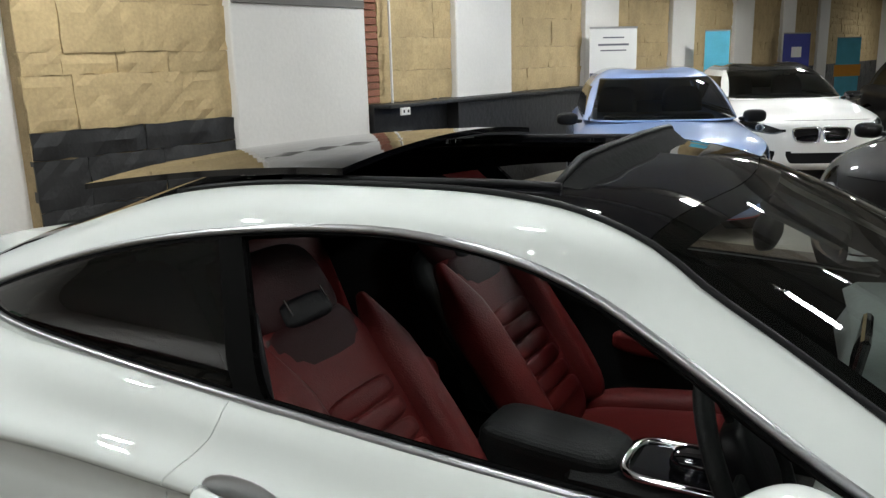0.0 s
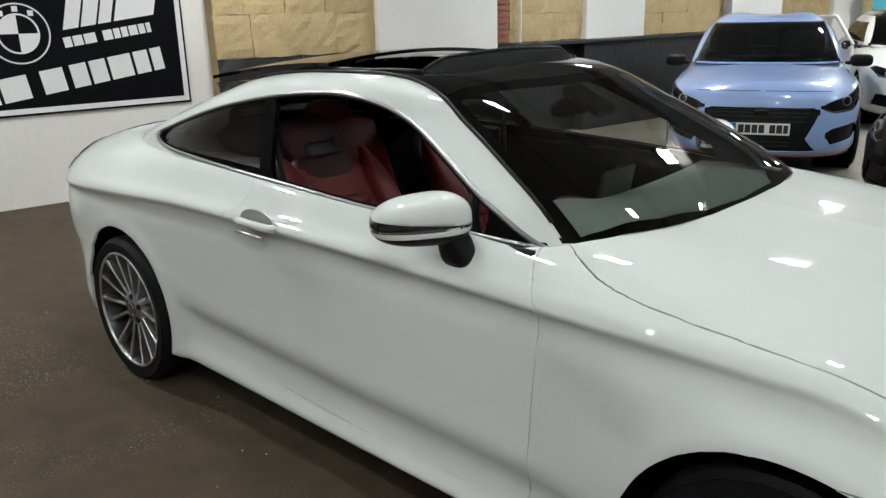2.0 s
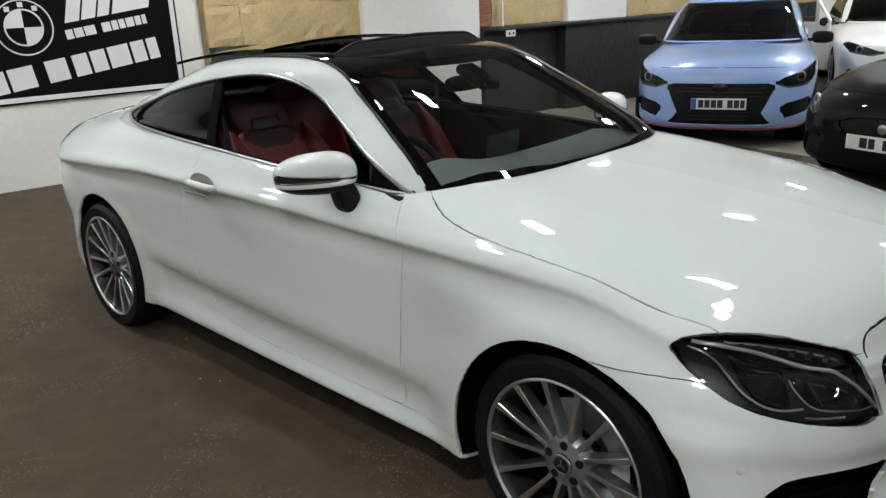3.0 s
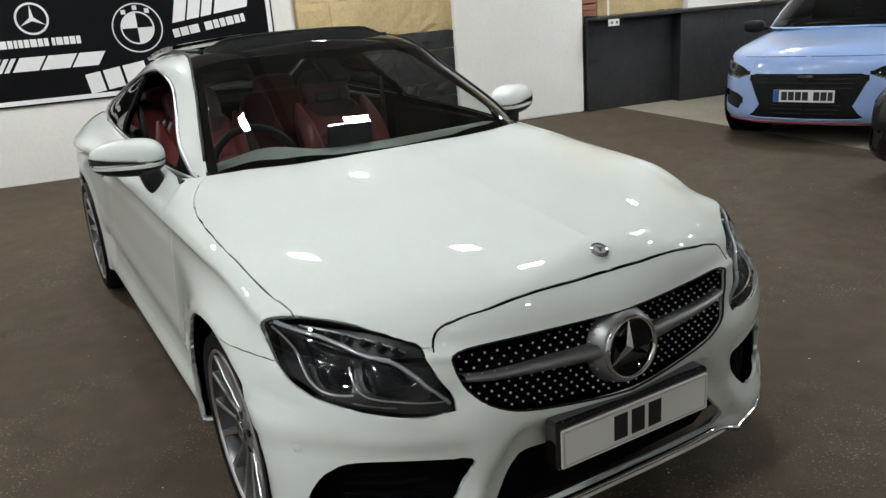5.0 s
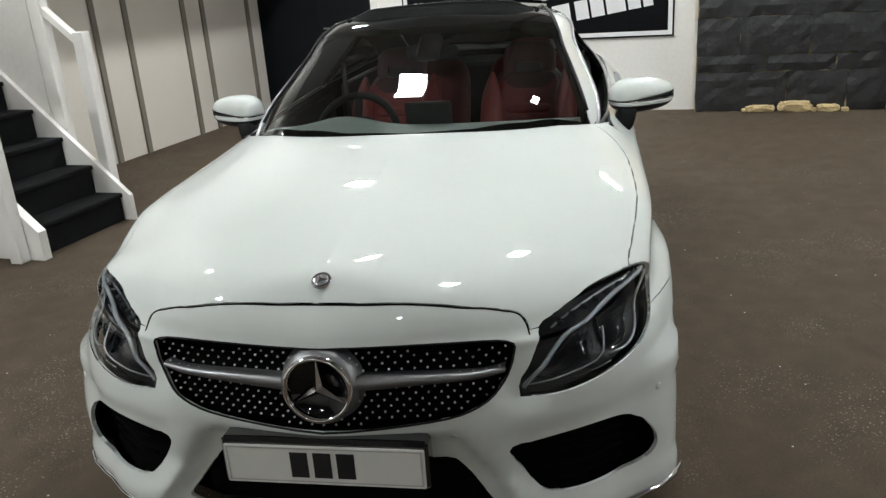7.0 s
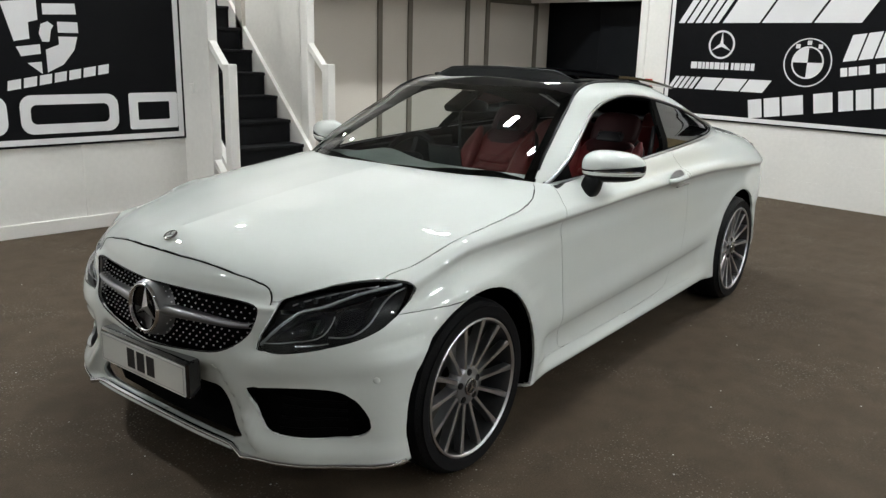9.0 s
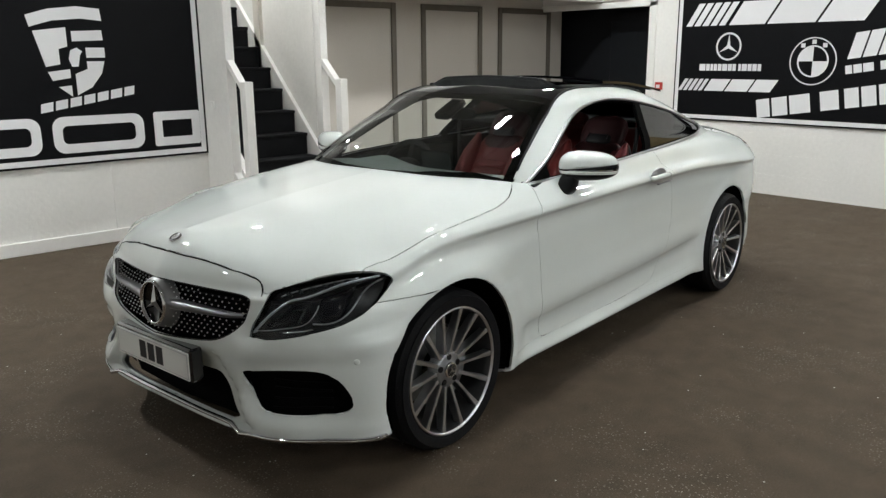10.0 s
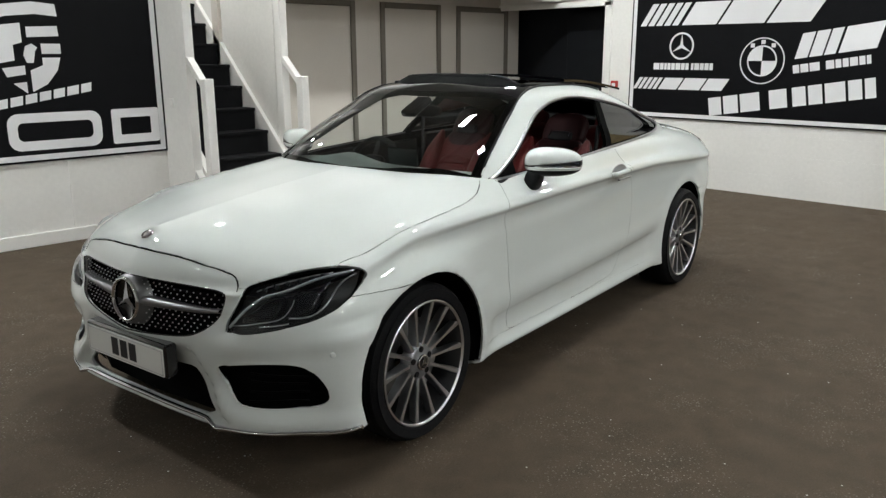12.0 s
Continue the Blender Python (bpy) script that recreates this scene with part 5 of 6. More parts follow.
plate = part("number_plate", box((2.2235, -0.257, 0.393), (2.2265, 0.257, 0.502), 0.003), M_PLATE, holder, "white plate with three dark bars")
bm = bmesh.new()
for lo, hi in (((-0.250, 0.399), (0.250, 0.4015)), ((-0.250, 0.4935), (0.250, 0.496)), ((-0.250, 0.4015), (-0.2475, 0.4935)), ((0.2475, 0.4015), (0.250, 0.4935))):
    add_box(bm, (2.2265, lo[0], lo[1]), (2.2271, hi[0], hi[1]))
part("plate_line", bm, M_SATIN, holder)
for y0 in (-0.085, -0.025, 0.035):
    part("plate_bar", box((2.2265, y0, 0.412), (2.2274, y0 + 0.046, 0.484)), M_INK, holder)

# chrome splitter, sensors, washer lines
lip = []
for y in np.concatenate((np.linspace(0, 0.40, 10), np.linspace(0.46, 0.86, 14))):
    z = 0.252 - 0.0 if y < 0.36 else 0.252 - ease((y - 0.36) / 0.14) * 0.024
    q = on_front(body_tree, y, z, 0.002 + 0.018 * ease((0.51 - y) / 0.10))
    if y > 0.75:
        q = on_side(body_tree, 2.02 - (y - 0.75) * 1.6, 0.231, 0.004)
    q.y = max(q.y, 0.0) if y else 0.0
    lip.append(q)
part("splitter", tube([(p.x, -p.y, p.z) for p in lip[::-1][:-1]] + lip, 0.011, 8, False, 0.8), M_CHROME, coupe, "chrome front splitter", True)
for y, z in ((0.318, 0.500),):
    def sensor(y=y, z=z):
        p, n = body_tree.find_nearest(on_front(body_tree, y, z, 0.0))[:2]
        n = n if n.x > 0 else -n
        bm = lathe([(0.0, 0.002), (0.009, 0.002), (0.011, 0.001), (0.0125, -0.003)], 20, "x")
        bmesh.ops.transform(bm, matrix=Matrix.Translation(p) @ n.to_track_quat("X", "Z").to_matrix().to_4x4(), verts=bm.verts[:])
        return bm
    twice("parking_sensor", sensor, M_PAINT, coupe)


def corner_sensor():
    p = on_side(body_tree, 1.915, 0.518, 0.0)
    bm = lathe([(0.0, 0.003), (0.009, 0.003), (0.011, 0.001), (0.0125, -0.002)], 20, "x")
    bmesh.ops.transform(bm, matrix=Matrix.Translation(p) @ pose(0, 0, 0, 0, 0, 55), verts=bm.verts[:])
    return bm


twice("parking_sensor", corner_sensor, M_PAINT, coupe)

# black tube added for the shade in the joint ahead of the bonnet
joint = [on_top(body_tree, x, y, -0.0004) for x, y in rounded([(2.066, 0.508), (2.055, 0.502), (2.0495, 0.488), (2.051, 0.470), (2.058, 0.445), (2.069, 0.40), (2.083, 0.35), (2.096, 0.28), (2.108, 0.20), (2.118, 0.11), (2.122, 0.01)], 3, False)]
part("bonnet_shut_line", tube(joint + [Vector((p.x, -p.y, p.z)) for p in joint[::-1]], 0.0021, 6), M_LINER, coupe, "black line for the shaded joint ahead of the bonnet", True)

# ---- headlamps ----
for s in (1, -1):
    panel(body, is_hl, "headlamp_housing", M_LAMPBLACK, coupe, sides=(s,), gap=0, depth=0, offset=-0.042)
    lens = panel(body, is_hl, "headlamp_lens", M_LENS, coupe, sides=(s,), gap=0.002, depth=0.004, label="clear headlamp with dark housing")[0]
    lens.visible_shadow = False

    def lamp_at(u, z, lift):
        """A point u along the lamp, on its skin."""
        base = Vector((2.11, 0.475, float(z))) + float(u) * Vector((HL_D[0], HL_D[1], 0))
        n = Vector((0.648, 0.762, 0))
        hit, no, _, _ = body_tree.ray_cast(base + n * 0.6, -n)
        if hit is None:
            hit, no, _, _ = body_tree.find_nearest(base)
        if no.dot(n) < 0:
            no = -no
        q = hit + no * lift
        return Vector((q.x, s * q.y, q.z))
    drl = [lamp_at(u, z, -0.010) for u, z in rounded([(0.016, 0.607), (0.036, 0.631), (0.060, 0.659), (0.088, 0.685), (0.146, 0.720), (0.185, 0.734), (0.243, 0.749), (0.300, 0.766), (0.345, 0.780), (0.417, 0.794), (0.478, 0.798)], 4, False)]
    part("light_guide", tube(drl, 0.0066, 8, False, 0.8), M_GUIDE, lens, "silver light guide", True)
    brow = [lamp_at(u, z, -0.020) for u, z in rounded([(0.12, 0.744), (0.186, 0.762), (0.263, 0.779), (0.341, 0.796), (0.40, 0.804)], 3, False)]
    part("brow_trim", tube(brow, 0.0035, 6, False, 0.7), M_SATIN, lens, "", True)
    for pts in ([(0.040, 0.624), (0.150, 0.648), (0.200, 0.668), (0.232, 0.716), (0.180, 0.722), (0.105, 0.688)], [(0.248, 0.664), (0.312, 0.668), (0.352, 0.700), (0.400, 0.755), (0.335, 0.760), (0.268, 0.742)]):
        loop = [lamp_at(a, b, -0.034) for a, b in rounded(pts, 4)]
        cen = sum(loop, Vector()) / len(loop)
        bm = bmesh.new()
        rim_ = [bm.verts.new(cen.lerp(p, 0.96)) for p in loop]
        inn = [bm.verts.new(cen.lerp(p, 0.62) + Vector((0.010, s * 0.010, 0.0))) for p in loop]
        cv = bm.verts.new(cen + Vector((0.014, s * 0.014, 0.0)))
        for q in range(len(loop)):
            bm.faces.new((rim_[q], rim_[(q + 1) % len(loop)], inn[(q + 1) % len(loop)], inn[q]))
            bm.faces.new((inn[q], inn[(q + 1) % len(loop)], cv))
        bmesh.ops.recalc_face_normals(bm, faces=bm.faces[:])
        part("projector", bm, M_SMOKE, lens, "smoked projector lens", True)
    for pts, rad in (([(0.026, 0.612), (0.105, 0.633), (0.163, 0.645), (0.196, 0.653), (0.221, 0.670), (0.246, 0.698), (0.254, 0.712)], 0.0030),
                     ([(0.230, 0.657), (0.276, 0.656), (0.314, 0.662), (0.344, 0.677), (0.374, 0.699), (0.415, 0.739), (0.451, 0.767), (0.490, 0.784)], 0.0042)):
        hook = [lamp_at(u, z, -0.012) for u, z in rounded(pts, 3, False)]
        part("projector_trim", tube(hook, rad * 0.85, 6, False, 0.7), M_SATIN, lens, "", True)
    for pts in ([(0.158, 0.697), (0.211, 0.706), (0.207, 0.698), (0.178, 0.655), (0.173, 0.655), (0.196, 0.698)], [(0.282, 0.725), (0.339, 0.732), (0.335, 0.724), (0.318, 0.692), (0.312, 0.692), (0.325, 0.725)]):
        bm = bmesh.new()
        top_ = [bm.verts.new(lamp_at(u, z, -0.016)) for u, z in pts]
        low_ = [bm.verts.new(lamp_at(u, z, -0.026)) for u, z in pts]
        bm.faces.new(top_)
        for q in range(len(pts)):
            bm.faces.new((top_[q], low_[q], low_[(q + 1) % len(pts)], top_[(q + 1) % len(pts)]))
        bmesh.ops.recalc_face_normals(bm, faces=bm.faces[:])
        part("reflector_edge", bm, M_LAMPCELL, lens)
    for u0 in np.linspace(0.15, 0.36, 6):
        c = lamp_at(u0, 0.749 + (u0 - 0.15) * 0.20, -0.020)
        bm = box((-0.008, -0.010, -0.008), (0.008, 0.010, 0.008), 0.003)
        bmesh.ops.translate(bm, verts=bm.verts[:], vec=c)
        part("lamp_cell", bm, M_LAMPCELL, lens)
    foot = [lamp_at(u, z, -0.010) for u, z in ((0.124, 0.625), (0.160, 0.629), (0.200, 0.634), (0.229, 0.639))]
    part("lamp_trim", tube(foot, 0.003, 6), M_CHROME, lens)

# ---- wheels and wheel wells ----
for ax, yo in ((1.42, 0.856), (-1.42, 0.890)):
    for s in (1, -1):
        wheel_parts(coupe, (ax, s * yo, 0.332), s, steer=0.0)
    well = lambda ax=ax: (lambda b: (bmesh.ops.translate(b, verts=b.verts[:], vec=(ax, 0, ARCH_Z)), b)[1])(lathe([(ARCH_R + 0.004, 0.862), (ARCH_R + 0.01, 0.62), (ARCH_R + 0.005, 0.56), (0.0, 0.55)], 56))
    well_cut = lambda make=well: (lambda b: (bmesh.ops.bisect_plane(b, geom=b.verts[:] + b.edges[:] + b.faces[:], plane_co=(0, 0, 0.21), plane_no=(0, 0, -1), clear_outer=True), b)[1])(make())
    twice("wheel_well", well_cut, M_LINER, coupe)
part("underbody", merge(box((-1.0, -0.80, 0.20), (1.02, 0.80, 0.24)), box((-2.3, -0.55, 0.24), (2.02, 0.55, 0.30))), M_LINER, coupe)


# ---- mirrors ----
MIRROR_M = Matrix.Translation((0.432, 0.886, 1.048)) @ pose(0, 0, 0, 0, 0, -63)


def mirror_shell(*cuts):
    """Mirror body, long axis forward and inward, kept on the inner side of each cutting plane."""
    bm = bmesh.new()
    bmesh.ops.create_uvsphere(bm, u_segments=44, v_segments=32, radius=1.0)
    sq = lambda a, n: math.copysign(abs(a) ** n, a)
    for v in bm.verts:
        x, y, z = sq(v.co.x, 0.78), sq(v.co.y, 0.78), sq(v.co.z, 0.74)
        f = (x + 1) / 2                      # 0 at the outer end, 1 at the inner end
        v.co = Vector((0.140 * x, (0.098 if y > 0 else 0.075) * y * (0.80 + 0.20 * f), (0.066 + 0.016 * f if z > 0 else 0.056 + 0.014 * f) * z))
    for co, no in cuts:
        bmesh.ops.bisect_plane(bm, geom=bm.verts[:] + bm.edges[:] + bm.faces[:], plane_co=co, plane_no=no, clear_outer=True)
    bmesh.ops.holes_fill(bm, edges=[e for e in bm.edges if e.is_boundary])
    bmesh.ops.transform(bm, matrix=MIRROR_M, verts=bm.verts[:])
    return bm


RIM_A, RIM_B = ((0, -0.050, 0), (0, -1, 0)), ((0, -0.0505, 0), (0, 1, 0))
BAND_A, BAND_B = ((-0.10, 0, 0.016), (-0.10, 0, -1)), ((-0.10, 0, 0.0155), (0.10, 0, 1))
LINE_A, LINE_B = ((0, 0, -0.006), (0, 0, -1)), ((0, 0, -0.0065), (0, 0, 1))
LOW_A, LOW_B = ((0, 0, -0.012), (0, 0, -1)), ((0, 0, -0.0125), (0, 0, 1))
WHITE_A, WHITE_B = ((0, 0, -0.027), (0, 0, -1)), ((0, 0, -0.0275), (0, 0, 1))
for s in (1, -1):
    g = (lambda b: b) if s > 0 else flip_y
    mirror = part("door_mirror", g(mirror_shell(RIM_A, BAND_A)), M_PAINT, coupe, "white door mirror with dark indicator band and chrome line", True)
    part("indicator_band", g(mirror_shell(RIM_A, BAND_B, LINE_A)), M_SMOKE, mirror, "", True)
    part("chrome_line", g(mirror_shell(RIM_A, LINE_B, LOW_A)), M_CHROME, mirror, "", True)
    part("lower_band", g(mirror_shell(RIM_A, LOW_B, WHITE_A)), M_PAINT, mirror, "", True)
    part("lower_shell", g(mirror_shell(RIM_A, WHITE_B)), M_BLACK, mirror, "", True)
    part("mirror_rim", g(mirror_shell(RIM_B)), M_BLACK, mirror, "", True)
    disc = lathe([(0.0, 0.0), (1.0, 0.0), (1.0, 0.004), (0.0, 0.004)], 32, "y")
    bmesh.ops.transform(disc, matrix=MIRROR_M @ Matrix.Translation((0, -0.062, 0.004)) @ Matrix.Diagonal((0.105, 1, 0.046, 1)), verts=disc.verts[:])
    part("mirror_glass", g(disc), M_CHROME, mirror)
    leg = bmesh.new()
    bmesh.ops.create_uvsphere(leg, u_segments=24, v_segments=18, radius=1.0)
    for v in leg.verts:
        x, y, z = (math.copysign(abs(a) ** 0.65, a) for a in v.co)
        v.co = Vector((0.500 + 0.046 * x * (1 - 0.12 * z) - 0.004 * z, 0.818 + 0.042 * y + 0.014 * z, 0.970 + 0.058 * z))
    part("mirror_foot", g(leg), M_BLACK, mirror, "", True)


# ---- door handles ----
def handle_grip():
    pts = [on_side(body_tree, x, 0.900 - 0.012 * (x + 0.37), l) for x, l in ((-0.47, -0.002), (-0.452, 0.020), (-0.41, 0.030), (-0.36, 0.032), (-0.31, 0.028), (-0.28, 0.018), (-0.268, -0.002))]
    return tube(pts, 0.0175, 12, False, 0.8)


def handle_cup():
    bm = bmesh.new()
    bmesh.ops.create_uvsphere(bm, u_segments=24, v_segments=12, radius=1)
    c = on_side(body_tree, -0.375, 0.908, -0.001)
    bmesh.ops.transform(bm, matrix=Matrix.Translation(c) @ Matrix.Diagonal((0.098, 0.004, 0.044, 1)), verts=bm.verts[:])
    return bm


twice("door_handle", handle_grip, M_PAINT, coupe, "white door handle with chrome strip")
twice("handle_cup", handle_cup, M_SATIN, coupe)
twice("handle_strip", lambda: tube([on_side(body_tree, x, 0.892 - 0.012 * (x + 0.37), 0.040) for x in np.linspace(-0.440, -0.285, 10)], 0.0075, 8, False, 0.6), M_STRIP, coupe)

# ---- tail lamps ----
tail_poly = poly_sd([(-2.44, 0.99), (-2.20, 0.97), (-2.12, 0.93), (-2.20, 0.86), (-2.5, 0.82)])
panel(body, lambda c: c.y > 0.5 and c.x < -2.1 and tail_poly(c.x, c.z) < 0, "tail_lamp", M_TAIL, coupe, gap=0, depth=0, offset=0.006, label="red tail lamp")


# ---- sunroof ----
def sun_panel():
    bm = bmesh.new()
    n, m = 14, 16
    grid = []
    for i in range(n + 1):
        row = []
        for j in range(m + 1):
            u, v = i / n, j / m
            x = -0.43 - 0.83 * u
            y = (v - 0.5) * (0.94 - 0.05 * u)
            z = 1.440 - 0.028 * (2 * v - 1) ** 2 - 0.078 * u ** 1.6
            row.append(bm.verts.new((x, y, z)))
        grid.append(row)
    for i in range(n):
        for j in range(m):
            bm.faces.new((grid[i][j], grid[i][j + 1], grid[i + 1][j + 1], grid[i + 1][j]))
    bmesh.ops.recalc_face_normals(bm, faces=bm.faces[:])
    ex = bmesh.ops.extrude_face_region(bm, geom=bm.faces[:])
    bmesh.ops.translate(bm, verts=[v for v in ex["geom"] if isinstance(v, bmesh.types.BMVert)], vec=(0, 0, -0.014))
    bmesh.ops.recalc_face_normals(bm, faces=bm.faces[:])
    return bm


part("sunroof_panel", sun_panel(), M_ROOFGLASS, coupe, "raised gloss black sliding sunroof panel")
bm = bmesh.new()
rows, bar_line = [], []
for y in np.linspace(-0.43, 0.43, 30):
    k = 1 - (y / 0.43) ** 2
    xf = 0.050 + 0.030 * k
    zt = float(on_top(gh_tree, xf, abs(y)).z)
    up = 0.036 * min(1, (0.43 - abs(y)) / 0.10) + 0.004
    rows.append([bm.verts.new(p) for p in ((xf, y, zt), (xf - 0.022, y, zt + up * 0.55), (xf - 0.040, y, zt + up), (xf - 0.046, y, zt + up - 0.004), (xf - 0.030, y, zt - 0.012))])
    bar_line.append((xf - 0.044, y, zt + up))
part("deflector_bar", tube(bar_line, 0.0085, 8, False, 0.8), M_BLACK, coupe, "black bar along the wind deflector", True)
for a, b in zip(rows, rows[1:]):
    for j in range(4):
        bm.faces.new((a[j], a[j + 1], b[j + 1], b[j]))
bmesh.ops.recalc_face_normals(bm, faces=bm.faces[:])
part("wind_deflector", bm, M_DEFLECT, coupe, "black raised sunroof wind deflector", True)
twice("sunroof_rail", lambda: tube([on_top(gh_tree, x, 0.445, 0.004) for x in np.linspace(0.02, -0.60, 14)], 0.010, 8, False, 0.8), M_BLACK, coupe)

# ---- inside the coupe ----
def soft_box(sx, sy, sz, power=0.45, seg=20):
    """A cushion: a rounded box about the origin with half sizes."""
    bm = bmesh.new()
    bmesh.ops.create_uvsphere(bm, u_segments=seg, v_segments=seg * 3 // 4, radius=1.0)
    f = lambda a: math.copysign(abs(a) ** power, a)
    for v in bm.verts:
        c = v.co.copy()
        v.co = Vector((f(c.x) * sx, f(c.y) * sy, f(c.z) * sz))
    return bm


def placed(bm, m):
    bmesh.ops.transform(bm, matrix=m, verts=bm.verts[:])
    return bm


def shoulder(bm, m):
    """Draw a bolster to a blunt point at its top."""
    for v in bm.verts:
        k = 1.0 - 0.62 * ease((v.co.z - 0.42) / 0.22)
        v.co.x = v.co.x * k + 0.02 * (1 - k)
        v.co.y *= k
    return placed(bm, m)


def front_seat(y):
    s = new("front_seat")
    s.parent = coupe
    s.empty_display_size = 0.1
    s.location = (-0.18 if y < 0 else -0.14, y, 0.0)
    lean = -36
    back = pose(-0.12, 0, 0.52, 0, lean, 0)
    part("seat_base", placed(soft_box(0.27, 0.19, 0.07), pose(0.12, 0, 0.50, 0, -8, 0)), M_RED, s, "red leather seat base", True)
    for sy in (1, -1):
        part("base_bolster", placed(soft_box(0.26, 0.055, 0.075, 0.6), pose(0.12, sy * 0.205, 0.525, 0, -8, 0)), M_RED, s, "", True)
        part("back_bolster", shoulder(placed(soft_box(0.065, 0.058, 0.31, 0.6), pose(0, 0, 0.31)), back @ pose(0.035, sy * 0.195, 0.0, 0, 0, sy * 12)), M_RED, s, "red leather side bolster", True)
    part("backrest", placed(soft_box(0.055, 0.185, 0.33, 0.5), back @ pose(0.0, 0, 0.32)), M_RED, s, "red leather backrest", True)
    part("seat_shell", placed(soft_box(0.045, 0.215, 0.36, 0.55), back @ pose(-0.05, 0, 0.34)), M_DARKTRIM, s, "", True)
    for k in range(6):
        part("back_rib", placed(soft_box(0.022, 0.125, 0.030, 0.6, 14), back @ pose(0.042, 0, 0.10 + k * 0.058)), M_RED, s, "", True)
    # seat top takes the darkened red, standing in for shade under the roof
    part("shoulder_pad", placed(soft_box(0.05, 0.16, 0.085, 0.6), back @ pose(0.005, 0, 0.55)), M_SHADERED, s, "", True)
    part("head_rest", placed(soft_box(0.045, 0.145, 0.115, 0.6), back @ pose(0.008, 0, 0.70)), M_SHADERED, s, "red head restraint with shade in its colour", True)
    part("rest_panel", placed(soft_box(0.02, 0.085, 0.035, 0.5, 16), back @ pose(0.040, 0, 0.635)), M_BLACK, s, "black opening under the head restraint", True)
    for sy in (1, -1):
        part("rest_slot", placed(box((-0.002, -0.002, -0.022), (0.002, 0.002, 0.022), 0.001), back @ pose(0.062, sy * 0.065, 0.650)), M_CHROME, s)
    return s


for sy in (0.365, -0.365):
    front_seat(sy)
rear = new("rear_seat")
rear.parent = coupe
for sy in (0.33, -0.33):
    part("rear_base", placed(soft_box(0.24, 0.26, 0.08), pose(-1.02, sy, 0.50, 0, -8, 0)), M_RED, rear, "", True)
    part("rear_back", placed(soft_box(0.07, 0.27, 0.30), pose(-1.30, sy, 0.78, 0, -24, 0)), M_RED, rear, "red leather rear seat back", True)
    part("rear_rest", placed(soft_box(0.05, 0.13, 0.07), pose(-1.44, sy, 1.08, 0, -20, 0)), M_RED, rear, "", True)
part("parcel_shelf", box((-1.85, -0.60, 0.99), (-1.38, 0.60, 1.02), 0.01), M_DARKTRIM, coupe)

# dashboard with hood over the dials
bm = bmesh.new()
rows = []
for y in np.linspace(-0.70, 0.70, 25):
    k = abs(y) / 0.70
    hood = 0.045 * math.exp(-((y + 0.37) / 0.17) ** 2)
    rows.append([bm.verts.new((x - 0.05 * k * k, y, z)) for x, z in ((0.93 - 0.18 * k ** 3, 0.965), (0.80, 0.98), (0.64, 0.985 + hood * 0.6), (0.52, 0.975 + hood), (0.485, 0.95 + hood * 0.7), (0.50, 0.90), (0.47, 0.84), (0.50, 0.70), (0.60, 0.55))])
for a, b in zip(rows, rows[1:]):
    for j in range(8):
        bm.faces.new((a[j], a[j + 1], b[j + 1], b[j]))
bmesh.ops.recalc_face_normals(bm, faces=bm.faces[:])
part("dashboard", bm, M_DASH, coupe, "dark grey dashboard top", True)
part("screen", placed(box((-0.01, -0.10, -0.055), (0.01, 0.10, 0.055), 0.006), pose(0.50, 0.0, 1.015, 0, 10, 0)), M_BLACKGLOSS, coupe, "central display screen")
for sy in (-0.14, 0.0, 0.14):
    part("air_vent", placed(lathe([(0.0, 0.004), (0.028, 0.004), (0.036, 0.012), (0.042, 0.004), (0.044, -0.02)], 28, "x"), pose(0.478, sy, 0.875, 0, 0, 180)), M_CHROME, coupe, "", True)

# steering wheel (right-hand drive)
sw = pose(0.350, -0.365, 0.908, 0, 0, 0) @ pose(0, 0, 0, 0, 64, 0)
ring_pts = [(0.185 * math.cos(a * math.tau / 40), 0.185 * math.sin(a * math.tau / 40), 0) for a in range(40)]
wheel = part("steering_wheel", placed(tube(ring_pts, 0.0175, 10, True), sw), M_DARKTRIM, coupe, "black leather steering wheel", True)
part("wheel_boss", placed(soft_box(0.085, 0.085, 0.03, 0.6), sw @ pose(0, 0, 0.0)), M_BLACK, wheel, "", True)
for a in (0, 90, 180):
    part("wheel_spoke", placed(box((-0.018, 0.06, -0.008), (0.018, 0.18, 0.008), 0.004), sw @ pose(0, 0, 0, 0, 0, a)), M_DARKTRIM, wheel)

# centre console
part("console", merge(placed(soft_box(0.19, 0.105, 0.07, 0.4), pose(-0.16, 0, 0.638, 0, 4, 0)), box((-0.1, -0.12, 0.30), (0.48, 0.12, 0.66), 0.02), box((-0.42, -0.11, 0.30), (-0.05, 0.11, 0.60), 0.02)), M_DARKTRIM, coupe, "dark padded centre console", False)
trim_loop = [(x, y, 0.672) for x, y in rounded([(0.03, 0.0), (0.05, 0.085), (0.14, 0.10), (0.34, 0.09), (0.38, 0.0), (0.34, -0.09), (0.14, -0.10), (0.05, -0.085)], 5)]
part("console_trim", tube(trim_loop, 0.014, 8, True, 0.7), M_CHROME, coupe, "bright console trim", True)
part("console_panel", box((0.05, -0.085, 0.655), (0.36, 0.085, 0.672), 0.004), M_BLACKGLOSS, coupe)
part("console_pad", placed(soft_box(0.07, 0.05, 0.025, 0.6), pose(0.20, 0, 0.69)), M_BLACKGLOSS, coupe, "", True)
part("pad_ring", placed(lathe([(0.036, 0.0), (0.040, 0.006), (0.046, 0.0)], 28, "z"), pose(0.28, 0, 0.675)), M_CHROME, coupe, "", True)

# door cards, floor and pillars
for s in (1, -1):
    g = (lambda b: b) if s > 0 else flip_y
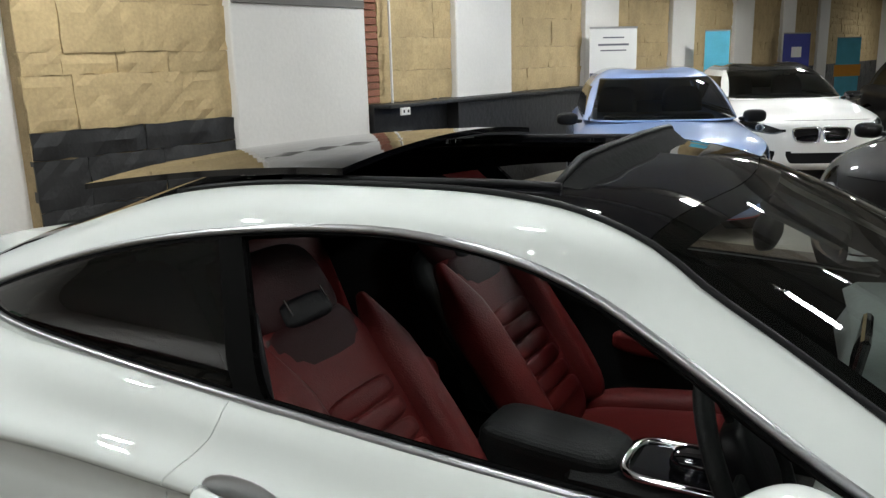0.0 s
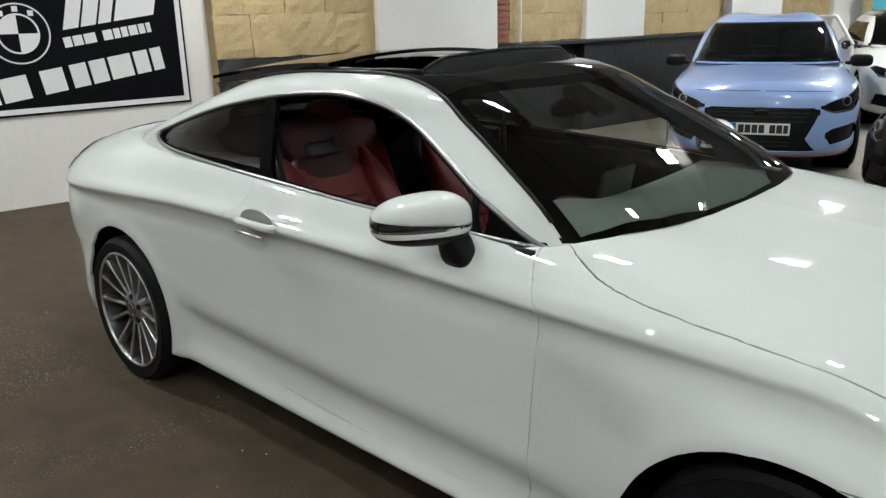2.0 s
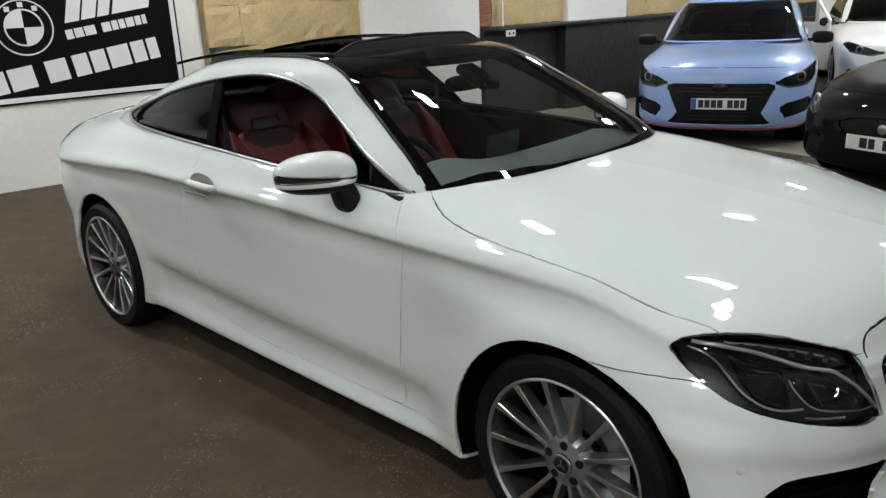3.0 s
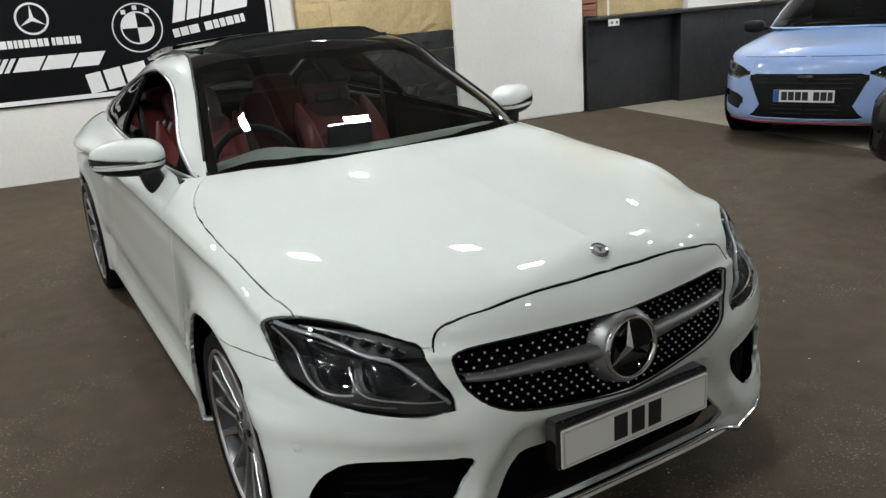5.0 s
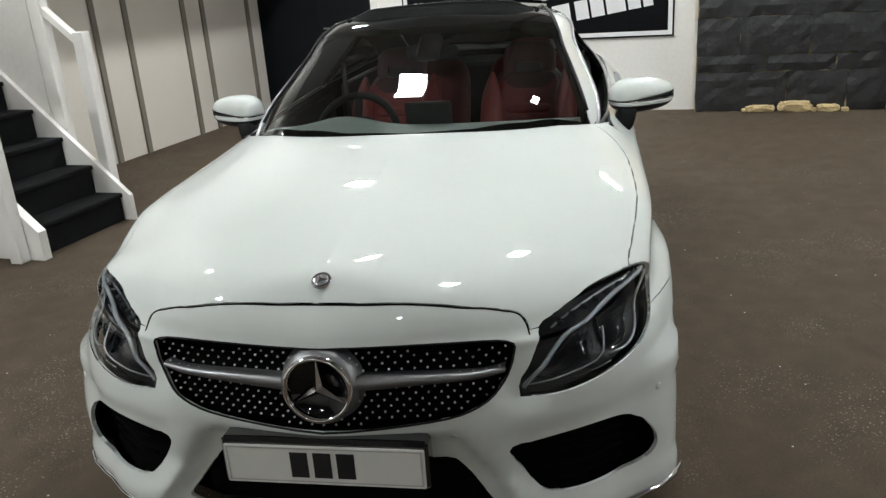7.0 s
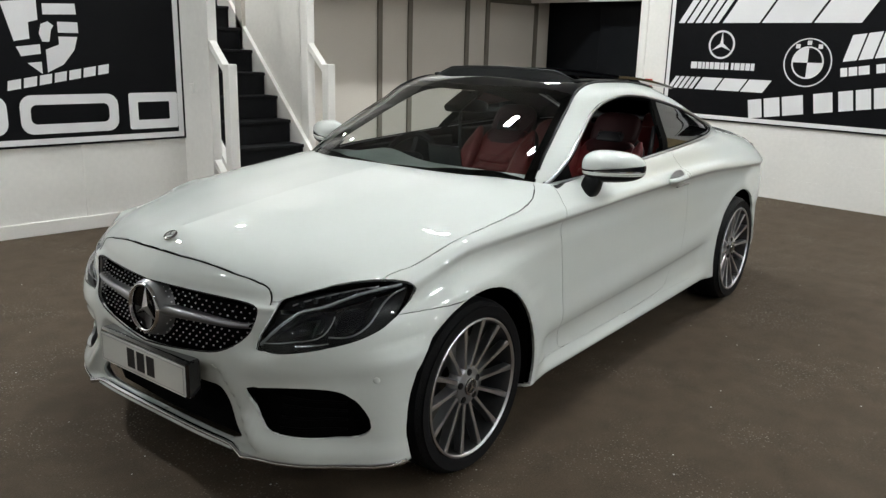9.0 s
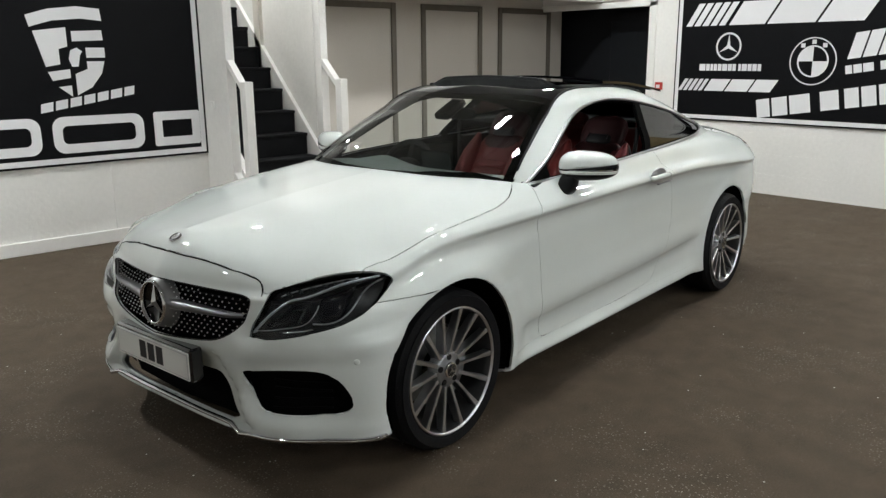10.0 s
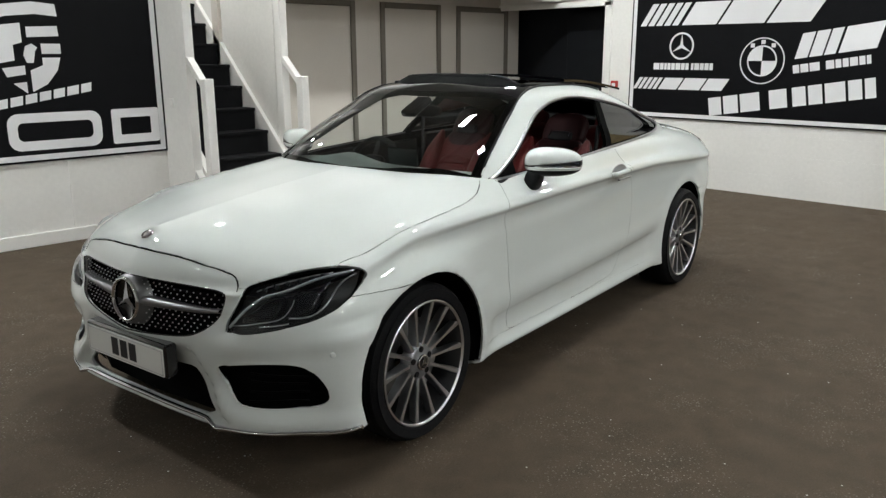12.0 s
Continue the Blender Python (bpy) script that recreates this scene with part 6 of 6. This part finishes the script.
    part("door_card", g(box((-0.55, 0.735, 0.32), (0.72, 0.765, 0.985), 0.01)), M_DARKTRIM, coupe)
    part("arm_rest", g(placed(soft_box(0.28, 0.045, 0.04, 0.5), pose(0.05, 0.70, 0.70))), M_RED, coupe, "red leather arm rest", True)
    part("rear_card", g(box((-1.5, 0.66, 0.35), (-0.56, 0.70, 1.03), 0.01)), M_DARKTRIM, coupe)
part("cabin_floor", box((-1.5, -0.74, 0.25), (0.95, 0.74, 0.285)), M_LINER, coupe)
part("bulkhead", box((0.90, -0.72, 0.25), (0.94, 0.72, 0.94)), M_LINER, coupe)
part("boot_wall", box((-1.62, -0.70, 0.25), (-1.58, 0.70, 0.98)), M_LINER, coupe)
rvm = part("rear_view_mirror", placed(soft_box(0.022, 0.115, 0.033, 0.6), pose(0.31, 0.0, 1.255, 0, -8, 0)), M_BLACK, coupe, "black interior mirror", True)
part("mirror_stalk", placed(box((-0.08, -0.05, -0.02), (0.10, 0.05, 0.02), 0.012), pose(0.37, 0, 1.285, 0, 25, 0)), M_BLACK, rvm)
twice("seat_belt", lambda: tube([(-0.52, 0.66, 1.15), (-0.50, 0.645, 0.9), (-0.48, 0.63, 0.5)], 0.014, 6, False, 0.3), M_BLACK, coupe)

# ---- other cars in the showroom ----
def lamp_edge(poly, y):
    """Height of the lower edge of a polygon at y."""
    hit = []
    for (y0, z0), (y1, z1) in zip(poly, poly[1:] + poly[:1]):
        if min(y0, y1) <= y <= max(y0, y1) and y0 != y1:
            hit.append(z0 + (z1 - z0) * (y - y0) / (y1 - y0))
    return min(hit)


def other_car(name, label, paint, front, heading, length=4.34, width=1.80, roof=1.45, bonnet=0.92, nose=0.74, belt=0.98, screen=(1.05, 0.25), tail=(-1.55, -2.0),
              wheelbase=2.65, round_nose=2.8, lamp=None, lamp_o=None, mask=(), trim=None, mirror_paint=None, radius=0.325, roof_mat=None, kidney=False):
    """A plain closed car: body, glass, wheels, lamps, black masks on its nose, mirrors and plate. front is the middle of its nose on the ground."""
    h = length / 2
    ob = thing(name, label, "car", pose(front[0], front[1], 0, 0, 0, heading) @ pose(-h, 0, 0))
    w = width / 2
    k = (-h, -h * 0.7, 0.0, h * 0.45, h * 0.75, h)
    xa = h - 1.05
    L = [
        level(k, h - 0.09, -h + 0.1, (w * 0.84,) * 6, (0.25, 0.2, 0.19, 0.19, 0.18, 0.18), 3.4, 3.2, xa, -h + 1.0),
        level(k, h - 0.02, -h + 0.03, (w * 0.955,) * 6, (0.31, 0.26, 0.25, 0.25, 0.23, 0.22), 3.4, 3.2, xa, -h + 1.0),
        level(k, h, -h, (w * 0.97, w * 0.985, w * 0.965, w * 0.985, w * 0.985, w * 0.985), (0.52, 0.48, 0.45, 0.45, 0.44, 0.42), 3.3, 3.2, xa, -h + 1.0),
        level(k, h - 0.015, -h, (w * 0.96, w, w * 0.99, w, w, w), (0.78, 0.74, 0.70, 0.68, nose - 0.12, nose - 0.16), 3.0, 3.2, xa, -h + 1.0),
        level(k, h - 0.05, -h + 0.02, (w * 0.93, w * 0.97, w * 0.96, w * 0.97, w * 0.98, w * 0.98), (0.92, 0.90, 0.86, 0.83, nose - 0.01, nose - 0.05), round_nose, 3, xa, -h + 1.0),
        level(k, h - 0.10, -h + 0.06, (w * 0.80, w * 0.86, w * 0.87, w * 0.84, w * 0.82, w * 0.80), (belt + 0.04, belt + 0.02, belt - 0.02, bonnet - 0.02, nose + 0.06, nose), round_nose, 3, xa, -h + 1.0),
        level(k, h - 0.17, -h + 0.1, (w * 0.5,) * 6, (belt + 0.05, belt + 0.03, belt, bonnet + 0.03, nose + 0.11, nose + 0.045), round_nose, 3, xa, -h + 1.0),
        level(k, h - 0.20, -h + 0.12, (0.0,), (belt + 0.05, belt + 0.03, belt, bonnet + 0.045, nose + 0.125, nose + 0.06), round_nose, 3, xa, -h + 1.0),
    ]
    bm = shell(L, 26, 60, 14, 4)
    ax = wheelbase / 2
    fx, rx = ax + 0.03, -ax + 0.03
    archs = [lambda c, a=a: math.hypot(c.x - a, c.z - 0.335) - (radius + 0.035) for a in (fx, rx)]
    for f in archs:
        cut(bm, f, lambda c: c.y > w * 0.6 and c.z < 0.85)
    nose_zone = lambda c: c.x > h - 0.75 and c.z < nose + 0.2
    lamp_f = poly_sd(lamp_o or [(0, 0), (1, 0), (0, 1)])
    if lamp_o:
        cut(bm, lambda c: lamp_f(c.y, c.z), nose_zone)
    masks = [(poly_sd(p), m_) for p, m_ in mask]
    for f, _ in masks:
        cut(bm, lambda c, f=f: f(c.y, c.z), nose_zone)
    sx0, sx1 = screen
    cut(bm, lambda c: c.x - sx0 - 0.02 + 0.25 * (c.y / w) ** 2, lambda c: c.z > bonnet - 0.1 and c.x > 0)
    finish(bm)
    tree = tree_of(bm)
    hole = lambda c: c.y > w * 0.6 and c.z < 0.85 and any(f(c) < 0 for f in archs)
    is_lamp = lambda c: bool(lamp_o) and nose_zone(c) and lamp_f(c.y, c.z) < 0
    which = lambda c: next((i for i, (f, _) in enumerate(masks) if nose_zone(c) and f(c.y, c.z) < 0), -1)
    panel(bm, lambda c: not hole(c) and not is_lamp(c) and which(c) < 0, "body", paint, ob, join=True, gap=0.001)
    for i, (_, mm) in enumerate(masks):
        panel(bm, lambda c, i=i: which(c) == i and not is_lamp(c), "grille", mm, ob, join=min(q[0] for q in mask[i][0]) < 0, gap=0, depth=0, offset=-0.02)
    if lamp_o:
        for s in (1, -1):
            panel(bm, is_lamp, "headlamp_housing", M_LAMPBLACK, ob, sides=(s,), gap=0, depth=0, offset=-0.03)
            ln = panel(bm, is_lamp, "headlamp_lens", M_LENS, ob, sides=(s,), gap=0.001, depth=0.03, label="clear headlamp")[0]
            cy = sum(p[0] for p in lamp_o) / len(lamp_o)
            cz = sum(p[1] for p in lamp_o) / len(lamp_o)
            c = on_front(tree, cy + 0.02, cz, -0.016)
            n = Vector((0.8, 0.6, 0.1))
            turn = n.to_track_quat("X", "Z").to_matrix().to_4x4()
            if s < 0:
                turn = Vector((0.8, -0.6, 0.1)).to_track_quat("X", "Z").to_matrix().to_4x4()
            spot = Matrix.Translation((c.x, s * c.y, c.z)) @ turn
            part("projector", placed(soft_box(0.012, 0.036, 0.034, 0.8, 16), spot), M_LAMPCELL, ln, "", True)
            part("projector_ring", placed(lathe([(0.034, 0.004), (0.040, 0.012), (0.050, 0.006), (0.052, -0.01)], 24, "x"), spot), M_SATIN, ln, "silver lamp ring", True)
            low = [on_front(tree, y, lamp_edge(lamp_o, y) + 0.012, -0.008) for y in np.linspace(min(p[0] for p in lamp_o) + 0.05, max(p[0] for p in lamp_o) - 0.06, 9)]
            part("light_guide", tube([(p.x, s * p.y, p.z) for p in low], 0.006, 6), M_GUIDE, ln, "", True)
    # glasshouse
    gk = (-h, tail[0], tail[0] + 0.4, (tail[0] + 0.4 + sx1) / 2, sx1, sx0)
    gw = w * 0.86
    G = [
        level(gk, sx0, tail[1], (gw * 0.9, gw, gw, gw, gw, gw), (belt,) * 6, 3.6, 3, sx0 - 0.75, tail[1] + 0.6),
        level(gk, sx0 * 0.62 + sx1 * 0.38, tail[1] * 0.7 + tail[0] * 0.3, (gw * 0.86, gw * 0.95, gw * 0.95, gw * 0.95, gw * 0.94, gw * 0.94), (belt * 0.6 + roof * 0.4 - 0.02,) * 6, 3.4, 3, sx0 - 0.95, tail[1] + 0.7),
        level(gk, sx1 + 0.08, tail[0] - 0.12, (gw * 0.75, gw * 0.79, gw * 0.80, gw * 0.80, gw * 0.79, gw * 0.79), (roof - 0.11, roof - 0.10, roof - 0.085, roof - 0.085, roof - 0.10, roof - 0.10), 3.2, 3, sx1 - 0.5, tail[0] + 0.4),
        level(gk, sx1 - 0.06, tail[0] - 0.02, (gw * 0.66, gw * 0.70, gw * 0.72, gw * 0.72, gw * 0.70, gw * 0.70), (roof - 0.06, roof - 0.05, roof - 0.03, roof - 0.03, roof - 0.055, roof - 0.06), 3.0, 3, sx1 - 0.5, tail[0] + 0.4),
        level(gk, sx1 - 0.10, tail[0] + 0.02, (0.0,), (roof - 0.04, roof - 0.03, roof, roof, roof - 0.03, roof - 0.03), 2.6, 2.6, sx1 - 0.5, tail[0] + 0.4),
    ]
    g = shell(G, 24, 40, 16, 5)
    side = lambda c: max(abs(c.z - (belt + roof - 0.13) / 2 - 0.005) - (roof - 0.13 - belt) / 2 + 0.03, c.x - (sx0 - 0.42 - (c.z - belt) * (sx0 - sx1) / (roof - belt)), (tail[1] + 0.35 + (c.z - belt) * 0.6) - c.x)
    scr = lambda c: max(c.y - gw * (0.93 - 0.22 * (c.z - belt) / (roof - belt)), c.z - roof + 0.075, sx1 - 0.3 - c.x, belt + 0.01 - c.z)
    cut(g, side, lambda c: c.y > gw * 0.55 and c.z < roof - 0.05)
    cut(g, scr, lambda c: c.x > sx1 - 0.4)
    finish(g)
    in_scr = lambda c: c.x > sx1 - 0.3 and scr(c) < 0
    in_side = lambda c: not in_scr(c) and c.y > gw * 0.55 and c.z < roof - 0.05 and side(c) < 0
    top = lambda c: c.z > roof - 0.075 and not in_scr(c)
    panel(g, lambda c: not in_scr(c) and not in_side(c) and not (roof_mat and top(c)), "cabin", paint, ob, join=True, gap=0)
    if roof_mat:
        panel(g, lambda c: top(c), "roof", roof_mat, ob, join=True, gap=0)
    panel(g, lambda c: not in_scr(c) and not in_side(c), "headliner", M_DARKTRIM, ob, join=True, gap=0, depth=0, offset=-0.02)
    panel(g, in_scr, "windscreen", M_GREYGLASS, ob, join=True, gap=0.001, depth=0.004)
    panel(g, in_side, "side_window", M_TINT, ob, gap=0.001, depth=0.004)
    part("cabin_block", box((tail[0], -gw * 0.7, 0.4), (sx1, gw * 0.7, belt)), M_DARKTRIM, ob)
    part("dashboard", placed(soft_box(0.22, gw * 0.72, 0.07, 0.5), pose(sx1 + 0.25, 0, belt - 0.02)), M_BLACK, ob, "", True)
    for sy in (0.36, -0.36):
        part("seat_back", placed(soft_box(0.07, 0.22, 0.32), pose(-0.25, sy, 0.95, 0, -18, 0)), M_DARKTRIM, ob, "", True)
    part("underbody", box((-h + 0.3, -w * 0.6, 0.19), (h - 0.25, w * 0.6, 0.30)), M_LINER, ob)
    for a in (fx, rx):
        for s in (1, -1):
            wheel_parts(ob, (a, s * (w - 0.02), radius), s, 10, radius, radius - 0.085, simple=True, alloy=M_ALLOY)
        well = lambda a=a: placed(lathe([(radius + 0.04, w * 0.95), (radius + 0.045, w * 0.6), (0.0, w * 0.59)], 36), pose(a, 0, 0.335))
        twice("wheel_well", well, M_LINER, ob)
    for s in (1, -1):
        part("door_mirror", placed(soft_box(0.07, 0.11, 0.065, 0.65), pose(sx0 - 0.42, s * (w + 0.035), belt + 0.005)), mirror_paint or paint, ob, "", True)
        part("mirror_foot", placed(soft_box(0.03, 0.06, 0.02, 0.6), pose(sx0 - 0.42, s * (w - 0.06), belt - 0.02)), M_BLACK, ob, "", True)
    part("bonnet_line", tube([on_front(tree, y, nose + 0.005 - 0.02 * (y / w) ** 2, 0.0) for y in np.linspace(0.02, w * 0.66, 14)], 0.003, 5), M_LINER, ob)
    part("bonnet_line", flip_y(tube([on_front(tree, y, nose + 0.005 - 0.02 * (y / w) ** 2, 0.0) for y in np.linspace(0.02, w * 0.66, 14)], 0.003, 5)), M_LINER, ob)
    return ob, tree, h


def front_plate(ob, tree, z, blue=True):
    x = on_front(tree, 0.0, z, 0.0).x + 0.012
    p = part("number_plate", box((x, -0.26, z - 0.055), (x + 0.006, 0.26, z + 0.055), 0.002), M_PLATE, ob, "white plate with dark bars")
    for y0, w in ((-0.19, 0.05), (-0.13, 0.05), (-0.07, 0.05), (-0.01, 0.05), (0.085, 0.05), (0.145, 0.05), (0.205, 0.04)) if blue else ((-0.15, 0.06), (-0.08, 0.05), (0.03, 0.06), (0.10, 0.06), (0.17, 0.06)):
        part("plate_bar", box((x + 0.006, y0, z - 0.038), (x + 0.0072, y0 + w, z + 0.038)), M_INK, p)
    if blue:
        part("plate_band", box((x + 0.006, -0.258, z - 0.053), (x + 0.007, -0.21, z + 0.053)), M_BLUEBAND, p)


M_BLUEBAND = material("blue_plate_band", (0.03, 0.10, 0.40), 0.4)
M_PALEBLUE = material("pale_blue_car_paint", (0.28, 0.40, 0.70), 0.35, vary=0.03, coat=1.0)
M_WHITECAR = material("plain_white_car_paint", (0.72, 0.71, 0.69), 0.35, vary=0.02, coat=1.0)
M_BLACKCAR = material("black_car_paint", (0.004, 0.0035, 0.0035), 0.5, vary=0.1, coat=0.45, spec=0.05)
M_REDLIP = material("red_lip", (0.35, 0.02, 0.02), 0.4)

hexa = rounded([(-0.505, 0.600), (-0.46, 0.638), (-0.40, 0.648), (0.40, 0.648), (0.46, 0.638), (0.505, 0.600), (0.41, 0.39), (0.405, 0.35), (0.47, 0.272), (0.43, 0.247), (-0.43, 0.247), (-0.47, 0.272), (-0.405, 0.35), (-0.41, 0.39)], 2)
pods = [(0.555, 0.405), (0.60, 0.45), (0.82, 0.495), (0.865, 0.43), (0.82, 0.355), (0.62, 0.31)]
lamp_hatch = [(0.50, 0.645), (0.62, 0.595), (0.80, 0.61), (0.865, 0.68), (0.875, 0.83), (0.84, 0.80), (0.72, 0.735), (0.58, 0.695)]
blue_car, tree_b, hb = other_car("hatchback", "pale blue five-door hatchback parked nose out, black grille", M_PALEBLUE, (-1.74, 4.88), -60, mask=((hexa, M_BLACK), (pods, M_BLACK)),
                                 lamp_o=lamp_hatch, mirror_paint=M_BLACK, nose=0.79, bonnet=0.93, belt=0.98, screen=(1.08, 0.30))
front_plate(blue_car, tree_b, 0.455)
for z in (0.29, 0.33, 0.37, 0.52, 0.56, 0.60, 0.63):
    part("grille_slat", tube([on_front(tree_b, y, z, -0.012) for y in np.linspace(0.02, 0.42 - (0.6 - z) * 0.5, 8)], 0.006, 6), M_BLACK, blue_car)
    part("grille_slat", flip_y(tube([on_front(tree_b, y, z, -0.012) for y in np.linspace(0.02, 0.42 - (0.6 - z) * 0.5, 8)], 0.006, 6)), M_BLACK, blue_car)
part("grille_emblem", placed(lathe([(0.0, 0.004), (0.045, 0.004), (0.055, 0.0)], 28, "x"), Matrix.Translation(on_front(tree_b, 0, 0.615, 0.0)) @ Matrix.Diagonal((1, 1.3, 0.7, 1))), M_BLACKGLOSS, blue_car, "", True)
lipb = [on_front(tree_b, y, 0.215, 0.008) for y in np.linspace(0.0, 0.80, 18)]
part("red_lip", tube([(p.x, -p.y, p.z) for p in lipb[::-1][:-1]] + lipb, 0.006, 6), M_REDLIP, blue_car, "thin red line under the bumper")

kid = [(0.03, 0.70), (0.30, 0.69), (0.33, 0.64), (0.28, 0.54), (0.06, 0.53), (0.03, 0.58)]
low_w = [(-0.42, 0.40), (0.42, 0.40), (0.36, 0.27), (-0.36, 0.27)]
side_w = [(0.52, 0.42), (0.80, 0.46), (0.82, 0.32), (0.56, 0.28)]
lamp_w = [(0.40, 0.66), (0.55, 0.62), (0.78, 0.66), (0.86, 0.76), (0.80, 0.79), (0.60, 0.73)]
white_car, tree_w, hw_ = other_car("saloon", "white saloon parked nose out with one front door open", M_WHITECAR, (-1.48, 8.70), -58, length=4.67, width=1.87, roof=1.43, mask=((kid, M_BLACKGLOSS), (low_w, M_BLACK), (side_w, M_BLACK)),
                                   lamp_o=lamp_w, mirror_paint=M_BLACKGLOSS, nose=0.78, bonnet=0.95, roof_mat=M_BLACKGLOSS, tail=(-1.45, -2.0))
for s in (1, -1):
    loop = [on_front(tree_w, p[0], p[1], 0.004) for p in rounded(kid, 4)]
    part("grille_frame", tube([(p.x, s * p.y, p.z) for p in loop], 0.010, 6, True), M_CHROME, white_car, "chrome grille ring", True)
open_door = part("open_door", placed(merge(box((-1.15, -0.03, 0.30), (0.0, 0.03, 0.98), 0.02), box((-1.10, -0.02, 0.98), (-1.04, 0.02, 1.38), 0.01), box((-1.10, -0.02, 1.34), (-0.35, 0.02, 1.39), 0.01), placed(box((0.0, -0.02, -0.03), (0.52, 0.02, 0.02), 0.01), pose(-0.36, 0, 1.37, 0, 47, 0))), pose(0.72, -0.93, 0, 0, 0, 38)), M_WHITECAR, white_car, "open white front door")

oval = rounded([(-0.36, 0.52), (-0.28, 0.58), (0.0, 0.60), (0.28, 0.58), (0.36, 0.52), (0.28, 0.46), (0.0, 0.44), (-0.28, 0.46)], 3)
lamp_b = [(0.58, 0.60), (0.66, 0.56), (0.78, 0.60), (0.84, 0.72), (0.82, 0.80), (0.72, 0.74)]
side_b = [(0.50, 0.40), (0.72, 0.42), (0.76, 0.28), (0.54, 0.26)]
black_car, tree_k, hk = other_car("sports_car", "gloss black sports coupe parked nose out", M_BLACKCAR, (0.24, 3.98), -97, length=4.48, width=1.92, roof=1.31, bonnet=0.92, nose=0.76, belt=0.93, mask=((oval, M_BLACK), (side_b, M_BLACK)),
                                  lamp_o=lamp_b, round_nose=2.3, screen=(0.80, 0.0), tail=(-1.1, -1.9), radius=0.34)
front_plate(black_car, tree_k, 0.415, False)
part("grille_emblem", placed(lathe([(0.0, 0.006), (0.03, 0.006), (0.038, 0.0)], 28, "x"), Matrix.Translation(on_front(tree_k, 0, 0.525, 0.0))), M_SATIN, black_car, "", True)
other_car("estate_car", "dark grey car parked beyond the white saloon", M_BLACKCAR, (0.9, 11.2), -56, length=4.6, width=1.86, roof=1.5, lamp_o=lamp_w, mask=((low_w, M_BLACK),), nose=0.80, bonnet=0.98)
other_car("family_car", "pale silver car parked far down the row", M_WHITECAR, (1.9, 14.6), -56, length=4.5, width=1.82, roof=1.48, lamp_o=lamp_w, mask=((low_w, M_BLACK),), nose=0.80, bonnet=0.98)


# ---- roll-up banners ----
def banner(x, y, w, hgt, heading, mat, label, bands=()):
    ob = thing("roll_up_banner", label, "banner", pose(x, y, 0, 0, 0, heading), "roll-up banners")
    part("base", box((-0.05, -w / 2 - 0.02, 0), (0.05, w / 2 + 0.02, 0.08), 0.01), M_SATIN, ob)
    part("sheet", box((-0.002, -w / 2, 0.08), (0.002, w / 2, hgt), 0.0), mat, ob)
    part("top_rail", box((-0.01, -w / 2 - 0.005, hgt - 0.01), (0.01, w / 2 + 0.005, hgt + 0.02), 0.004), M_SATIN, ob)
    part("pole", tube([(-0.03, 0, 0.05), (-0.03, 0, hgt)], 0.01), M_SATIN, ob)
    for y0, z0, y1, z1, m_ in bands:
        part("band", box((0.002, y0, z0), (0.0035, y1, z1)), m_, ob)


M_BAN_WHITE = material("white_banner_print", (0.70, 0.69, 0.67), 0.5, vary=0.03)
M_BAN_GREY = material("grey_banner_print", (0.12, 0.12, 0.14), 0.5)
M_BAN_CYAN = material("cyan_banner_print", (0.09, 0.42, 0.58), 0.5, vary=0.2, scale=3)
M_BAN_ORANGE = material("orange_banner_print", (0.65, 0.28, 0.03), 0.5)
M_BAN_NAVY = material("navy_banner_print", (0.04, 0.05, 0.25), 0.5)
banner(-4.75, 9.75, 0.80, 2.02, -35, M_BAN_WHITE, "white and grey roll-up banner with bars of print", ((-0.18, 1.87, 0.18, 1.89, M_BAN_GREY), (-0.26, 1.76, 0.26, 1.79, M_BAN_GREY), (-0.22, 1.68, 0.22, 1.70, M_BAN_GREY), (-0.395, 0.9, 0.395, 1.36, M_BAN_GREY)))
banner(-4.6, 13.9, 0.55, 2.02, -35, M_BAN_CYAN, "turquoise roll-up banner with an orange patch", ((-0.25, 0.9, 0.3, 1.30, M_BAN_ORANGE),))
banner(-4.6, 19.6, 0.8, 2.02, -35, M_BAN_NAVY, "dark blue roll-up banner with a white spot", ((-0.15, 1.45, 0.15, 1.7, M_BAN_WHITE),))
banner(-4.6, 25.6, 0.9, 1.95, -35, M_BAN_CYAN, "turquoise roll-up banner with a sandy foot", ((-0.5, 0.8, 0.5, 1.15, M_BAN_ORANGE),))

# ---- small pieces of the walls, last ----
lay_stones()
brick_strip()
grille_pins()
